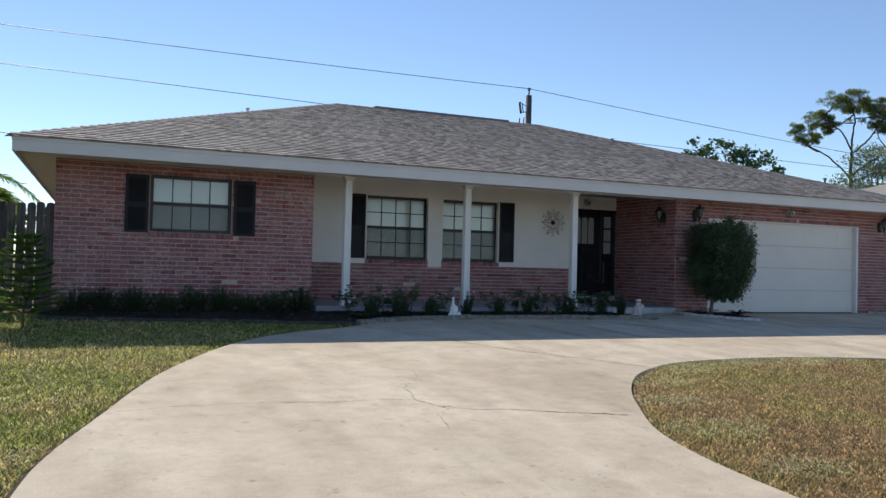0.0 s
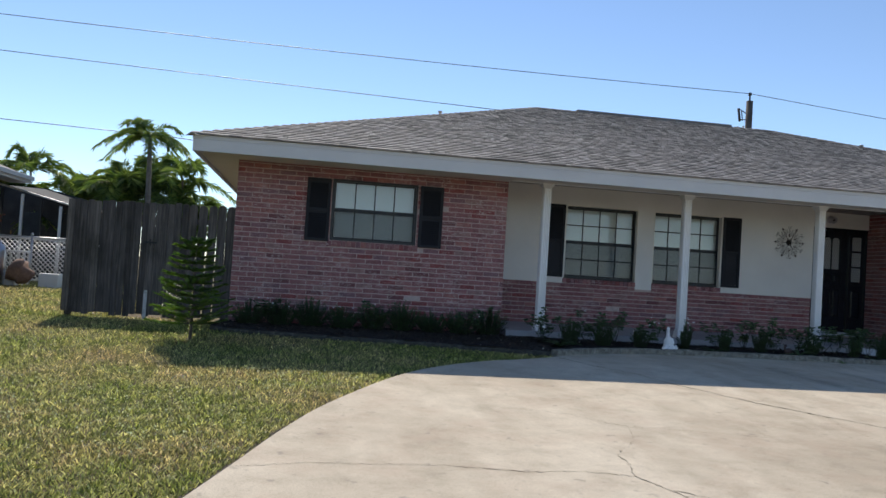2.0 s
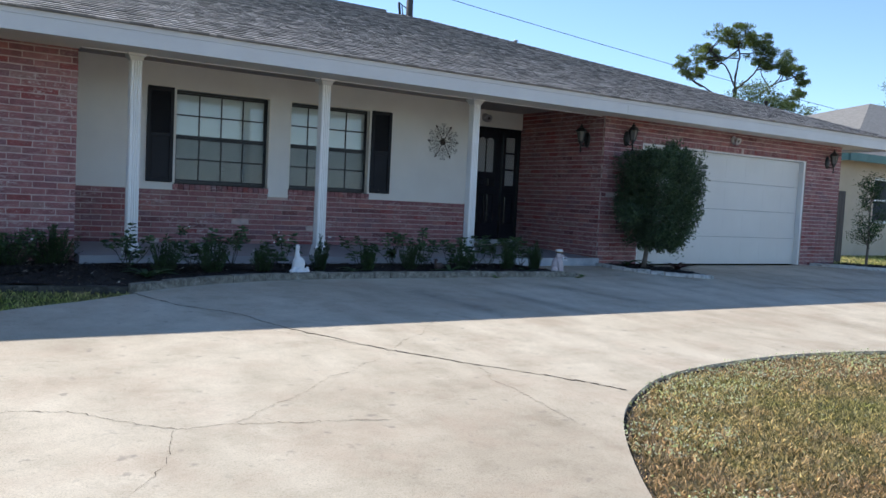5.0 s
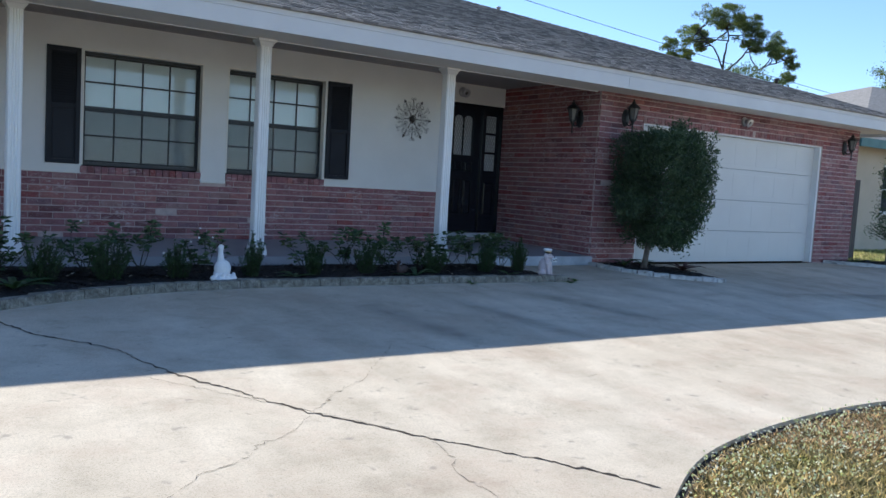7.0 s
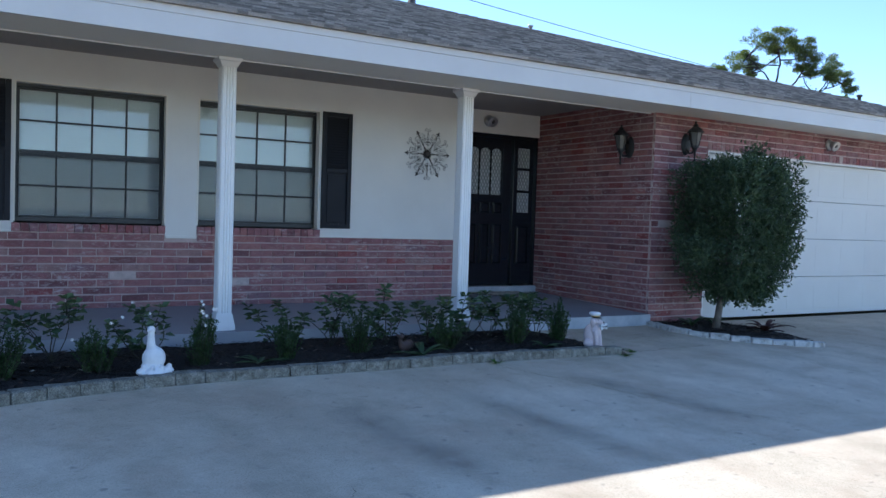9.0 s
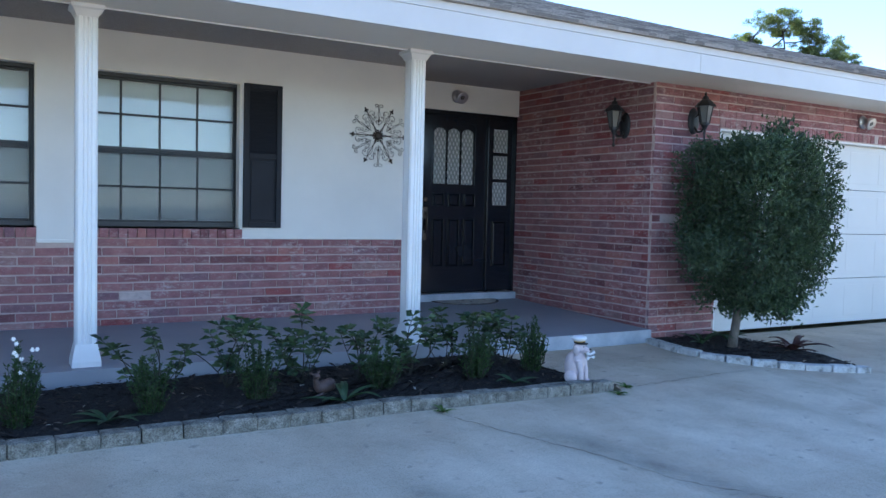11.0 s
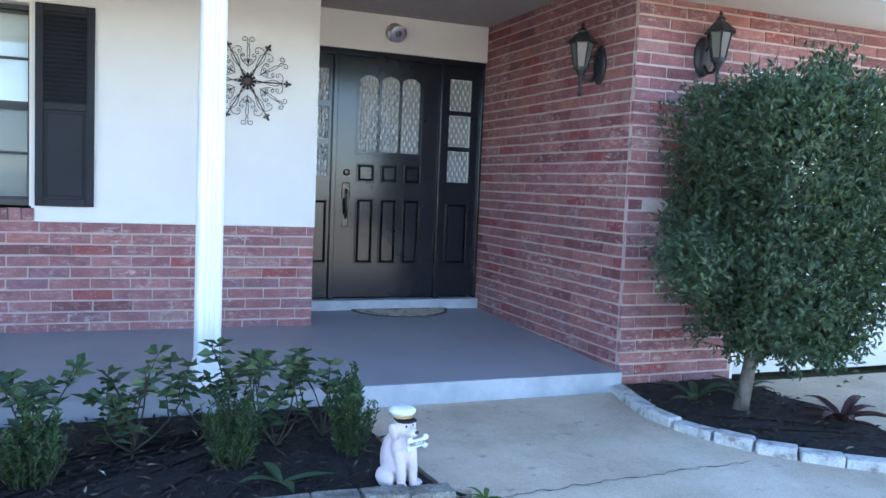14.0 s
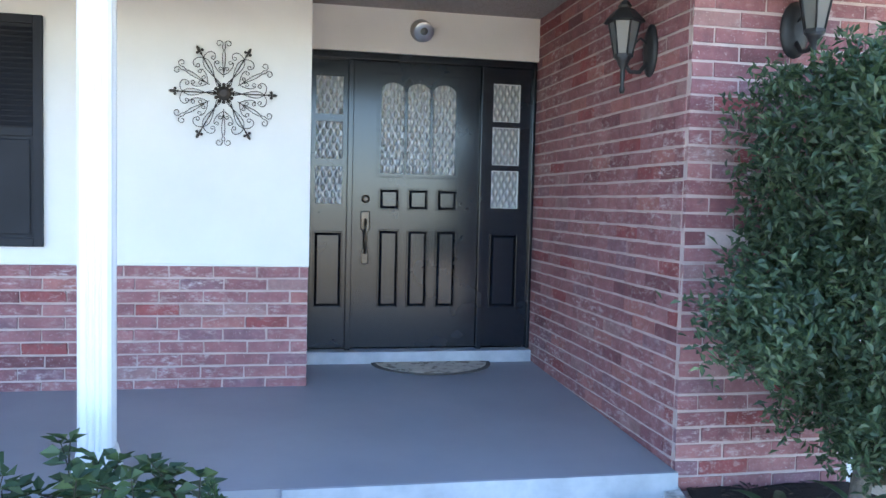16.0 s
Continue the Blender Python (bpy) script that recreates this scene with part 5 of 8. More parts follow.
# ---- clipped tree by the garage ----
def topiary():
    x, y = 12.51, 14.14
    z = ground_z(x, y) + 0.02
    tree = thing("topiary_tree", (x, y, z), "clipped dark green topiary tree on a short bare trunk", "tree")
    rng, nr = random.Random(11), np.random.default_rng(11)
    bm = bmesh.new()
    tube(bm, [(x, y, z), (x + 0.02, y - 0.01, z + 0.16), (x + 0.05, y - 0.02, z + 0.42), (x + 0.12, y - 0.04, z + 0.9), (x + 0.18, y - 0.05, z + 1.5)], [0.048, 0.040, 0.038, 0.030, 0.014], 9)
    for _ in range(34):
        a, t = rng.uniform(0, math.tau), rng.uniform(0.35, 1.2)
        b = Vector((x + 0.05 + t * 0.09, y - 0.03, z + t))
        e = Vector((x + 0.2 + math.cos(a) * 0.52, y - 0.06 + math.sin(a) * 0.5, z + 0.25 + t * 1.15 + rng.uniform(-0.1, 0.3)))
        tube(bm, stem_path(b, e, 0.06, rng), [0.014, 0.011, 0.008, 0.005, 0.003], 5, False)
    part("trunk", bm, BARK, tree)
    cx, cy, cz = x + 0.225, y - 0.05, 1.455
    pos, ways = [], []
    while len(pos) < 48000:
        d = nr.normal(size=3)
        d /= np.linalg.norm(d)
        p = 8.0
        k = (abs(d[0]) ** p + abs(d[1]) ** p + abs(d[2]) ** p) ** (-1 / p)
        lump = 1 + 0.12 * noise.noise(Vector(d * 2.6)) + 0.15 * noise.noise(Vector(d * 7)) + 0.17 * noise.noise(Vector(d * 14))
        if noise.noise(Vector(d * 3.4) + Vector((3, 1, 7))) > 0.50 and d[2] < 0.1 and nr.random() < 0.93:
            continue
        r = k * lump * (1 - 0.42 * nr.random() ** 2.2)
        taper = 1.0 if d[2] > -0.25 else 1.0 + 0.55 * (d[2] + 0.25)
        q = np.array([cx + d[0] * r * 0.535 * taper, cy + d[1] * r * 0.53 * taper, cz + d[2] * r * 0.74])
        pos.append(q)
        ways.append(d * 0.35 + nr.normal(size=3) * 0.85 + np.array([0, 0, 0.35]))
    for ex, ez, er, n in ((-0.80, -0.22, 0.17, 900), (-0.68, -0.26, 0.15, 700), (0.12, 0.86, 0.13, 420), (0.42, 0.78, 0.10, 300), (0.66, 0.45, 0.12, 300), (0.35, -0.75, 0.16, 300)):
        c = np.array([cx + ex, cy - 0.1, cz + ez])
        pos += list(c + nr.normal(size=(n, 3)) * er * 0.5)
        ways += list(nr.normal(size=(n, 3)) * 0.7 + np.array([ex, 0, max(ez, 0) + 0.5]))
    ob = new("crown", leaf_mesh("crown", np.array(pos) - np.array((x, y, z)), ways, 0.046, 0.022, LEAF_BOX, nr))
    ob.parent = tree


topiary()


# ---- lanterns, spot lights, bell ----
def lamp_glass():
    m, nt, b = make("lantern_glass")
    b.inputs["Base Color"].default_value = (0.13, 0.13, 0.125, 1)
    b.inputs["Roughness"].default_value = 0.18
    return m


LAMP_GLASS = lamp_glass()


def lantern(at, turn, z0):
    """A wall lantern: a plate on the wall, an arm, a six-sided tapered cage with panes, a roof and a tail. Built facing -y."""
    top = thing("wall_lantern", at, "black cast metal wall lantern with pale glass on the brick", "lamp", "wall lanterns")
    rot = Matrix.Translation(at) @ Matrix.Rotation(turn, 4, "Z")

    def put(name, bm, mat, label=""):
        bm.transform(rot)
        return part(name, bm, mat, top, label)

    bm = bmesh.new()
    lathe(bm, [(0.075, 0), (0.075, 0.010), (0.055, 0.022), (0.02, 0.03)], 16)
    bm.transform(Matrix.Rotation(math.pi / 2, 4, "X") @ Matrix.Diagonal((1.0, 1.75, 1, 1)))
    put("wall_plate", bm, IRON)
    bm = bmesh.new()
    tube(bm, [(0, -0.02, -0.06), (0, -0.06, -0.11), (0, -0.11, -0.11), (0, -0.145, -0.07)], [0.012, 0.011, 0.011, 0.012], 8)
    put("arm", bm, IRON)
    bm = bmesh.new()
    tube(bm, [(0, -0.02, 0.03), (0, -0.06, 0.06), (0, -0.09, 0.03)], [0.007, 0.006, 0.005], 6)
    put("brace", bm, IRON)
    cy = -0.15
    n = 6
    lo, hi, zl, zh = 0.045, 0.078, -0.03, 0.135
    for k in range(n):
        a = k * math.tau / n
        bm = bmesh.new()
        tube(bm, [(lo * math.cos(a), cy + lo * math.sin(a), zl), (hi * math.cos(a), cy + hi * math.sin(a), zh)], 0.005, 5)
        put("cage_bar", bm, IRON)
    bm = bmesh.new()
    lathe(bm, [(0.050, zl - 0.012), (0.050, zl + 0.004)], n, (0, cy, 0), False)
    lathe(bm, [(0.010, zl - 0.19), (0.016, zl - 0.17), (0.009, zl - 0.15), (0.013, zl - 0.10), (0.012, zl - 0.07), (0.026, zl - 0.045), (0.030, zl - 0.03), (0.046, zl - 0.012)], 12, (0, cy, 0))
    put("cage_foot", bm, IRON)
    bm = bmesh.new()
    lathe(bm, [(0.104, zh - 0.006), (0.100, zh + 0.004), (0.072, zh + 0.035), (0.045, zh + 0.060), (0.030, zh + 0.066), (0.034, zh + 0.078), (0.022, zh + 0.095), (0.010, zh + 0.105), (0.014, zh + 0.118), (0.004, zh + 0.135)], n, (0, cy, 0), False)
    put("roof", bm, IRON)
    for k in range(n):
        a0, a1 = k * math.tau / n, (k + 1) * math.tau / n
        bm = bmesh.new()
        v = [bm.verts.new(((lo - 0.002) * math.cos(a0), cy + (lo - 0.002) * math.sin(a0), zl + 0.004)), bm.verts.new(((lo - 0.002) * math.cos(a1), cy + (lo - 0.002) * math.sin(a1), zl + 0.004)),
             bm.verts.new(((hi - 0.003) * math.cos(a1), cy + (hi - 0.003) * math.sin(a1), zh - 0.004)), bm.verts.new(((hi - 0.003) * math.cos(a0), cy + (hi - 0.003) * math.sin(a0), zh - 0.004))]
        bm.faces.new(v)
        put("glass_pane", bm, LAMP_GLASS, "frosted pale glass pane")


lantern((12.612, GAR_Y - 0.001, 2.49), 0, 0)
lantern((18.44, GAR_Y - 0.001, 2.475), 0, 0)
lantern((GAR_X0 - 0.001, 15.222, 2.44), -math.pi / 2, 0)


def spot_light(at, label):
    x, y, z = at
    top = thing("spot_light", at, label, "lamp", "flood lights")
    bm = bmesh.new()
    lathe(bm, [(0.078, 0), (0.080, 0.012), (0.062, 0.035), (0.026, 0.042)], 20)
    bm.transform(Matrix.Translation((x, y, z)) @ Matrix.Rotation(math.pi / 2, 4, "X"))
    part("base", bm, SILVER, top)
    bm = bmesh.new()
    lathe(bm, [(0.022, 0.0), (0.032, 0.012), (0.064, 0.07), (0.072, 0.105), (0.066, 0.11), (0.016, 0.095)], 20)
    bm.transform(Matrix.Translation((x, y - 0.025, z + 0.02)) @ Matrix.Rotation(math.radians(118), 4, "X"))
    part("lamp_head", bm, SILVER, top)
    bm = bmesh.new()
    ball(bm, (x + 0.005, y - 0.09, z - 0.012), (0.038, 0.038, 0.038), None, 12)
    part("bulb", bm, LAMP_GLASS, top)


spot_light((11.225, DOOR_Y - 0.051, 2.855), "round chrome lamp above the front door")
spot_light((15.40, GAR_Y - 0.001, 2.69), "round grey flood lamp above the garage door")


# ---- wrought iron medallion ----
def medallion(cx, cz, y, R):
    top = thing("wall_medallion", (cx, y, cz), "round scrolled wrought iron medallion hung on the stucco", "wall decoration")

    def ring_part(name, lines, angle, wire):
        bm = bmesh.new()
        c, s = math.cos(angle), math.sin(angle)
        for pts in lines:
            tube(bm, [(cx + (px * c - pz * s) * R, y - 0.018, cz + (px * s + pz * c) * R) for px, pz in pts], wire, 5, True)
        part(name, bm, WROUGHT, top)

    def spiral(x, z, r, a0, turns, way):
        n = max(6, int(turns * 16))
        return [(x + r * (1 - 0.62 * i / n) * math.cos(a0 + way * turns * math.tau * i / n), z + r * (1 - 0.62 * i / n) * math.sin(a0 + way * turns * math.tau * i / n)) for i in range(n + 1)]

    def curve(p0, p1, p2, p3, n=12):
        return [tuple(((1 - t) ** 3) * a + 3 * ((1 - t) ** 2) * t * b + 3 * (1 - t) * t * t * c + t ** 3 * d for a, b, c, d in zip(p0, p1, p2, p3)) for t in (i / n for i in range(n + 1))]

    for k in range(6):
        a = k * math.tau / 6
        ring_part("spoke", [[(0.18, 0), (0.5, 0.0), (0.86, 0)]], a, 0.0034)
        bm = bmesh.new()
        c, s = math.cos(a), math.sin(a)
        for dx, dz, rx, rz in ((0.93, 0, 0.075, 0.03), (0.885, 0.05, 0.03, 0.03), (0.885, -0.05, 0.03, 0.03), (0.84, 0, 0.028, 0.022)):
            tmp = bmesh.new()
            ball(tmp, (dx * R, 0, dz * R), (rx * R, 0.006, rz * R), None, 8)
            merge(bm, tmp)
        bm.transform(Matrix.Translation((cx, y - 0.018, cz)) @ Matrix.Rotation(-a, 4, "Y"))
        part("finial", bm, WROUGHT, top)
        b = a + math.tau / 12
        lines = []
        for m in (1, -1):
            def put(pts):
                lines.append([(x, m * z) for x, z in pts])
            put(curve((0.34, 0.0), (0.40, 0.12), (0.54, 0.22), (0.60, 0.155)) + spiral(0.585, 0.12, 0.045, 1.2, 1.0, 1)[2:])
            big = curve((0.17, 0.05), (0.36, 0.20), (0.46, 0.46), (0.68, 0.36), 16)
            put(big + curve((0.68, 0.36), (0.82, 0.29), (0.78, 0.12), (0.66, 0.16), 12)[1:] + spiral(0.665, 0.20, 0.045, -1.6, 0.9, -1)[2:])
            put(curve((0.42, 0.0), (0.55, 0.03), (0.70, 0.04), (0.78, 0.015), 12) + curve((0.78, 0.015), (0.84, 0.0), (0.86, 0.05), (0.90, 0.02), 6)[1:] + spiral(0.93, 0.085, 0.07, -2.0, 1.05, 1))
            put(curve((0.30, 0.0), (0.38, 0.0), (0.42, 0.0), (0.44, 0.02), 6) + spiral(0.455, 0.062, 0.042, -1.8, 1.0, 1))
        ring_part("scroll", lines, b, 0.0024)
    bm = bmesh.new()
    lathe(bm, [(0.14 * R, 0.0), (0.14 * R, 0.010), (0.08 * R, 0.018), (0.02, 0.022)], 12)
    face = Matrix.Translation((cx, y - 0.001, cz)) @ Matrix.Rotation(math.pi / 2, 4, "X")
    bm.transform(face)
    part("boss", bm, WROUGHT, top)
    for k in range(12):
        a = k * math.tau / 12
        bm = bmesh.new()
        ball(bm, (0.165 * R * math.cos(a), 0.165 * R * math.sin(a), 0.006), (0.012, 0.012, 0.006), None, 6)
        bm.transform(face)
        part("petal", bm, WROUGHT, top)


medallion(9.93, 2.275, FRONT_Y, 0.315)


# ---- door mat ----
def door_mat():
    cx, y0 = 11.34, 17.01
    z = 0.434 + (y0 - 14.78) * 0.03
    mat = thing("door_mat", (cx, y0, z), "half-round beige patterned door mat on the porch floor", "door mat")
    for name, s, h, m in (("border", 1.0, 0.010, MAT_DARK), ("face", 0.93, 0.013, MAT_FACE)):
        pts = [(cx + 0.43 * s * math.cos(a), y0 - 0.36 * s * math.sin(a)) for a in (i * math.pi / 24 for i in range(25))]
        bm = bmesh.new()
        slab(bm, [(x, y) for x, y in pts], z + 0.001, z + h)
        for v in bm.verts:
            v.co.z += (v.co.y - y0) * 0.03
        part(name, bm, m, mat)


MAT_DARK = grained("mat_border", [(0.3, (0.05, 0.045, 0.04)), (0.7, (0.09, 0.08, 0.07))], 30, 0.95)
MAT_FACE = grained("mat_face", [(0.40, (0.20, 0.17, 0.14)), (0.48, (0.50, 0.45, 0.37)), (0.7, (0.60, 0.55, 0.46))], 15, 0.95, 200, 0.6)
door_mat()


# ---- statues ----
def remeshed(bm, voxel, passes=2):
    """Joins overlapping shapes into one skin."""
    me = bpy.data.meshes.new("tmp")
    bm.to_mesh(me)
    bm.free()
    ob = new("tmp", me)
    md = ob.modifiers.new("r", "REMESH")
    md.mode, md.voxel_size, md.use_smooth_shade = "VOXEL", voxel, True
    sm = ob.modifiers.new("s", "SMOOTH")
    sm.iterations, sm.factor = passes, 0.5
    got = bpy.data.meshes.new_from_object(ob.evaluated_get(bpy.context.evaluated_depsgraph_get()))
    bpy.data.objects.remove(ob)
    bpy.data.meshes.remove(me)
    out = bmesh.new()
    out.from_mesh(got)
    for f in out.faces:
        f.smooth = True
        f.material_index = 0
    bpy.data.meshes.remove(got)
    return out


GOOSE_WHITE = grained("statue_white", [(0.3, (0.66, 0.67, 0.68)), (0.7, (0.80, 0.80, 0.80))], 12, 0.6, 90, 0.3, 0.002)
DOG_PINK = grained("statue_cream", [(0.3, (0.55, 0.46, 0.47)), (0.7, (0.70, 0.61, 0.61))], 9, 0.65, 90, 0.3, 0.002)
INK = grained("statue_ink", [(0.3, (0.01, 0.01, 0.01)), (0.7, (0.03, 0.03, 0.03))], 9, 0.6)
GOLD = grained("statue_gold", [(0.3, (0.45, 0.28, 0.08)), (0.7, (0.6, 0.4, 0.12))], 9, 0.5)


def goose():
    x, y, z = gz(6.24, 13.60, 0.045)
    bm = bmesh.new()
    ball(bm, (x, y, z + 0.115), (0.080, 0.065, 0.085))
    ball(bm, (x - 0.01, y, z + 0.06), (0.075, 0.065, 0.05))
    tube(bm, [(x - 0.012, y, z + 0.16), (x - 0.020, y, z + 0.21), (x - 0.022, y, z + 0.27), (x - 0.020, y, z + 0.305)], [0.045, 0.030, 0.024, 0.024], 12)
    ball(bm, (x - 0.020, y, z + 0.315), (0.028, 0.027, 0.027))
    tube(bm, [(x - 0.03, y - 0.01, z + 0.315), (x - 0.055, y - 0.03, z + 0.308)], [0.013, 0.006], 8)
    for dx, dy, r in ((-0.085, -0.03, 0.033), (0.085, -0.03, 0.040), (0.03, -0.06, 0.034), (-0.03, -0.065, 0.030)):
        ball(bm, (x + dx, y + dy, z + 0.028), (r * 1.15, r, r * 0.8))
        ball(bm, (x + dx + 0.01, y + dy - 0.01, z + 0.062), (r * 0.5, r * 0.5, r * 0.5))
    lathe(bm, [(0.10, 0.0), (0.105, 0.02), (0.09, 0.032)], 16, (x, y - 0.01, z - 0.005))
    single("goose_statue", remeshed(bm, 0.006), GOOSE_WHITE, (x, y, z - 0.005), "white goose statue with goslings beside the kerb", "statue")


def dog():
    x, y = 10.185, 13.57
    z = ground_z(x, y) + 0.035
    bm = bmesh.new()
    ball(bm, (x, y + 0.03, z + 0.115), (0.062, 0.075, 0.115))
    ball(bm, (x, y - 0.015, z + 0.165), (0.055, 0.052, 0.075))
    for s in (-1, 1):
        tube(bm, [(x + s * 0.033, y - 0.035, z + 0.17), (x + s * 0.034, y - 0.055, z + 0.09), (x + s * 0.034, y - 0.06, z + 0.022)], [0.030, 0.023, 0.019], 10)
        ball(bm, (x + s * 0.034, y - 0.075, z + 0.014), (0.022, 0.032, 0.015))
        ball(bm, (x + s * 0.062, y + 0.02, z + 0.045), (0.035, 0.055, 0.045))
        ball(bm, (x + s * 0.07, y - 0.045, z + 0.014), (0.020, 0.036, 0.015))
        ball(bm, (x + s * 0.052, y - 0.015, z + 0.245), (0.014, 0.028, 0.042), Matrix.Rotation(s * 0.25, 3, "Y"))
    ball(bm, (x, y - 0.02, z + 0.262), (0.047, 0.050, 0.045))
    ball(bm, (x + 0.004, y - 0.07, z + 0.248), (0.026, 0.036, 0.024))
    tube(bm, [(x + 0.03, y + 0.09, z + 0.03), (x + 0.09, y + 0.07, z + 0.02), (x + 0.11, y + 0.02, z + 0.018)], [0.016, 0.012, 0.008], 8)
    body = remeshed(bm, 0.0055)
    extra = bmesh.new()

    def add(shape, index):
        for f in shape.faces:
            f.material_index = index
        merge(extra, shape)

    s = bmesh.new()
    lathe(s, [(0.042, 0.0), (0.044, 0.014)], 20, (x, y - 0.015, z + 0.296))
    add(s, 1)
    s = bmesh.new()
    lathe(s, [(0.0445, 0.0), (0.0455, 0.007)], 20, (x, y - 0.015, z + 0.305))
    add(s, 2)
    s = bmesh.new()
    lathe(s, [(0.044, 0.0), (0.060, 0.016), (0.062, 0.024), (0.045, 0.036), (0.012, 0.040)], 20, (x, y - 0.010, z + 0.311))
    add(s, 3)
    s = bmesh.new()
    lathe(s, [(0.045, 0.0), (0.050, 0.005)], 20, (x, y - 0.035, z + 0.290))
    add(s, 1)
    s = bmesh.new()
    ball(s, (x + 0.004, y - 0.107, z + 0.256), (0.010, 0.008, 0.008), None, 8)
    for e in (-1, 1):
        ball(s, (x + e * 0.019, y - 0.062, z + 0.274), (0.005, 0.005, 0.006), None, 8)
    add(s, 1)
    s = bmesh.new()
    soft_box(s, x - 0.040, x + 0.048, y - 0.122, y - 0.104, z + 0.196, z + 0.232, 0.008)
    for ex in (-0.042, 0.050):
        for ez in (0.198, 0.230):
            ball(s, (x + ex, y - 0.113, z + ez), (0.017, 0.011, 0.015), None, 10)
    add(s, 3)
    cu = bpy.data.curves.new("sign", "FONT")
    cu.body, cu.size, cu.extrude, cu.align_x, cu.align_y = "WELCOME", 0.023, 0.0008, "CENTER", "CENTER"
    tob = new("tmp_text", cu)
    tm = bpy.data.meshes.new_from_object(tob.evaluated_get(bpy.context.evaluated_depsgraph_get()))
    bpy.data.objects.remove(tob)
    s = bmesh.new()
    s.from_mesh(tm)
    s.transform(Matrix.Translation((x + 0.004, y - 0.1230, z + 0.214)) @ Matrix.Rotation(math.pi / 2, 4, "X"))
    add(s, 1)
    merge(body, extra)
    # the whole figure turns a little to the driveway
    body.transform(Matrix.Translation((x, y, 0)) @ Matrix.Rotation(math.radians(22), 4, "Z") @ Matrix.Diagonal((0.93, 0.93, 1, 1)) @ Matrix.Translation((-x, -y, 0)))
    body.transform(Matrix.Translation((0, 0, z)) @ Matrix.Diagonal((1, 1, 0.97, 1)) @ Matrix.Translation((0, 0, -z)))
    single("dog_statue", body, [DOG_PINK, INK, GOLD, GOOSE_WHITE], (x, y, z), "cream sitting dog statue in a white cap holding a welcome sign", "statue")


def deer():
    x, y, z = gz(8.22, 13.90, 0.03)
    bm = bmesh.new()
    ball(bm, (x + 0.04, y, z + 0.065), (0.115, 0.06, 0.06))
    ball(bm, (x + 0.11, y, z + 0.07), (0.06, 0.058, 0.06))
    tube(bm, [(x - 0.05, y, z + 0.08), (x - 0.085, y - 0.01, z + 0.14), (x - 0.09, y - 0.015, z + 0.175)], [0.035, 0.024, 0.022], 10)
    ball(bm, (x - 0.10, y - 0.03, z + 0.185), (0.028, 0.035, 0.025))
    for s in (-1, 1):
        ball(bm, (x - 0.09 + s * 0.045, y - 0.005, z + 0.205), (0.030, 0.008, 0.011), Matrix.Rotation(-s * 0.4, 3, "Y"))
    tube(bm, [(x - 0.04, y - 0.05, z + 0.02), (x - 0.14, y - 0.055, z + 0.015)], [0.018, 0.012], 8)
    body = remeshed(bm, 0.006)
    body.transform(Matrix.Translation((x + 0.13, y, z)) @ Matrix.Rotation(0.5, 4, "Z") @ Matrix.Scale(0.74, 4) @ Matrix.Translation((-x, -y, -z)))
    single("deer_statue", body, grained("statue_brown", [(0.3, (0.05, 0.032, 0.028)), (0.7, (0.11, 0.072, 0.062))], 14, 0.7, 90, 0.3, 0.002), (x, y, z), "small brown resting deer statue among the bed shrubs", "statue")


goose()
dog()
deer()


# ---- grass ----
def visible_lawn(n, x0, x1, y0, y1, keep, rng):
    px, py = rng.uniform(x0, x1, n), rng.uniform(y0, y1, n)
    k = keep(px, py)
    return px[k], py[k]


DRIVE_POLY = smooth_line(DRIVE_LEFT, 0.3) + smooth_line(BED_FRONT, 0.3) + DRIVE_OUTLINE[len(DRIVE_LEFT) + len(BED_FRONT):]
ISLAND_POLY = smooth_line(ISLAND + ISLAND[:1], 0.2)[:-1]


def grass(name, px, py, rng, height, width, label, material=None):
    n = len(px)
    gzs = np.array([ground_z(a, b) for a, b in zip(px, py)]) - 0.037
    ang = rng.uniform(0, math.tau, n)
    h = height * rng.uniform(0.45, 1.15, n)
    lean = rng.uniform(0.25, 1.5, n) * h
    la = rng.uniform(0, math.tau, n)
    w = width * rng.uniform(0.6, 1.2, n)
    sx, sy = np.cos(ang) * w, np.sin(ang) * w
    a = np.stack([px - sx, py - sy, gzs], 1)
    b = np.stack([px + sx, py + sy, gzs], 1)
    tip = np.stack([px + np.cos(la) * lean, py + np.sin(la) * lean, gzs + h], 1)
    m = (a + b) / 2 * 0.45 + tip * 0.55 + np.array([0, 0, 1]) * (h * 0.14)[:, None]
    side = (b - a) * 0.42
    verts = np.stack([a, b, m + side, m - side, tip], 1).reshape(-1, 3)
    i = np.arange(n)[:, None] * 5
    faces = np.concatenate([i + [0, 1, 2], i + [0, 2, 3], i + [3, 2, 4]], 0)
    return tagged(new(name, mesh_from(name, verts, faces, material or GRASS_BLADE)), label, "grass", kind="stuff")


grng = np.random.default_rng(21)
lk = smooth_line(LEFT_KERB, 0.3)


def left_lawn(px, py):
    kerb_y = np.interp(px, [p[0] for p in lk], [p[1] for p in lk])
    hidden = (px > -0.42) & (py > kerb_y - 0.02)
    return ~inside(px, py, DRIVE_POLY) & ~inside(px + 0.045, py - 0.015, DRIVE_POLY) & ~hidden & (px < 4.3) & ~((px > -2.8) & (py > 15.5)) & ~((px < -4.0) & (py > 14.3 - (px + 4.0) * 0.89))


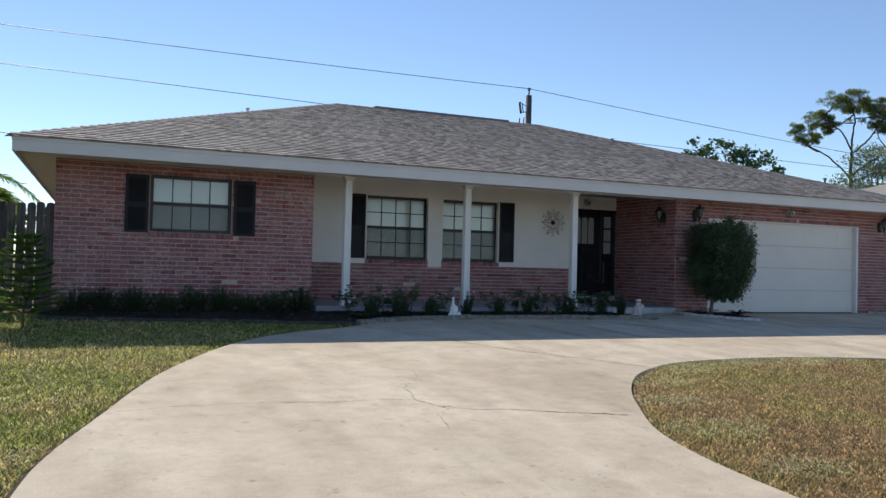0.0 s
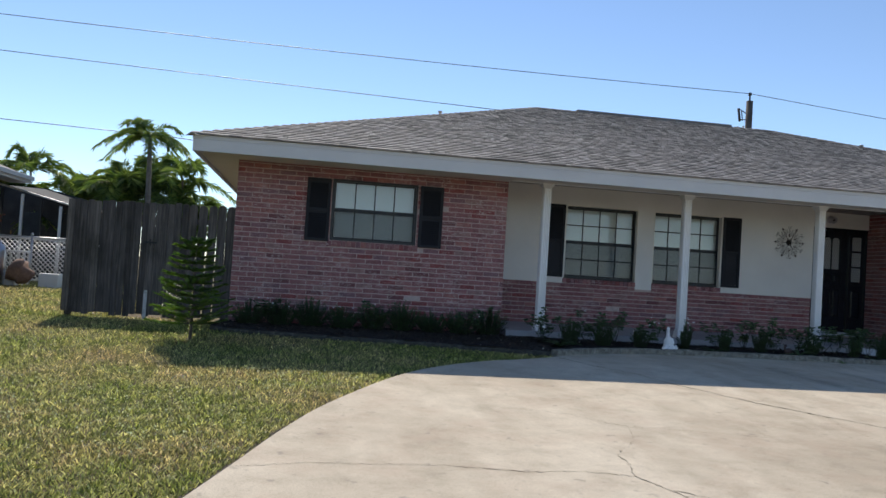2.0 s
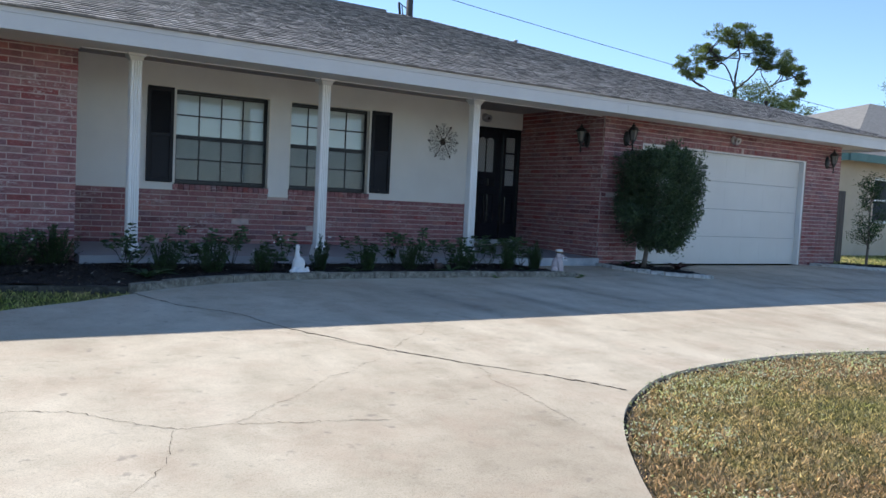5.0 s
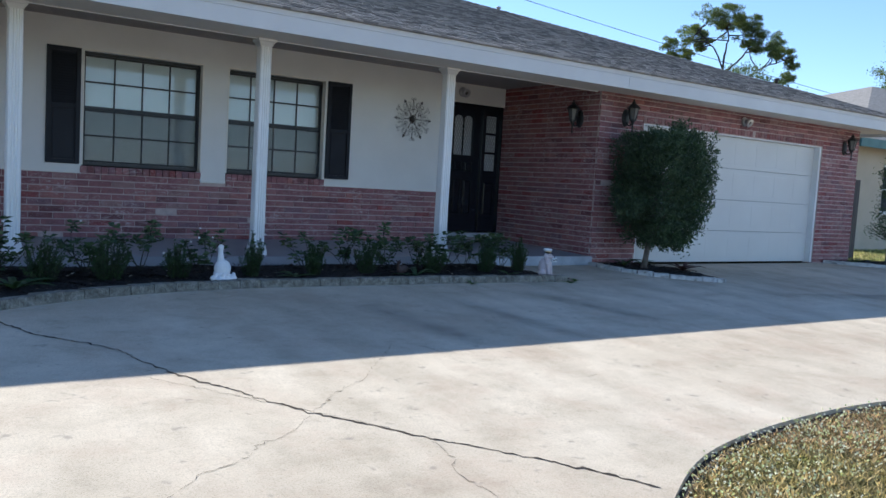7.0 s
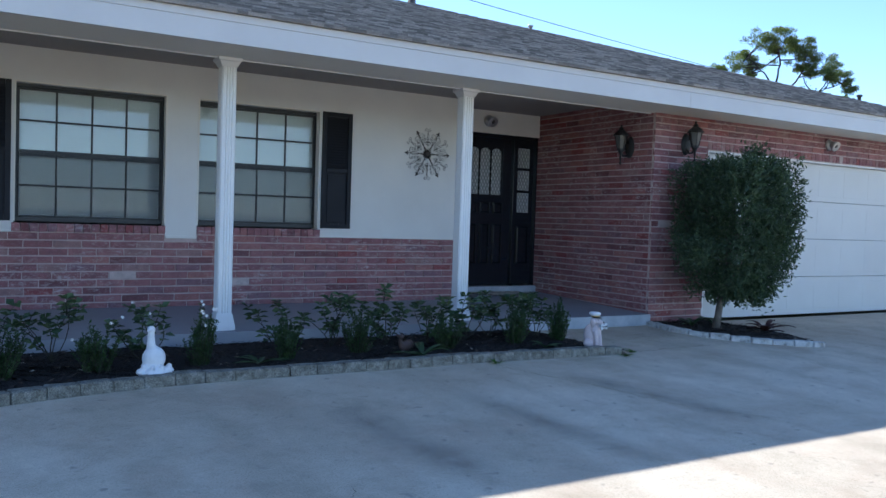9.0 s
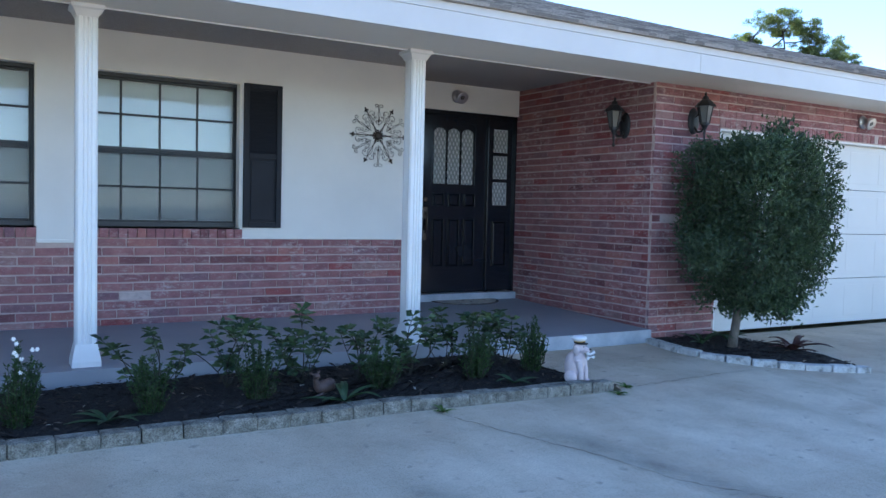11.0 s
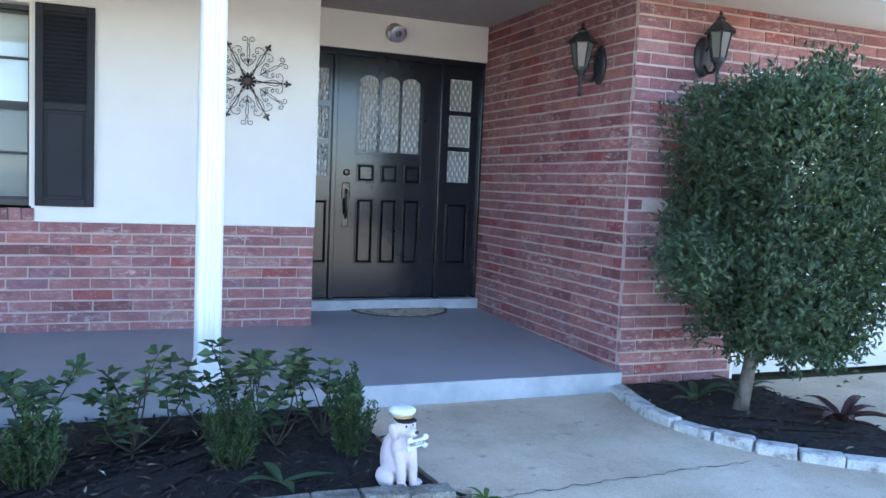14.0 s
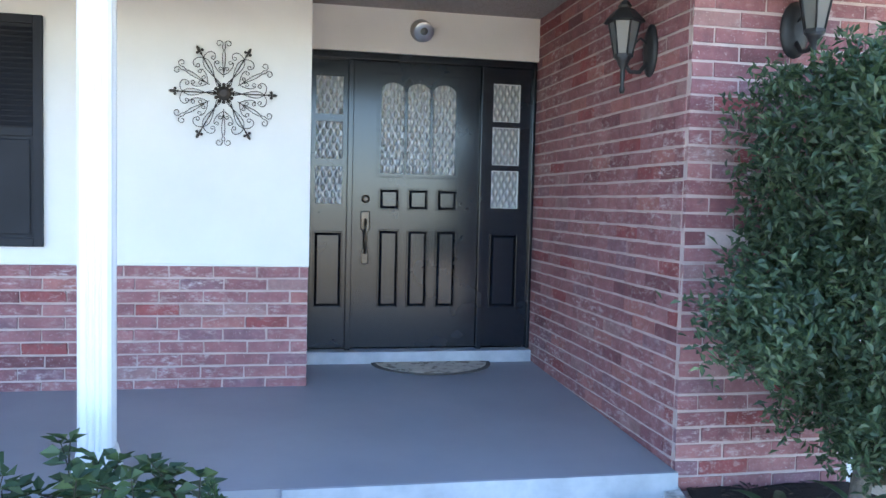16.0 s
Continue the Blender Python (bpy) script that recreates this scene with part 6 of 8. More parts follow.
px, py = visible_lawn(520000, -6.5, 4.3, 2.2, 15.5, left_lawn, grng)
near = np.hypot(px - 0.8, py - 1.5)
k = grng.random(len(px)) < np.clip(1.45 - near / 12, 0.30, 1)
grass("grass_left", px[k], py[k], grng, 0.040, 0.0055, "short patchy green and straw-coloured lawn grass")
px, py = visible_lawn(40000, -9.0, -2.0, 15.0, 27.0, lambda x, y: (x > -7.9) & ((x < -2.8) | (y > 15.3)), grng)
grass("grass_side_yard", px, py, grng, 0.08, 0.010, "sunlit green grass in the side yard")
px, py = visible_lawn(330000, 4.4, 14.5, 2.2, 9.2, lambda x, y: inside(x - 0.025, y, ISLAND_POLY) & inside(x + 0.025, y, ISLAND_POLY) & inside(x, y + 0.025, ISLAND_POLY), grng)
near = np.hypot(px - 3.5, py - 5.5)
k = grng.random(len(px)) < np.clip(1.5 - near / 8, 0.3, 1)
grass("grass_island", px[k], py[k], grng, 0.034, 0.0052, "short dry brown and green grass of the rounded lawn island", GRASS_DRY)
px, py = visible_lawn(30000, 19.1, 32.0, 14.0, 17.4, lambda x, y: ~inside(x, y, DRIVE_POLY) & ~inside(x, y, right_bed), grng)
grass("grass_right", px, py, grng, 0.08, 0.012, "sunlit green grass beside the neighbouring house")


def clover(name, spots, rng, area):
    """Pale leaf tips and small white flowers, thick in places along the edge of the island."""
    pos, ways = [], []
    for (x, y, r, n) in spots:
        a, d = rng.uniform(0, math.tau, n), r * np.sqrt(rng.random(n))
        qx, qy = x + np.cos(a) * d, y + np.sin(a) * d * 0.6
        ok = inside(qx, qy, area)
        for u, v in zip(qx[ok], qy[ok]):
            pos.append((u, v, ground_z(u, v) + rng.uniform(-0.01, 0.025)))
    ways = rng.normal(size=(len(pos), 3)) * 0.8 + np.array([0, 0, 0.3])
    me = leaf_mesh(name, pos, ways, 0.019, 0.014, PALE_TIP, rng, 0.1)
    tagged(new(name, me), "small pale white flowers and clippings scattered in the lawn", "flower", kind="stuff")


LAWN_AREA = [(-8.0, 3.0), (-0.2, 3.0)] + [(x - 0.05, y) for x, y in DRIVE_LEFT if y > 3.5 and y < 11.5] + [(1.5, 12.6), (-6.0, 14.0)]
PALE_TIP = leaf_material("pale_flower", (0.50, 0.50, 0.34), (0.66, 0.64, 0.50), (0.80, 0.78, 0.66), 0.8, 0.3)
clover("lawn_flowers", [(6.9, 8.45, 0.6, 500), (7.8, 8.75, 0.7, 700), (8.9, 8.8, 0.8, 800), (9.9, 8.75, 0.6, 500), (5.6, 6.9, 0.5, 420), (5.3, 5.9, 0.5, 400), (6.2, 7.8, 0.5, 400), (5.1, 4.8, 0.4, 300), (8.0, 7.5, 2.6, 260), (10, 6, 3.5, 260)], grng, ISLAND_POLY)
clover("lawn_clippings", [(-0.6, 6.3, 0.7, 600), (-1.2, 9.5, 1.6, 500), (0.6, 10.4, 1.0, 420), (-3.0, 9.0, 2.4, 500), (-0.2, 8.3, 1.2, 400), (-3.5, 12.0, 2.2, 420)], grng, LAWN_AREA)


# ---- fences on the left ----
def wood_fence():
    fence = thing("wood_fence", (-1.5, 15.2, 0.32), "weathered dark grey wooden privacy fence with a gate", "fence")
    rng = random.Random(5)
    x = -2.76
    i = 0
    while x < -0.34:
        gate = x < -1.02
        w = rng.uniform(0.088, 0.105) if gate else rng.uniform(0.125, 0.135)
        gap = rng.uniform(0.0003, 0.002) if gate else rng.choice((0.010, 0.016, 0.024))
        if gate and rng.random() < 0.2:
            gap = 0.006
        z0 = 0.325 + rng.uniform(-0.02, 0.03)
        z1 = 2.045 + rng.uniform(-0.014, 0.014) + 0.03 * (x + 2.4)
        y = 15.20 + (0.012 if i % 2 else 0) + (0.03 if not gate else 0)
        bm = bmesh.new()
        c = 0.014
        pts = [(x, z0), (x + w, z0), (x + w, z1 - c), (x + w - c, z1), (x + c, z1), (x, z1 - c)] if gate else \
              [(x, z0), (x + w, z0), (x + w, z1 - 0.045), (x + w * 0.85, z1 - 0.014), (x + w * 0.5, z1), (x + w * 0.15, z1 - 0.014), (x, z1 - 0.045)]
        prism(bm, pts, y, y + 0.017)
        mid = Vector((x + w / 2, y, 1.2))
        bm.transform(Matrix.Translation(mid) @ Matrix.Rotation(rng.uniform(-0.006, 0.006), 4, "Y") @ Matrix.Translation(-mid))
        part("picket", bm, BOARD, fence)
        x += w + gap
        i += 1
    for z in (0.55, 1.78):
        bm = bmesh.new()
        box(bm, -2.74, -0.32, 15.262, 15.30, z, z + 0.085)
        part("rail", bm, BOARD, fence)
    for px_ in (-2.74, -1.10, -0.44):
        bm = bmesh.new()
        soft_box(bm, px_, px_ + 0.09, 15.301, 15.39, 0.2, 2.03, 0.006)
        part("post", bm, BOARD, fence)
    bm = bmesh.new()
    box(bm, -1.62, -1.44, 15.175, 15.186, 1.44, 1.47)
    tube(bm, [(-1.53, 15.17, 1.50), (-1.53, 15.16, 1.46), (-1.53, 15.17, 1.41)], 0.008, 6)
    part("latch", bm, IRON, fence, "black iron gate latch")
    bm = bmesh.new()
    box(bm, -1.575, -1.525, 15.165, 15.185, 0.29, 0.72)
    part("prop", bm, KERB_WHITE, fence, "pale timber prop at the gate")


def vinyl_fence():
    fence = thing("vinyl_fence", (-5.2, 15.3, 0.3), "white vinyl privacy fence with a capped end post", "fence")
    b = Vector((-4.05, 14.38))
    d = Vector((-1.70, 1.51)).normalized()
    a = b + d * 7.4
    ln = (b - a).length
    m = Matrix.Translation((a.x, a.y, 0.0)) @ Matrix.Rotation(math.atan2(-d.y, -d.x), 4, "Z")

    def put(name, *s, mat=VINYL, bev=0.004):
        bm = bmesh.new()
        soft_box(bm, *s, bev)
        bm.transform(m)
        part(name, bm, mat, fence)

    u = ln
    while u > 0.3:
        v = max(0.0, u - 2.4)
        put("rail", v, u - 0.07, -0.03, 0.03, 0.50, 0.62)
        put("rail", v, u - 0.07, -0.03, 0.03, 1.60, 1.65)
        put("rail", v, u - 0.07, -0.03, 0.03, 1.90, 1.97)
        put("infill", v, u - 0.07, -0.012, 0.012, 0.26, 0.50, bev=0.001)
        k = u - 0.07
        while k > v + 0.02:
            q = max(v, k - 0.29)
            put("plank", q + 0.001, k - 0.001, -0.015, 0.015, 0.62, 1.60, bev=0.002)
            k -= 0.29
        put("upper_plank", v, u - 0.07, -0.012, 0.012, 1.65, 1.90, bev=0.001)
        put("post", u - 0.065, u + 0.065, -0.065, 0.065, 0.15, 1.96)
        u = v
    bm = bmesh.new()
    lathe(bm, [(0.10, 0), (0.10, 0.02), (0.05, 0.05), (0.055, 0.07), (0.06, 0.09), (0.03, 0.12), (0.005, 0.13)], 8, (0, 0, 1.96), False, math.pi / 8)
    bm.transform(m @ Matrix.Translation((ln, 0, 0)))
    part("post_cap", bm, VINYL, fence)
    # Fence's return panel in shade: shutter black on its boards stands for that shade.
    gate = thing("shaded_panel", (-4.5, 15.8, 0.3), "slatted panel behind the white end post, its shade painted in as black", "gate")
    p, q = Vector((-4.06, 14.48, 0.0)), Vector((-4.52, 17.3, 0.0))
    for i in range(12):
        c = p.lerp(q, (i + 0.5) / 12)
        bm = bmesh.new()
        box(bm, -0.115, 0.115, -0.012, 0.012, 0.34, 1.52)
        bm.transform(Matrix.Translation(c) @ Matrix.Rotation(math.atan2(q.y - p.y, q.x - p.x), 4, "Z"))
        part("board", bm, SHUTTER, gate)


wood_fence()
vinyl_fence()


# ---- feathery young tree ----
def young_tree(x, y, h, seed, material=LEAF_FIR, dark=False):
    z = ground_z(x, y) - 0.03
    rng, nr = random.Random(seed), np.random.default_rng(seed)
    tr = thing("young_conifer", (x, y, z), "small feathery young conifer planted in the lawn", "tree")
    bm = bmesh.new()
    tube(bm, [(x, y, z), (x + 0.01, y, z + h * 0.5), (x, y, z + h)], [0.022, 0.014, 0.004], 7)
    pos, ways = [], []
    tiers = 13
    for t in range(tiers):
        zz = z + h * (0.16 + 0.80 * t / tiers)
        reach = 0.55 * (1 - 0.72 * t / tiers)
        for k in range(6):
            a = k * math.tau / 6 + t * 0.5 + rng.uniform(-0.2, 0.2)
            r = reach * rng.uniform(0.7, 1.15)
            p0 = Vector((x, y, zz))
            p2 = p0 + Vector((math.cos(a) * r, math.sin(a) * r, r * rng.uniform(0.05, 0.35)))
            p1 = p0.lerp(p2, 0.5) + Vector((0, 0, -0.02))
            tube(bm, [p0, p1, p2], [0.006, 0.004, 0.002], 4, False)
            d = (p2 - p0).normalized()
            s = d.cross(Vector((0, 0, 1)))
            for i in range(120):
                u = rng.uniform(0.12, 1.0)
                q = p0.lerp(p2, u) + Vector((0, 0, -0.02 * math.sin(math.pi * u)))
                pos.append(q)
                ways.append(d * 0.7 + s * rng.choice((-1, 1)) * rng.uniform(0.5, 1.1) + Vector((0, 0, rng.uniform(-0.1, 0.4))))
    part("trunk", bm, BARK, tr)
    ob = new("foliage", leaf_mesh("foliage", np.array(pos) - np.array((x, y, z)), ways, 0.085, 0.015, material, nr, 0.1))
    ob.parent = tr
    return tr


young_tree(-0.52, 12.75, 1.36, 4)


def sparse_bush(x, y, h, w, seed):
    z = ground_z(x, y)
    rng, nr = random.Random(seed), np.random.default_rng(seed)
    tr = thing("tall_bush", (x, y, z), "tall thin dark bush beside the garage corner", "shrub")
    bm = bmesh.new()
    tube(bm, [(x, y, z), (x + 0.02, y, z + 0.5), (x - 0.02, y, z + h * 0.9)], [0.03, 0.022, 0.008], 7)
    pos, ways = [], []
    for _ in range(46):
        t = rng.uniform(0.25, 0.95)
        a = rng.uniform(0, math.tau)
        r = w * rng.uniform(0.4, 1.0) * (1.1 - 0.5 * t)
        p = Vector((x, y, z + h * t))
        q = p + Vector((math.cos(a) * r, math.sin(a) * r, rng.uniform(0.1, 0.35)))
        tube(bm, [p, p.lerp(q, 0.5), q], [0.008, 0.005, 0.002], 4, False)
        for i in range(60):
            c = p.lerp(q, rng.uniform(0.3, 1.05)) + Vector((rng.gauss(0, 0.05), rng.gauss(0, 0.05), rng.gauss(0, 0.05)))
            pos.append(c)
            ways.append((rng.gauss(0, 1), rng.gauss(0, 1), rng.gauss(0.3, 0.7)))
    part("trunk", bm, BARK, tr)
    ob = new("foliage", leaf_mesh("foliage", np.array(pos) - np.array((x, y, z)), ways, 0.05, 0.02, LEAF_FINE, nr))
    ob.parent = tr


sparse_bush(18.75, 13.98, 1.75, 0.42, 14)


# ---- palms ----
def palm(x, y, trunk_h, frond, count, seed, label, droop=1.0, stems=1, z0=None, spread=0.0, up=0.5, trunk_r=0.11):
    rng, nr = random.Random(seed), np.random.default_rng(seed)
    z = ground_z(x, y) - 0.03 if z0 is None else z0
    top = thing("palm_tree", (x, y, z), label, "tree")
    for s in range(stems):
        sx, sy = x + rng.uniform(-spread, spread), y + rng.uniform(-spread, spread) * 0.7
        th = trunk_h * rng.uniform(0.6, 1.0) if stems > 1 else trunk_h
        bm = bmesh.new()
        lean = rng.uniform(-0.15, 0.15)
        tube(bm, [(sx, sy, z), (sx + lean * 0.4, sy, z + th * 0.5), (sx + lean, sy, z + th)], [trunk_r, trunk_r * 0.8, trunk_r * 0.6], 8)
        part("trunk", bm, BARK, top)
        pos, ways = [], []
        fb = bmesh.new()
        for k in range(count):
            a = k * 2.4 + rng.uniform(-0.3, 0.3)
            e = up * rng.uniform(0.2, 1.6)
            ln = frond * rng.uniform(0.8, 1.1)
            c = Vector((sx + lean, sy, z + th))
            pts = []
            for i in range(9):
                t = i / 8
                pts.append(c + Vector((math.cos(a) * ln * t * math.cos(min(e, 1.3)), math.sin(a) * ln * t * math.cos(min(e, 1.3)), ln * (math.sin(min(e, 1.3)) * t - droop * 0.75 * t * t))))
            tube(fb, pts, [0.018 * (1 - 0.9 * i / 8) for i in range(9)], 4, False)
            for i in range(64):
                t = 0.12 + 0.88 * i / 64
                j = min(int(t * 8), 7)
                q = pts[j].lerp(pts[j + 1], t * 8 - j)
                d = (pts[j + 1] - pts[j]).normalized()
                sd = d.cross(Vector((0, 0, 1)))
                if sd.length < 0.1:
                    sd = Vector((math.sin(a), -math.cos(a), 0))
                sd.normalize()
                for m in (-1, 1):
                    pos.append(q)
                    ways.append(d * 0.75 + sd * m * 0.9 + Vector((0, 0, rng.uniform(-0.55, 0.15))))
        part("frond_stalk", fb, LEAF_PALM, top)
        ob = new("frond_leaf", leaf_mesh("frond_leaf", np.array(pos) - np.array((x, y, z)), ways, frond * 0.20, 0.030, LEAF_PALM, nr, 0.1))
        ob.parent = top
    return top


palm(-5.10, 10.6, 3.0, 2.0, 24, 1, "tall palm with long drooping fronds over the vinyl fence", 1.25, up=0.9)
palm(-4.25, 29.0, 4.75, 1.6, 18, 2, "tall palm rising over the clump behind the fence", 0.9, up=0.7)
AR = "clump of bushy green palms behind the side yard fence"
for i, (x, th) in enumerate(((-10.0, 2.3), (-8.9, 2.6), (-7.6, 2.1), (-6.4, 2.0), (-5.3, 2.2), (-4.4, 2.4), (-3.9, 1.7), (-3.3, 1.1))):
    palm(x, 31.8 + (i % 3) * 0.6, th + (1.8 if -5.5 < x < -4 else 1.2), 2.4, 10, 10 + i, AR, 0.95, stems=3, spread=0.7, up=1.35, trunk_r=0.06)


# ---- pine, oak and broad-leaved tree beyond the roof ----
def crown_tree(name, label, base, height, limbs, material, leaf, width, seed, clump, per, trunk_r, bark=BARK, category="tree", spread=0.72):
    """A trunk that forks into limbs, each ending in clumps of leaves. limbs: rows of (x, y, z, clump radius)."""
    rng, nr = random.Random(seed), np.random.default_rng(seed)
    x, y, z = base
    top = thing(name, base, label, category)
    bm = bmesh.new()
    fork = Vector((x, y, z + height))
    tube(bm, [(x, y, z), (x + 0.1, y, z + height * 0.5), fork], [trunk_r, trunk_r * 0.8, trunk_r * 0.65], 9)
    pos, ways = [], []
    for lx, ly, lz, r in limbs:
        e = Vector((lx, ly, lz))
        start = fork - Vector((0, 0, rng.uniform(0, height * 0.12)))
        side = e.x - fork.x
        mid = start.lerp(e, 0.55) + Vector((-0.18 * side, rng.uniform(-0.3, 0.3), (0.10 if e.z > fork.z + 2 else 0.28) * abs(side) * (0.3 if e.z > fork.z + 2 else -0.5)))
        path = [start * (1 - t) ** 2 + mid * 2 * t * (1 - t) + e * t * t + Vector((rng.uniform(-1, 1), 0, rng.uniform(-1, 1))) * 0.10 * (e - start).length * 0.25 * (t > 0) * (t < 1) for t in (i / 6 for i in range(7))]
        tube(bm, path, [trunk_r * f for f in (0.42, 0.36, 0.30, 0.24, 0.18, 0.12, 0.05)], 6, False)
        for j in range(clump):
            o = Vector((rng.gauss(0, r * spread), rng.gauss(0, r * 0.6), rng.gauss(0, r * spread * 0.6)))
            c = e + o
            tube(bm, [path[rng.randint(3, 5)], e.lerp(c, 0.5), c], [trunk_r * 0.10, trunk_r * 0.07, trunk_r * 0.03], 4, False)
            q = nr.normal(size=(per, 3)) * np.array([0.42, 0.42, 0.26]) * r * spread * 0.86 + np.array(c)
            pos.append(q)
            ways.append(nr.normal(size=(per, 3)) * 0.8 + np.array([0, 0, 0.6]))
    part("trunk", bm, bark, top)
    ob = new("crown", leaf_mesh("crown", np.concatenate(pos) - np.array(base), np.concatenate(ways), leaf, width, material, nr, 0.15))
    ob.parent = top


PB = Vector((53.6, 45.0, 0.3))
DARK_BARK = grained("dark_bark", [(0.3, (0.03, 0.026, 0.024)), (0.7, (0.08, 0.07, 0.065))], 3, 0.9)
def pine_tree():
    """A tall pine: the trunk forks into crooked bare limbs, each ending in rounded tufts of needles under a domed outline."""
    rng, nr = random.Random(31), np.random.default_rng(31)
    top = thing("pine_tree", tuple(PB), "tall umbrella-shaped pine with bare dark limbs and needle clumps", "tree")
    bm = bmesh.new()

    def limb(points, r0, r1):
        pts = [Vector(p) for p in points]
        path = []
        for i in range(len(pts) - 1):
            p0, p1, p2, p3 = pts[max(i - 1, 0)], pts[i], pts[i + 1], pts[min(i + 2, len(pts) - 1)]
            for k in range(4):
                t = k / 4
                path.append(0.5 * (2 * p1 + (p2 - p0) * t + (2 * p0 - 5 * p1 + 4 * p2 - p3) * t * t + (3 * p1 - p0 - 3 * p2 + p3) * t ** 3))
        path.append(pts[-1])
        n = len(path)
        wob = [p + Vector((rng.uniform(-1, 1), rng.uniform(-1, 1), rng.uniform(-1, 1))) * 0.05 * (0 < i < n - 1) for i, p in enumerate(path)]
        tube(bm, wob, [r0 + (r1 - r0) * i / (n - 1) for i in range(n)], 6, False)
        return wob

    # the four main limbs, in steps across the view (u), outward (w) and up (z)
    right, out = Vector((0.612, -0.791, 0)), Vector((0.791, 0.612, 0))

    def at(u, w, z):
        return PB + right * (u - 0.15) + out * w + Vector((0, 0, z - 0.4 - PB.z))
    trunk = limb([at(0.2, 0, 0.3), at(0.1, 0, 5), at(0.0, 0, 9), at(0.0, 0, 11.2)], 0.18, 0.13)
    mains = [limb([at(0, 0, 11.1), at(0.05, 0.2, 12.4), at(0.2, 0.1, 13.5), at(0.1, 0, 14.6)], 0.095, 0.04),
             limb([at(0, 0, 11.4), at(-0.5, -0.3, 12.5), at(-1.2, -0.5, 13.3), at(-1.9, -0.4, 14.2)], 0.075, 0.03),
             limb([at(0, 0, 11.1), at(0.9, 0.3, 11.9), at(1.6, 0.4, 12.9), at(1.9, 0.3, 14.1)], 0.09, 0.03),
             limb([at(0, 0, 9.4), at(1.6, -0.4, 10.6), at(2.7, -0.5, 11.4), at(4.4, -0.2, 12.2)], 0.08, 0.03),
             limb([at(0, 0, 9.2), at(-1.6, 0.3, 11.0), at(-2.7, 0.4, 11.6), at(-3.8, 0.5, 12.6)], 0.075, 0.03),
             limb([at(0, 0, 8.8), at(1.8, 0.6, 9.7), at(3.0, 0.5, 10.1), at(4.0, 0.4, 10.6)], 0.08, 0.03)]
    pos, ways = [], []
    tufts = [(50.7, 47.9, 12.7, 0.63), (51.0, 47.6, 11.8, 0.63), (52.5, 47.6, 12.1, 0.57), (51.2, 46.6, 13.1, 0.73), (52.4, 47.0, 13.8, 0.79), (53.1, 46.6, 13.5, 0.68), (52.2, 45.6, 14.6, 0.84), (52.5, 44.8, 14.9, 0.84),
             (53.4, 44.4, 14.8, 0.84), (54.5, 44.5, 14.6, 0.73), (53.6, 45.4, 14.1, 0.68), (54.0, 43.1, 14.2, 0.63), (54.4, 43.6, 13.6, 0.68), (54.8, 44.1, 12.9, 0.53), (55.0, 43.0, 13.4, 0.68), (55.8, 42.8, 12.8, 0.73),
             (56.9, 42.6, 12.3, 0.68), (56.8, 41.6, 11.6, 0.63), (54.8, 43.0, 12.5, 0.57), (54.9, 42.1, 12.0, 0.57), (56.3, 41.6, 10.4, 0.63), (56.6, 42.6, 9.7, 0.53), (53.0, 46.9, 12.8, 0.57)]
    joints = [p for m in mains for p in m[3:]]
    for tx, ty, tz, r in tufts:
        c = Vector((tx, ty, tz))
        near = sorted(joints, key=lambda p: (p - c).length + max(0.0, p.z - c.z) * 1.5)[:2]
        for s in near + joints[rng.randint(0, len(joints) - 1):][:1]:
            if (s - c).length > 2.6:
                continue
            mid = s.lerp(c, 0.5) + Vector((rng.uniform(-0.2, 0.2), rng.uniform(-0.2, 0.2), -0.12))
            tube(bm, [s, mid, c - Vector((0, 0, 0.1))], [0.060, 0.042, 0.022], 5, False)
        for j in range(12):
            o = Vector((rng.gauss(0, 0.55), rng.gauss(0, 0.55), rng.gauss(0, 0.34))) * r
            e = c + o
            tube(bm, [c - Vector((0, 0, 0.12)), e], [0.018, 0.008], 4, False)
            q = nr.normal(size=(120, 3))
            q /= np.linalg.norm(q, axis=1, keepdims=True)
            q *= (nr.random((120, 1)) ** 0.5) * np.array([0.40, 0.40, 0.24]) * r
            pos.append(q + np.array(e))
            ways.append(q * 2.2 + nr.normal(size=(120, 3)) * 0.35 + np.array([0, 0, 0.35]))
    part("trunk", bm, DARK_BARK, top)
    ob = new("crown", leaf_mesh("crown", np.concatenate(pos) - np.array(PB), np.concatenate(ways), 0.20, 0.04, LEAF_PINE, nr, 0.15))
    ob.parent = top


pine_tree()
crown_tree("oak_tree", "dense olive-green tree beneath the tall pine", (53.2, 42.5, 0.3), 5.5,
           [(49.8, 42.5, 7.6, 1.5), (51.2, 42, 9.0, 1.4), (53.0, 42.5, 9.7, 1.4), (54.8, 43, 9.8, 1.3), (56.4, 42.5, 8.6, 1.4), (52.4, 42, 7.4, 1.5), (55.0, 42, 7.2, 1.5), (50.8, 42.5, 6.6, 1.4), (57.2, 43, 7.2, 1.2)],
           LEAF_OAK, 0.17, 0.10, 32, 8, 150, 0.22)
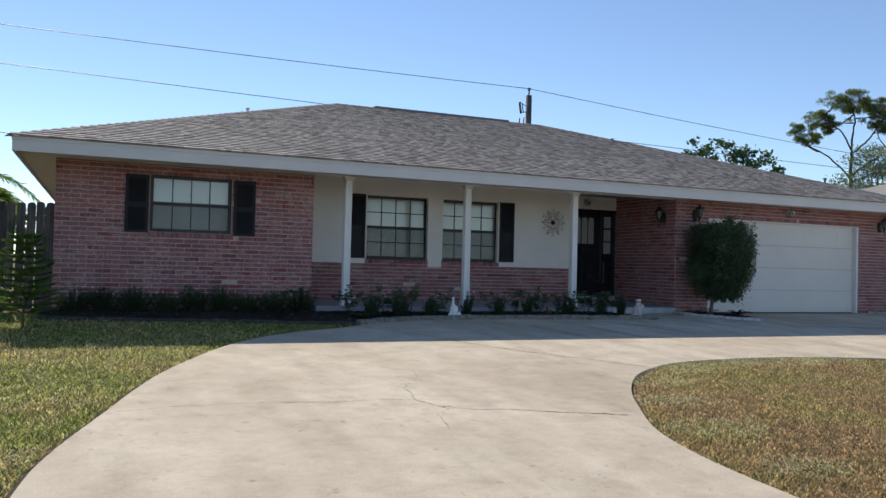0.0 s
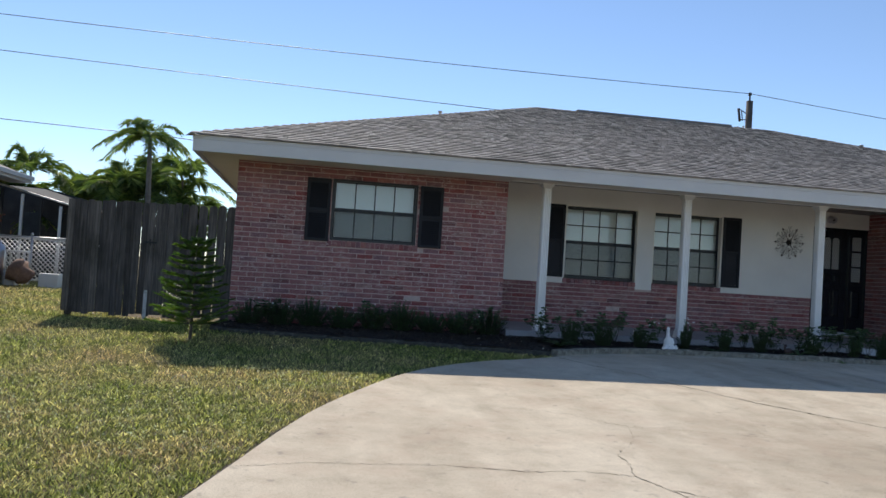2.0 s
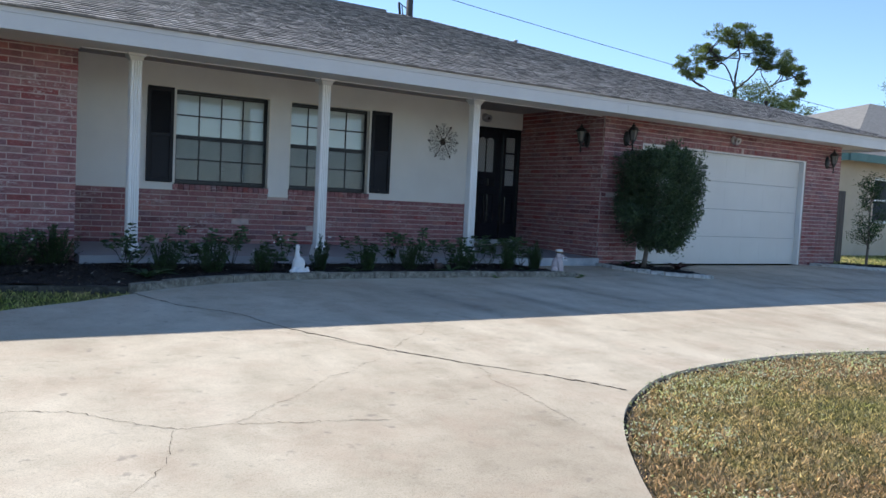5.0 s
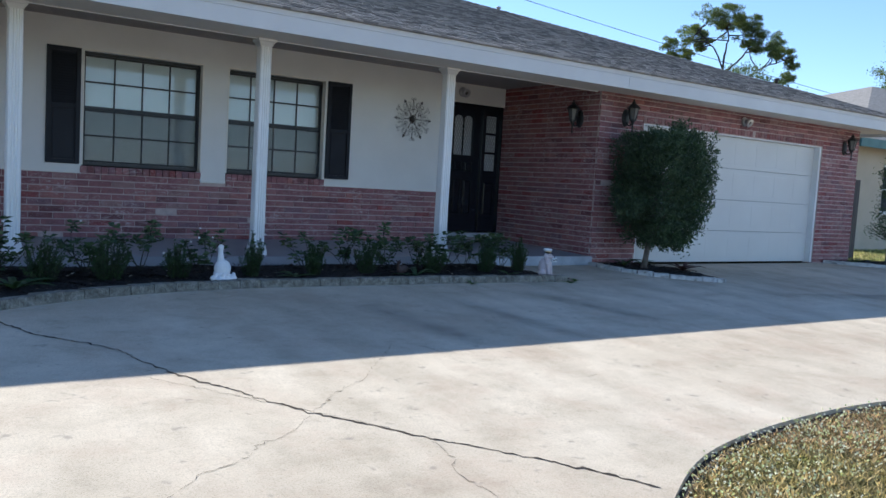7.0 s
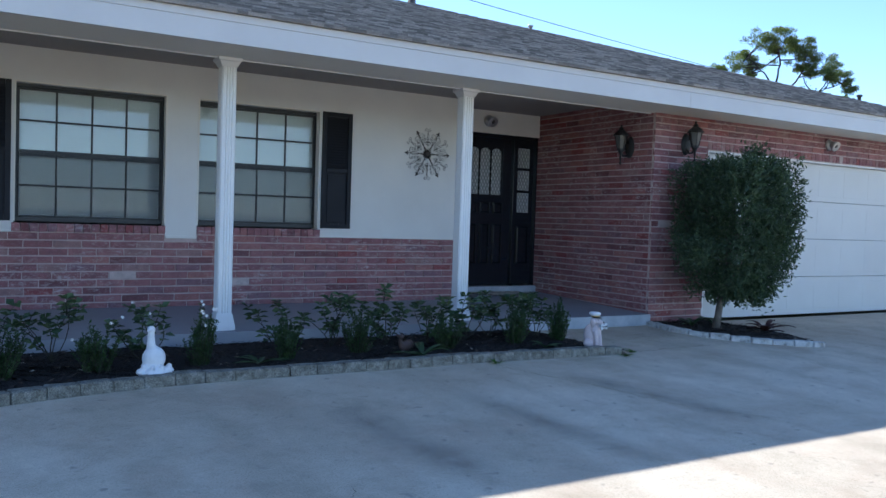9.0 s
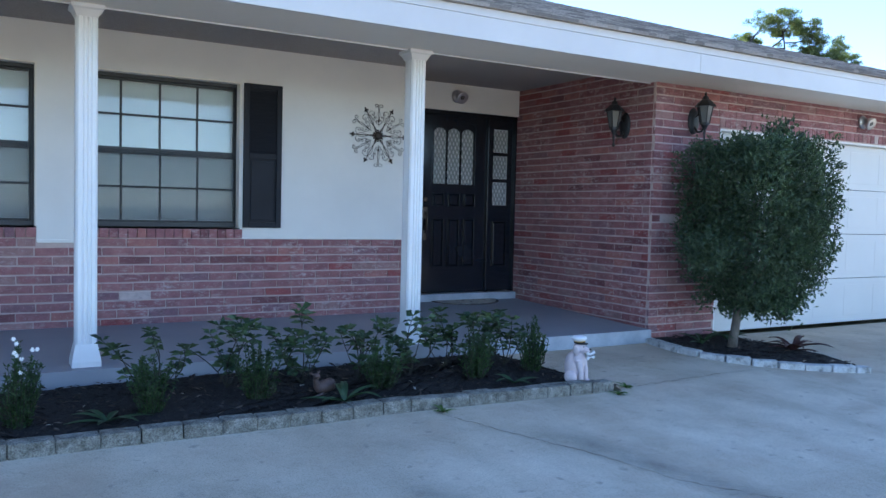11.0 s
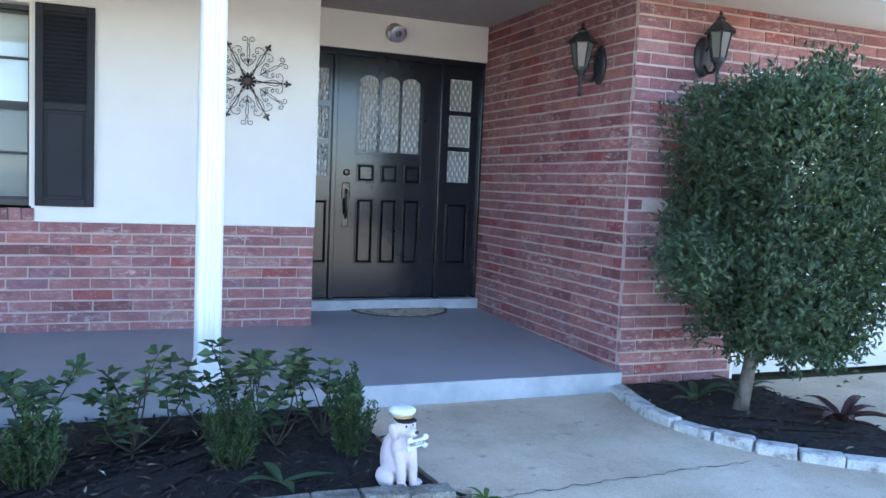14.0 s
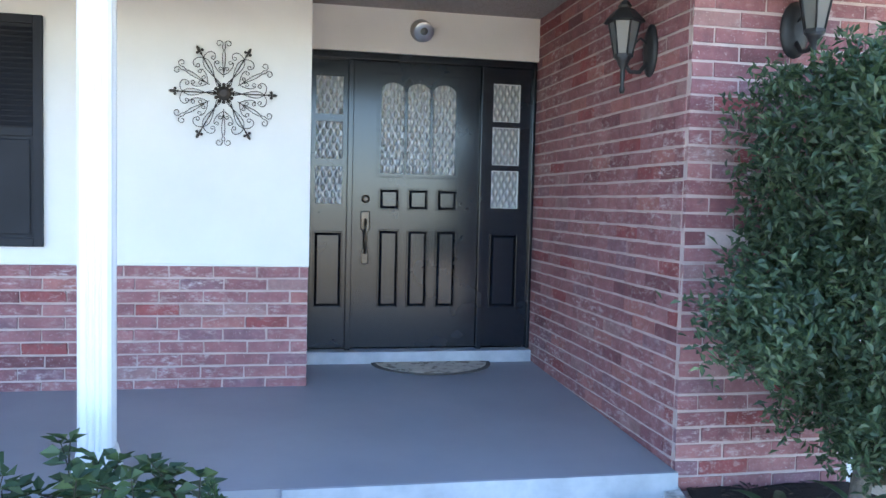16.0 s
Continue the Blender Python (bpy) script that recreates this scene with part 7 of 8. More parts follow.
crown_tree("broadleaf_tree", "dark large-leaved tree top showing above the roof", (40.5, 43.5, 0.3), 6.5,
           [(36.7, 43.5, 9.3, 0.7), (37.8, 43.5, 9.0, 0.7), (38.6, 43.5, 8.6, 0.7), (39.4, 43.8, 9.9, 0.8), (40.6, 43.5, 9.0, 0.8), (41.6, 43.5, 9.8, 0.7), (42.6, 43.5, 9.2, 0.8), (43.8, 43.5, 8.4, 0.8), (41.6, 43, 8.0, 1.0), (39.4, 43, 7.8, 1.0), (44.6, 43.5, 7.9, 0.6)],
           LEAF_GRAPE, 0.26, 0.22, 33, 6, 34, 0.16)
crown_tree("street_tree", "light green open tree behind the neighbouring house", (75.2, 43.4, 0.3), 7.5,
           [(72.6, 43.4, 11.4, 1.1), (73.4, 43.4, 13.0, 1.2), (74.8, 43.4, 14.8, 1.3), (76.4, 43.4, 15.8, 1.4), (78.0, 43.4, 14.2, 1.4), (75.8, 43.4, 12.4, 1.4), (78.6, 43.4, 12.0, 1.4), (73.6, 43.4, 10.2, 1.2)],
           LEAF_OAK, 0.16, 0.09, 34, 9, 130, 0.2)


# ---- utility pole and wires ----
def utility_pole():
    x, y = 16.72, 30.0
    pole = thing("utility_pole", (x, y, 0.28), "dark wooden utility pole with a transformer bracket and wires", "utility pole")
    bm = bmesh.new()
    tube(bm, [(x, y, 0.28), (x, y, 4.5), (x, y, 8.45)], [0.15, 0.135, 0.12], 12)
    part("pole", bm, WOOD_FENCE, pole)
    bm = bmesh.new()
    tube(bm, [(x, y, 8.45), (x, y, 8.72)], 0.03, 6)
    lathe(bm, [(0.05, 0), (0.07, 0.03), (0.04, 0.06), (0.07, 0.09), (0.03, 0.12)], 10, (x, y, 8.66))
    part("insulator", bm, IRON, pole)
    bm = bmesh.new()
    tube(bm, [(x - 0.06, y, 7.95), (x - 0.40, y, 8.12)], 0.018, 6)
    tube(bm, [(x - 0.06, y, 7.75), (x - 0.35, y, 7.72)], 0.018, 6)
    tube(bm, [(x - 0.44, y, 8.14), (x - 0.36, y, 7.66)], 0.045, 8)
    tube(bm, [(x - 0.32, y, 8.10), (x - 0.25, y, 7.70)], 0.02, 8)
    part("cutout_switch", bm, IRON, pole)
    bm = bmesh.new()
    tube(bm, [(x - 0.05, y - 0.05, 7.0), (x - 0.45, y - 0.05, 7.1), (x - 0.75, y - 0.05, 7.02)], 0.02, 6)
    tube(bm, [(x - 0.45, y - 0.05, 7.1), (x - 0.45, y - 0.05, 7.45)], 0.025, 6)
    tube(bm, [(x - 0.28, y - 0.05, 7.1), (x - 0.24, y - 0.05, 7.5)], 0.025, 6)
    part("bracket", bm, IRON, pole)
    for a, b, s in (((x, y, 8.74), (-75, 30, 11.6), 1.0), ((x, y, 8.74), (95, 31, 6.6), 0.9), ((x - 0.7, y, 7.04), (-75, 30, 9.8), 0.3), ((x + 0.1, y, 7.0), (95, 31, 6.6), 0.2), ((-4.0, 30.5, 5.31), (-75, 29, 7.8), 0.3), ((x, y, 4.8), (-4.0, 30.5, 5.31), 0.2)):
        a, b = Vector(a), Vector(b)
        n = 24
        bm = bmesh.new()
        tube(bm, [a.lerp(b, i / n) - Vector((0, 0, s * 4 * (i / n) * (1 - i / n))) for i in range(n + 1)], 0.014, 4)
        w = single("overhead_wire", bm, IRON, a, "thin dark overhead wire strung from the utility pole", "wire", "overhead wires")


utility_pole()


# ---- neighbouring house on the left ----
NB_WALL = grained("neighbour_stucco", [(0.3, (0.30, 0.27, 0.23)), (0.7, (0.38, 0.34, 0.29))], 1.5, 0.9, 90, 0.2, 0.003)
TAN_WALL = grained("tan_stucco", [(0.3, (0.50, 0.42, 0.31)), (0.7, (0.58, 0.49, 0.37))], 1.5, 0.9, 90, 0.2, 0.003)
GREEN_TRIM = grained("green_trim", [(0.3, (0.05, 0.13, 0.12)), (0.7, (0.08, 0.18, 0.16))], 3, 0.5)
GREY_ROOF = grained("pale_roof_shingle", [(0.35, (0.20, 0.185, 0.165)), (0.65, (0.30, 0.28, 0.25))], 7, 0.9, 60, 0.6, 0.01, stretch=(1, 1, 5))
RUST = grained("rusty_brown", [(0.3, (0.16, 0.09, 0.06)), (0.7, (0.32, 0.20, 0.14))], 9, 0.8, 60, 0.6)
POOL_DARK = grained("cage_dark", [(0.3, (0.02, 0.025, 0.03)), (0.7, (0.05, 0.055, 0.06))], 2, 0.9)


def left_house():
    x = -8.0
    hs = thing("neighbour_house", (-12.0, 21.0, 0.2), "grey-beige stuccoed neighbouring house with a white eave", "house")
    for bx in ((x, 15.5, 20.0, 0.1, 3.15), (x, 22.2, 24.6, 0.1, 3.15), (x, 25.75, 26.9, 0.1, 3.15), (x, 20.0, 22.2, 0.1, 2.0), (x, 20.0, 22.2, 2.93, 3.15), (x, 24.6, 25.75, 2.93, 3.15), (x - 0.12, 20.0, 22.2, 2.0, 2.93), (x - 0.12, 24.6, 25.75, 0.1, 2.93)):
        bm = bmesh.new()
        box(bm, -17.0, *bx)
        part("wall", bm, NB_WALL, hs)
    bm = bmesh.new()
    for s in ((20.0, 22.2, 1.98, 2.06), (20.0, 22.2, 2.86, 2.95), (20.0, 20.1, 2.06, 2.86), (22.1, 22.2, 2.06, 2.86), (20.1, 22.1, 2.42, 2.48)):
        soft_box(bm, x - 0.10, x + 0.03, s[0], s[1], s[2], s[3], 0.005)
    win = part("window", bm, VINYL, hs, "white framed window")
    bm = bmesh.new()
    box(bm, x - 0.08, x - 0.07, 20.1, 22.1, 2.06, 2.86)
    part("pane", bm, BLIND, win)
    bm = bmesh.new()
    for s in ((24.6, 24.72, 0.3, 2.93), (25.63, 25.75, 0.3, 2.93), (24.72, 25.63, 2.81, 2.93)):
        soft_box(bm, x - 0.10, x + 0.03, s[0], s[1], s[2], s[3], 0.005)
    soft_box(bm, x - 0.06, x - 0.02, 24.73, 25.62, 0.3, 2.80, 0.005)
    part("door", bm, VINYL, hs, "white side door")
    bm = bmesh.new()
    v = [bm.verts.new(p) for p in ((-7.4, 14.6, 3.36), (-7.4, 27.7, 3.36), (-12.5, 24.5, 5.3), (-12.5, 18.5, 5.3), (-17.6, 14.6, 3.36), (-17.6, 27.7, 3.36))]
    for f in ((0, 1, 2, 3), (0, 3, 4), (4, 3, 2, 5), (1, 5, 2)):
        bm.faces.new([v[i] for i in f])
    part("roof", bm, GREY_ROOF, hs)
    bm = bmesh.new()
    soft_box(bm, -7.44, -7.38, 14.6, 27.7, 3.16, 3.36, 0.01)
    soft_box(bm, -7.40, -7.29, 14.6, 27.7, 3.24, 3.37, 0.02)
    box(bm, -8.0, -7.44, 14.6, 27.7, 3.16, 3.18)
    part("gutter", bm, FASCIA, hs, "white gutter along the eave")
    bm = bmesh.new()
    soft_box(bm, -7.98, -7.82, 24.2, 24.42, 2.55, 2.95, 0.02)
    part("wall_lamp", bm, IRON, hs, "dark boxy wall lamp")
    cage = thing("screen_cage", (-6.7, 27.5, 0.2), "dark screened patio enclosure with white and bronze posts", "patio enclosure")
    for cx in (-7.95, -7.4, -6.9, -6.35, -5.75, -5.1):
        bm = bmesh.new()
        box(bm, cx, cx + 0.07, 27.0, 27.07, 0.2, 2.95 - 0.27 * (cx + 7.95))
        part("post", bm, VINYL if cx in (-7.4, -6.35) else BRONZE, cage)
    bm = bmesh.new()
    tube(bm, [(-8.0, 27.0, 3.05), (-5.0, 27.0, 2.32)], 0.03, 4)
    tube(bm, [(-8.0, 27.0, 1.55), (-5.0, 27.0, 1.45)], 0.03, 4)
    part("beam", bm, FASCIA, cage)
    bm = bmesh.new()
    v = [bm.verts.new(p) for p in ((-8.0, 27.03, 3.03), (-5.0, 27.03, 2.30), (-5.0, 31.5, 2.5), (-8.0, 31.5, 3.3))]
    bm.faces.new(v)
    part("screen_roof", bm, POOL_DARK, cage)
    # Dark sheet added behind the posts as the enclosure's shaded interior.
    bm = bmesh.new()
    prism(bm, [(-13.0, 0.1), (-4.9, 0.1), (-4.9, 2.62), (-8.0, 3.30), (-13.0, 3.30)], 31.0, 31.1)
    part("shade_backing", bm, POOL_DARK, cage)
    bm = bmesh.new()
    soft_box(bm, -7.30, -6.85, 27.08, 27.11, 0.3, 2.3, 0.01)
    part("screen_door", bm, POOL_DARK, cage)


left_house()


def lattice_fence():
    f = thing("lattice_fence", (-6.0, 24.6, 0.2), "white diamond lattice behind a low chain-link fence", "fence")
    bm = bmesh.new()
    x0, x1, z0, z1, y = -7.4, -5.15, 0.45, 1.50, 24.6
    s = -1.1
    while s < (x1 - x0):
        for m in (1, -1):
            t0, t1 = max(0.0, -s), min(z1 - z0, (x1 - x0) - s)
            if t1 > t0:
                zz = (lambda t: z0 + t) if m == 1 else (lambda t: z1 - t)
                tube(bm, [(x0 + s + t0, y + 0.01 * m, zz(t0)), (x0 + s + t1, y + 0.01 * m, zz(t1))], 0.013, 4)
        s += 0.12
    part("lattice", bm, VINYL, f, kind="stuff")
    for z in (0.42, 1.50):
        bm = bmesh.new()
        box(bm, x0, x1, y - 0.03, y + 0.03, z, z + 0.05)
        part("rail", bm, VINYL, f)
    for px_ in (-7.35, -6.2, -5.2, -5.02):
        bm = bmesh.new()
        tube(bm, [(px_, y - 0.15, 0.1), (px_, y - 0.15, 1.6)], 0.03, 8)
        lathe(bm, [(0.04, 0), (0.03, 0.04), (0.005, 0.06)], 8, (px_, y - 0.15, 1.6))
        part("post", bm, SILVER, f)
    bm = bmesh.new()
    tube(bm, [(-7.4, y - 0.15, 1.55), (-5.0, y - 0.15, 1.55)], 0.02, 6)
    part("top_rail", bm, SILVER, f)


lattice_fence()


def clutter():
    bm = bmesh.new()
    lathe(bm, [(0.15, 0), (0.17, 0.05), (0.17, 0.85), (0.14, 0.98), (0.05, 1.04), (0.05, 1.10)], 16, (-6.6, 23.4, 0.30))
    single("gas_cylinder", bm, SILVER, (-6.6, 23.4, 0.30), "tall grey gas cylinder standing in the side yard", "gas cylinder")
    bm = bmesh.new()
    ball(bm, (-6.05, 23.3, 0.66), (0.28, 0.25, 0.33), None, 12)
    for v in bm.verts:
        v.co += v.normal * 0 + Vector((1, 0.6, 0.8)) * 0.22 * noise.noise(v.co * 4)
    single("covered_planter", bm, RUST, (-6.05, 23.3, 0.30), "rusty brown draped planter in the side yard", "planter")
    for bx in (-5.45, -6.45):
        bm = bmesh.new()
        soft_box(bm, bx - 0.2, bx + 0.25, 23.4, 23.8, 0.30, 0.66, 0.02)
        single("storage_box", bm, VINYL, (bx, 23.6, 0.30), "small white storage box on the grass", "box")
    bm = bmesh.new()
    soft_box(bm, -6.65, -6.15, 23.9, 24.3, 1.14, 1.19, 0.01)
    tb = thing("side_table", (-6.4, 24.0, 0.30), "small white table in the side yard", "table")
    part("top", bm, VINYL, tb)
    for ax, ay in ((-6.62, 23.93), (-6.18, 23.93), (-6.62, 24.27), (-6.18, 24.27)):
        bm = bmesh.new()
        box(bm, ax - 0.02, ax + 0.02, ay - 0.02, ay + 0.02, 0.30, 1.14)
        part("leg", bm, VINYL, tb)
    for i, (ax, ay, an) in enumerate(((-7.0, 22.2, 0.4), (-6.8, 21.7, -0.5), (-7.1, 22.7, 1.1))):
        bm = bmesh.new()
        box(bm, -0.5, 0.5, -0.09, 0.09, 0, 0.03)
        bm.transform(Matrix.Translation((ax, ay, 0.32 + 0.05 * i)) @ Matrix.Rotation(an, 4, "Z") @ Matrix.Rotation(0.12 * i, 4, "Y"))
        single("loose_board", bm, WOOD_FENCE if i else VINYL, (ax, ay, 0.31), "loose board lying on the ground by the house", "board")
    rng, nr = random.Random(77), np.random.default_rng(77)
    z = 0.30
    x, y = -4.60, 16.6
    p = thing("red_leaf_shrub", (x, y, z), "dark red-leaved shrub behind the fence post", "shrub")
    bm = bmesh.new()
    tips = []
    for k in range(16):
        a = k * 0.9
        q = Vector((x + math.cos(a) * 0.3 * rng.uniform(0.4, 1), y + math.sin(a) * 0.3, z + rng.uniform(0.9, 1.6)))
        tube(bm, stem_path((x, y, z), q, 0.08, rng), [0.012, 0.01, 0.008, 0.005, 0.003], 4, False)
        tips.append(np.array(q))
    part("trunk", bm, BARK, p)
    pos = np.concatenate([t + nr.normal(size=(42, 3)) * 0.09 for t in tips])
    ob = new("foliage", leaf_mesh("foliage", pos - np.array((x, y, z)), nr.normal(size=(len(pos), 3)), 0.09, 0.035, LEAF_RED, nr))
    ob.parent = p


clutter()


# ---- neighbouring house on the right ----
def right_house():
    hs = thing("tan_house", (31.0, 20.0, 0.3), "tan stuccoed neighbouring house with a green eave and grey roof", "house")
    bm = bmesh.new()
    y = 17.5
    box(bm, 23.3, 25.0, y, 27.0, 0.1, 3.0)
    box(bm, 25.0, 26.4, y, 27.0, 0.1, 1.25)
    box(bm, 25.0, 26.4, y, 27.0, 2.55, 3.0)
    box(bm, 25.0, 26.4, y + 0.15, 27.0, 1.25, 2.55)
    box(bm, 26.4, 38.0, y, 27.0, 0.1, 3.0)
    part("wall", bm, TAN_WALL, hs)
    bm = bmesh.new()
    for s in ((25.0, 25.08, 1.25, 2.55), (26.32, 26.4, 1.25, 2.55), (25.08, 26.32, 1.25, 1.33), (25.08, 26.32, 2.47, 2.55), (25.08, 26.32, 1.88, 1.93)):
        box(bm, s[0], s[1], y + 0.04, y + 0.1, s[2], s[3])
    w = part("window", bm, VINYL, hs, "white framed window")
    bm = bmesh.new()
    box(bm, 25.08, 26.32, y + 0.11, y + 0.12, 1.33, 2.47)
    part("pane", bm, POOL_DARK, w)
    bm = bmesh.new()
    x0, x1, y0, y1 = 22.7, 38.6, 16.9, 27.6
    v = [bm.verts.new(p) for p in ((x0, y0, 3.06), (x1, y0, 3.06), (x1, y1, 3.06), (x0, y1, 3.06), (31.8, 21.8, 5.65), (32.6, 21.8, 5.65))]
    for f in ((0, 1, 5, 4), (1, 2, 5), (2, 3, 4, 5), (3, 0, 4), (3, 2, 1, 0)):
        bm.faces.new([v[i] for i in f])
    part("roof", bm, GREY_ROOF, hs)
    bm = bmesh.new()
    box(bm, x0, x1, y0 - 0.02, y0 + 0.02, 2.86, 3.07)
    box(bm, x0 - 0.02, x0 + 0.02, y0 + 0.021, y1, 2.86, 3.07)
    part("eave", bm, GREEN_TRIM, hs, "dark green painted eave board")


right_house()


def garage_side_fence():
    fence = thing("side_fence", (19.4, 15.4, 0.3), "weathered wooden fence panel beside the garage corner", "fence")
    x = 19.0
    while x < 20.1:
        bm = bmesh.new()
        box(bm, x, x + 0.10, 15.4, 15.42, 0.3, 1.95)
        part("picket", bm, WOOD_FENCE, fence)
        x += 0.108
    bm = bmesh.new()
    box(bm, 19.0, 20.1, 15.421, 15.46, 1.6, 1.69)
    part("rail", bm, WOOD_FENCE, fence)


garage_side_fence()

# far houses across the rear, low on the skyline, and the street behind the start
rb = bmesh.new()
box(rb, -120, 120, -16.0, -9.0, -0.405, -0.385)
structure("road", rb, CONCRETE, "pale worn street surface at the foot of the driveway", "road")


# ---- bricks and shingles ----
def brick_mesh_for(cache, ln, ht, rng):
    key = (round(ln, 2), round(ht, 3), rng.randint(0, 2))
    if key not in cache:
        bm = bmesh.new()
        l2, h2 = key[0] / 2, key[1] / 2
        box(bm, -l2, l2, 0, 0.03, -h2, h2)
        r = random.Random(hash(key[:2]) % 97 + key[2] * 31)
        for v in bm.verts:
            k = 0.0030 if v.co.y < 0.01 else 0.0
            v.co += Vector((r.uniform(-k, k), r.uniform(-k, k) * 0.5, r.uniform(-k, k)))
            if v.co.y < 0.01:
                v.co.x *= 0.992
                v.co.z *= 0.97
        cache[key] = mesh_of("brick", bm, BRICK)
    return cache[key]


BRICKS = {}
CLOSE = Vector((10.6, 12.6, 1.2))


def brick_wall(parent, origin, angle, width, z0, z1, holes, seed, limit=300, extra=()):
    """Runs of stretchers over a wall face from origin along the angle, then rowlocks; those nearest the walk are parts."""
    rng = random.Random(seed)
    rows = int(round((z1 - z0) / COURSE))
    items = []
    for r in range(rows):
        za, zc = z0 + r * COURSE, z0 + (r + 0.5) * COURSE
        spans = [(0.0, width)]
        for u0, u1, h0, h1 in holes:
            if h0 < zc < h1:
                spans = [s for a, b in spans for s in ((a, min(b, u0)), (max(a, u1), b)) if s[1] - s[0] > 0.02]
        for a, b in spans:
            u = a - (BRICK_L * 0.5 if r % 2 else 0.0) - rng.uniform(0.0, 0.022)
            while u < b - 0.01:
                c, d = max(u, a), min(u + BRICK_L * 1.0, b)
                if d - c > 0.03:
                    items.append(((c + d) / 2, zc, d - c - 0.0115, COURSE - 0.0125, 0.0))
                u += BRICK_L
    for u0, u1, h0, h1, out in extra:
        n = int(round((u1 - u0) / 0.078))
        w = (u1 - u0) / n
        for i in range(n):
            items.append((u0 + (i + 0.5) * w, (h0 + h1) / 2, w - 0.010, h1 - h0 - 0.008, out))
    m = Matrix.Translation(origin) @ Matrix.Rotation(angle, 4, "Z")
    placed = []
    for u, z, ln, ht, out in items:
        p = m @ Vector((u, -out + rng.uniform(-0.0015, 0.0015), 0))
        placed.append(((Vector((p.x, p.y, z)) - CLOSE).length, p.x, p.y, z, ln, ht))
    placed.sort()
    off = world_at(parent)
    for _, x, y, z, ln, ht in placed[:limit]:
        ob = new("brick", brick_mesh_for(BRICKS, ln, ht, rng))
        ob.parent = parent
        ob.location = Vector((x, y, z)) - off
        ob.rotation_euler = (0, rng.uniform(-0.006, 0.006), angle)
    if placed[limit:]:
        bm = bmesh.new()
        for _, x, y, z, ln, ht in placed[limit:]:
            me = brick_mesh_for(BRICKS, ln, ht, rng)
            k = len(bm.verts)
            bm.from_mesh(me)
            bm.verts.ensure_lookup_table()
            mm = Matrix.Translation((x, y, z)) @ Matrix.Rotation(angle, 4, "Z")
            for v in bm.verts[k:]:
                v.co = mm @ v.co
        part("brickwork", bm, BRICK_JOINED, parent, kind="stuff")


Z0 = 1.235 - 15 * COURSE
brick_wall(wing, (WING_X0, WING_Y, 0), 0, WING_X1 - WING_X0, 0.1, 2.88, [(1.17 - WING_X0, 2.54 - WING_X0, 1.57, 2.67)], 1, 300, [(1.13 - WING_X0, 2.58 - WING_X0, 1.58, 1.68, 0.018)])
brick_wall(porch_wall, (4.02, FRONT_Y, 0), 0, 10.45 - 4.02, 1.235 - 10 * COURSE, 1.235, [(6.86 - 4.02, 7.18 - 4.02, 1.19, 1.3)], 2, 300,
           [(5.45 - 4.02, 6.86 - 4.02, 1.236, 1.325, 0.022), (7.18 - 4.02, 8.56 - 4.02, 1.236, 1.325, 0.022)])
brick_wall(garage, (GAR_X0, GAR_Y, 0), 0, GAR_X1 - GAR_X0, 2.79 - 32 * COURSE, 2.79 + COURSE, [(13.02 - GAR_X0, 17.74 - GAR_X0, 0.0, 2.55)], 3, 300, [(13.0 - GAR_X0, 17.76 - GAR_X0, 2.455, 2.555, 0.006)])
brick_wall(side, (GAR_X0, DOOR_Y, 0), -math.pi / 2, DOOR_Y - GAR_Y - 0.034, 2.79 - 31 * COURSE, 2.79 + 3 * COURSE, [], 4, 300)


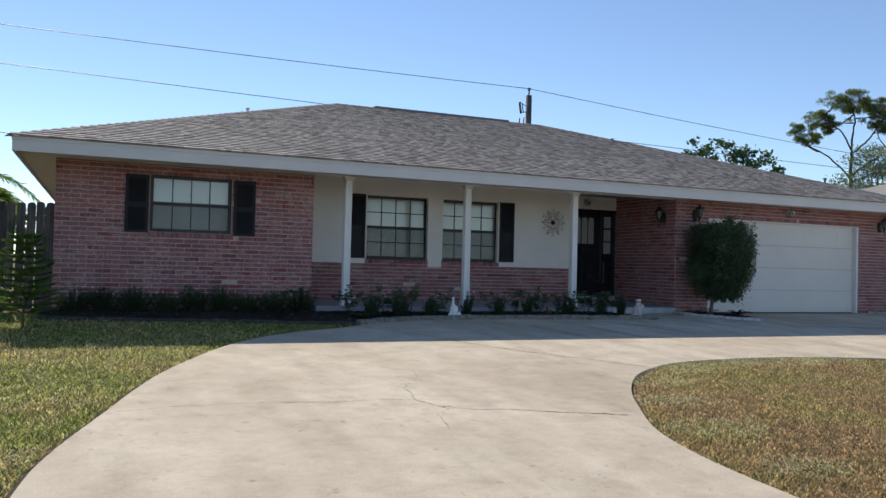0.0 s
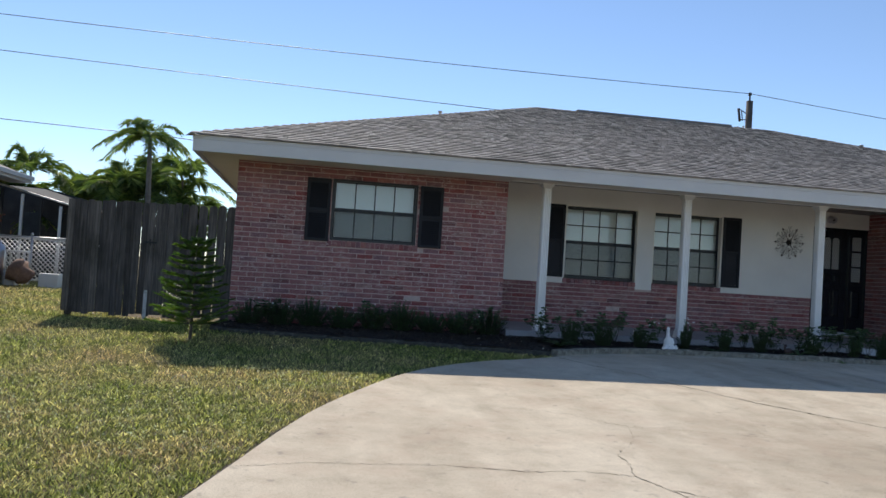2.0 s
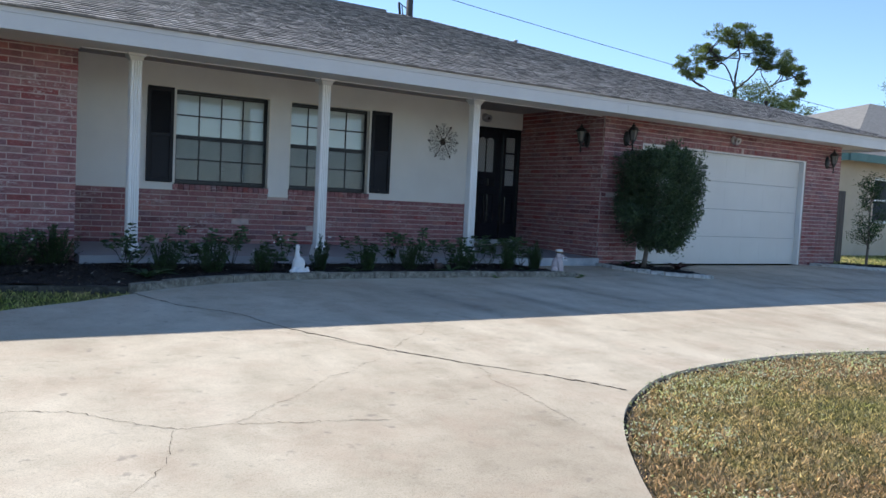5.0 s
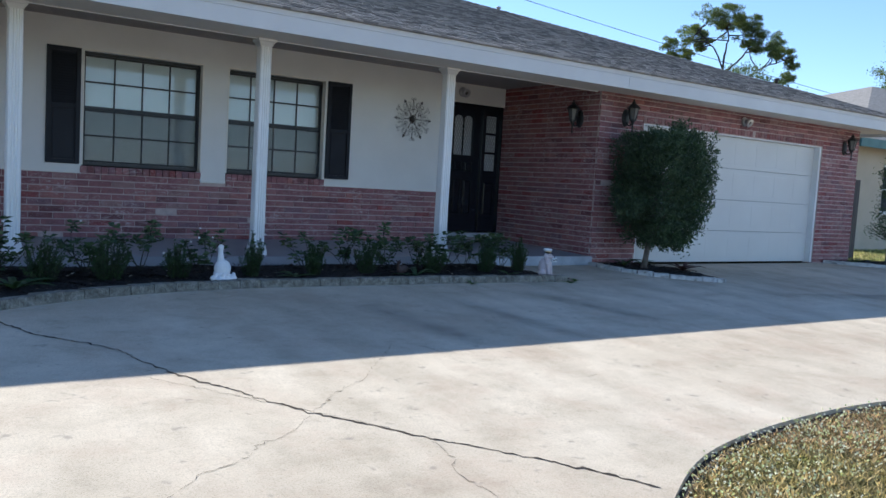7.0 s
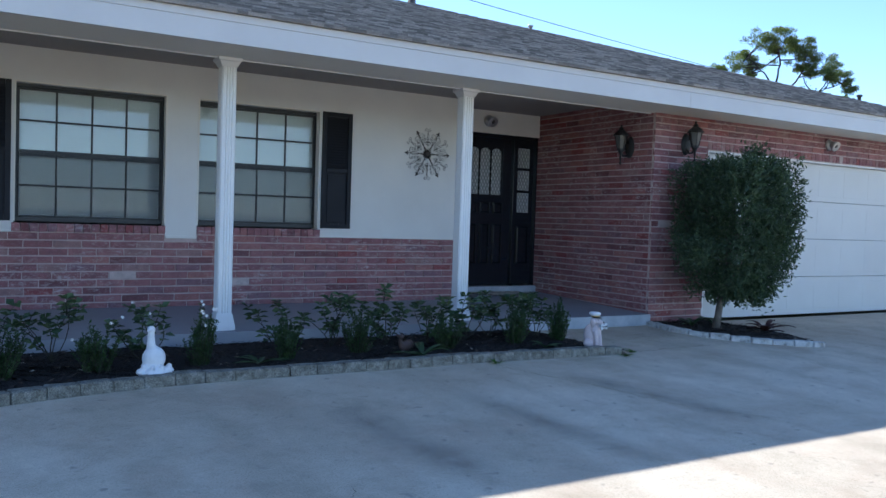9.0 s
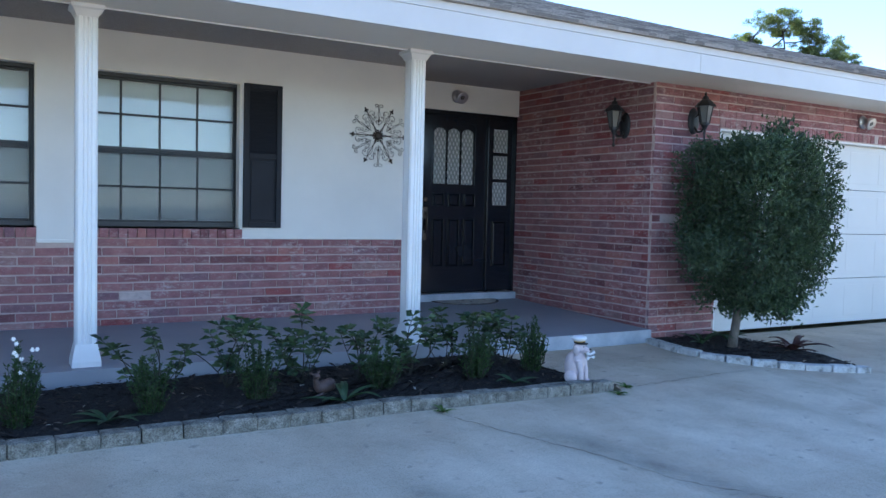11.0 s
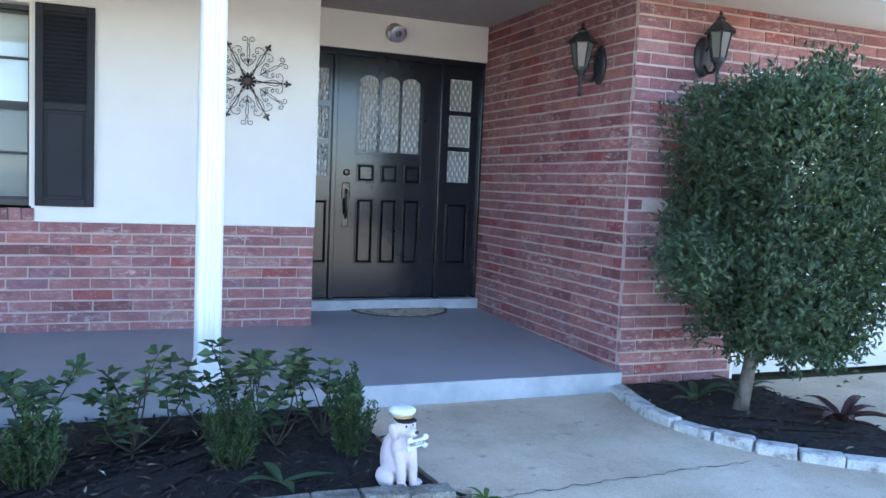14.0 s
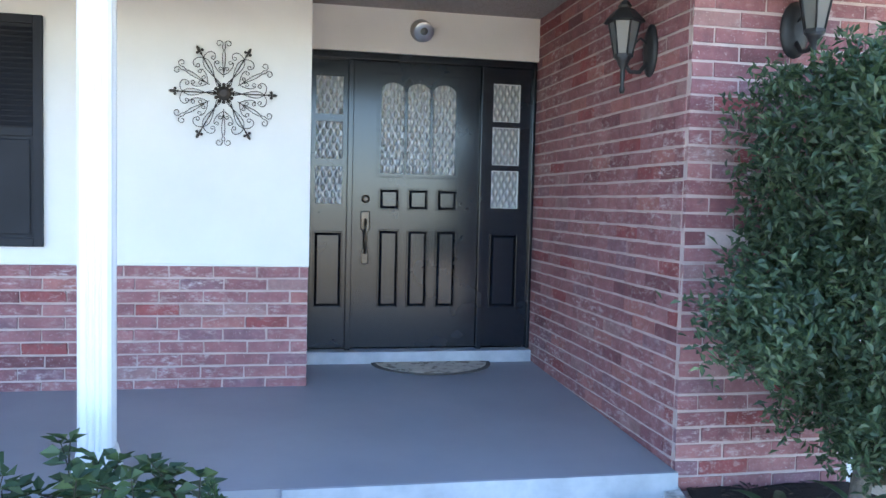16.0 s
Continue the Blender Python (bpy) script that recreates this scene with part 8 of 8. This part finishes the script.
def shingles():
    rng = random.Random(9)
    rise, run = RIDGE_Z - ROOF_Z0, RIDGE_Y - E0[1]
    slope = math.hypot(rise, run)
    up = Vector((0, run, rise)) / slope
    nrm = Vector((0, -rise, run)) / slope
    step = 0.142
    n = int(slope / step)
    cache, tabs = {}, []
    for c in range(n + 1):
        s0, s1 = c * step - 0.012, min((c + 1) * step + 0.03, slope)
        t = c * step / slope
        xa, xb = E0[0] + (RIDGE_X0 - E0[0]) * t, E1[0] + (RIDGE_X1 - E1[0]) * t
        x = xa
        while x < xb - 0.03:
            w = rng.choice((0.08, 0.11, 0.14, 0.18))
            w = min(w, xb - x)
            thick = rng.choice((0.023, 0.025, 0.027))
            tabs.append((x, s0, w, s1 - s0, thick))
            x += w + 0.002
    def tab_mesh(bm, w, ln, th):
        base = [Vector((0, 0, 0)), Vector((w, 0, 0)), Vector((w, 0, 0)) + up * ln, up * ln]
        tp = [base[0] + nrm * th, base[1] + nrm * th, base[2] + nrm * 0.008, base[3] + nrm * 0.008]
        v = [bm.verts.new(p) for p in base + tp]
        for f in ((4, 5, 6, 7), (0, 1, 5, 4), (1, 2, 6, 5), (3, 0, 4, 7)):
            bm.faces.new([v[i] for i in f])
    off = world_at(roof)
    near = sorted(range(len(tabs)), key=lambda i: (abs(tabs[i][0] - 10.5) * 0.5 + tabs[i][1] * 1.6))[:300]
    chosen = set(near)
    for i in near:
        x, s, w, ln, th = tabs[i]
        key = (round(w, 2), round(ln, 2), th)
        if key not in cache:
            bm = bmesh.new()
            tab_mesh(bm, *key)
            cache[key] = mesh_of("shingle", bm, SHINGLE)
        ob = new("shingle", cache[key])
        ob.parent = roof
        ob.location = Vector((x, E0[1], ROOF_Z0 + 0.001)) + up * s - off
    verts, faces = [], []
    for i, (x, s, w, ln, th) in enumerate(tabs):
        if i in chosen:
            continue
        o = Vector((x, E0[1], ROOF_Z0 + 0.001)) + up * s
        base = [o, o + Vector((w, 0, 0)), o + Vector((w, 0, 0)) + up * ln, o + up * ln]
        tp = [base[0] + nrm * th, base[1] + nrm * th, base[2] + nrm * 0.008, base[3] + nrm * 0.008]
        k = len(verts)
        verts += [tuple(p) for p in base + tp]
        faces += [[k + j for j in f] for f in ((4, 5, 6, 7), (0, 1, 5, 4), (1, 2, 6, 5), (3, 0, 4, 7))]
    ob = new("shingle_rows", mesh_from("shingle_rows", verts, faces, SHINGLE_JOINED))
    ob.parent = roof
    tagged(ob, kind="stuff")
    # caps along the hips and the ridge, and the raised vent on the ridge
    for (a, b) in (((E0[0], E0[1], ROOF_Z0), (RIDGE_X0, RIDGE_Y, RIDGE_Z)), ((E1[0], E1[1], ROOF_Z0), (RIDGE_X1, RIDGE_Y, RIDGE_Z)), ((RIDGE_X0, RIDGE_Y, RIDGE_Z), (RIDGE_X1, RIDGE_Y, RIDGE_Z))):
        a, b = Vector(a), Vector(b)
        m = int((b - a).length / 0.19)
        d = (b - a).normalized()
        side_v = d.cross(Vector((0, 0, 1))).normalized()
        bm = bmesh.new()
        for i in range(m):
            p, q = a.lerp(b, i / m), a.lerp(b, (i + 1.15) / m)
            for sgn in (1, -1):
                lo = Vector((0, 0, -0.045))
                v = [bm.verts.new(w) for w in (p + Vector((0, 0, 0.028)), q + Vector((0, 0, 0.016)), q + side_v * sgn * 0.13 + lo + Vector((0, 0, 0.010)), p + side_v * sgn * 0.13 + lo + Vector((0, 0, 0.022)))]
                bm.faces.new(v)
            v = [bm.verts.new(w) for w in (p + Vector((0, 0, 0.028)), p + side_v * 0.13 + Vector((0, 0, -0.023)), p + Vector((0, 0, 0.004)), p - side_v * 0.13 + Vector((0, 0, -0.023)))]
            bm.faces.new(v)
        part("ridge_caps", bm, SHINGLE_JOINED, roof, kind="stuff")
    bm = bmesh.new()
    prism(bm, [(7.0, RIDGE_Z - 0.06), (11.0, RIDGE_Z - 0.06), (11.0, RIDGE_Z + 0.04), (7.0, RIDGE_Z + 0.04)], RIDGE_Y - 0.11, RIDGE_Y + 0.11)
    part("ridge_vent", bm, SHINGLE_JOINED, roof, "long raised shingled vent along the ridge")
    for vx, vy in ((3.39, 19.0), (13.42, 19.2), (17.9, 16.0)):
        t = min(1.0, (vy - E0[1]) / run)
        z = ROOF_Z0 + rise * t
        bm = bmesh.new()
        lathe(bm, [(0.03, -0.12), (0.03, 0.06), (0.05, 0.065), (0.05, 0.09), (0.02, 0.10)], 12, (vx, vy, z - (0.13 if vx < 5 else 0.0)))
        part("vent_pipe", bm, SILVER if vx < 15 else IRON, roof, "small metal vent pipe")


shingles()
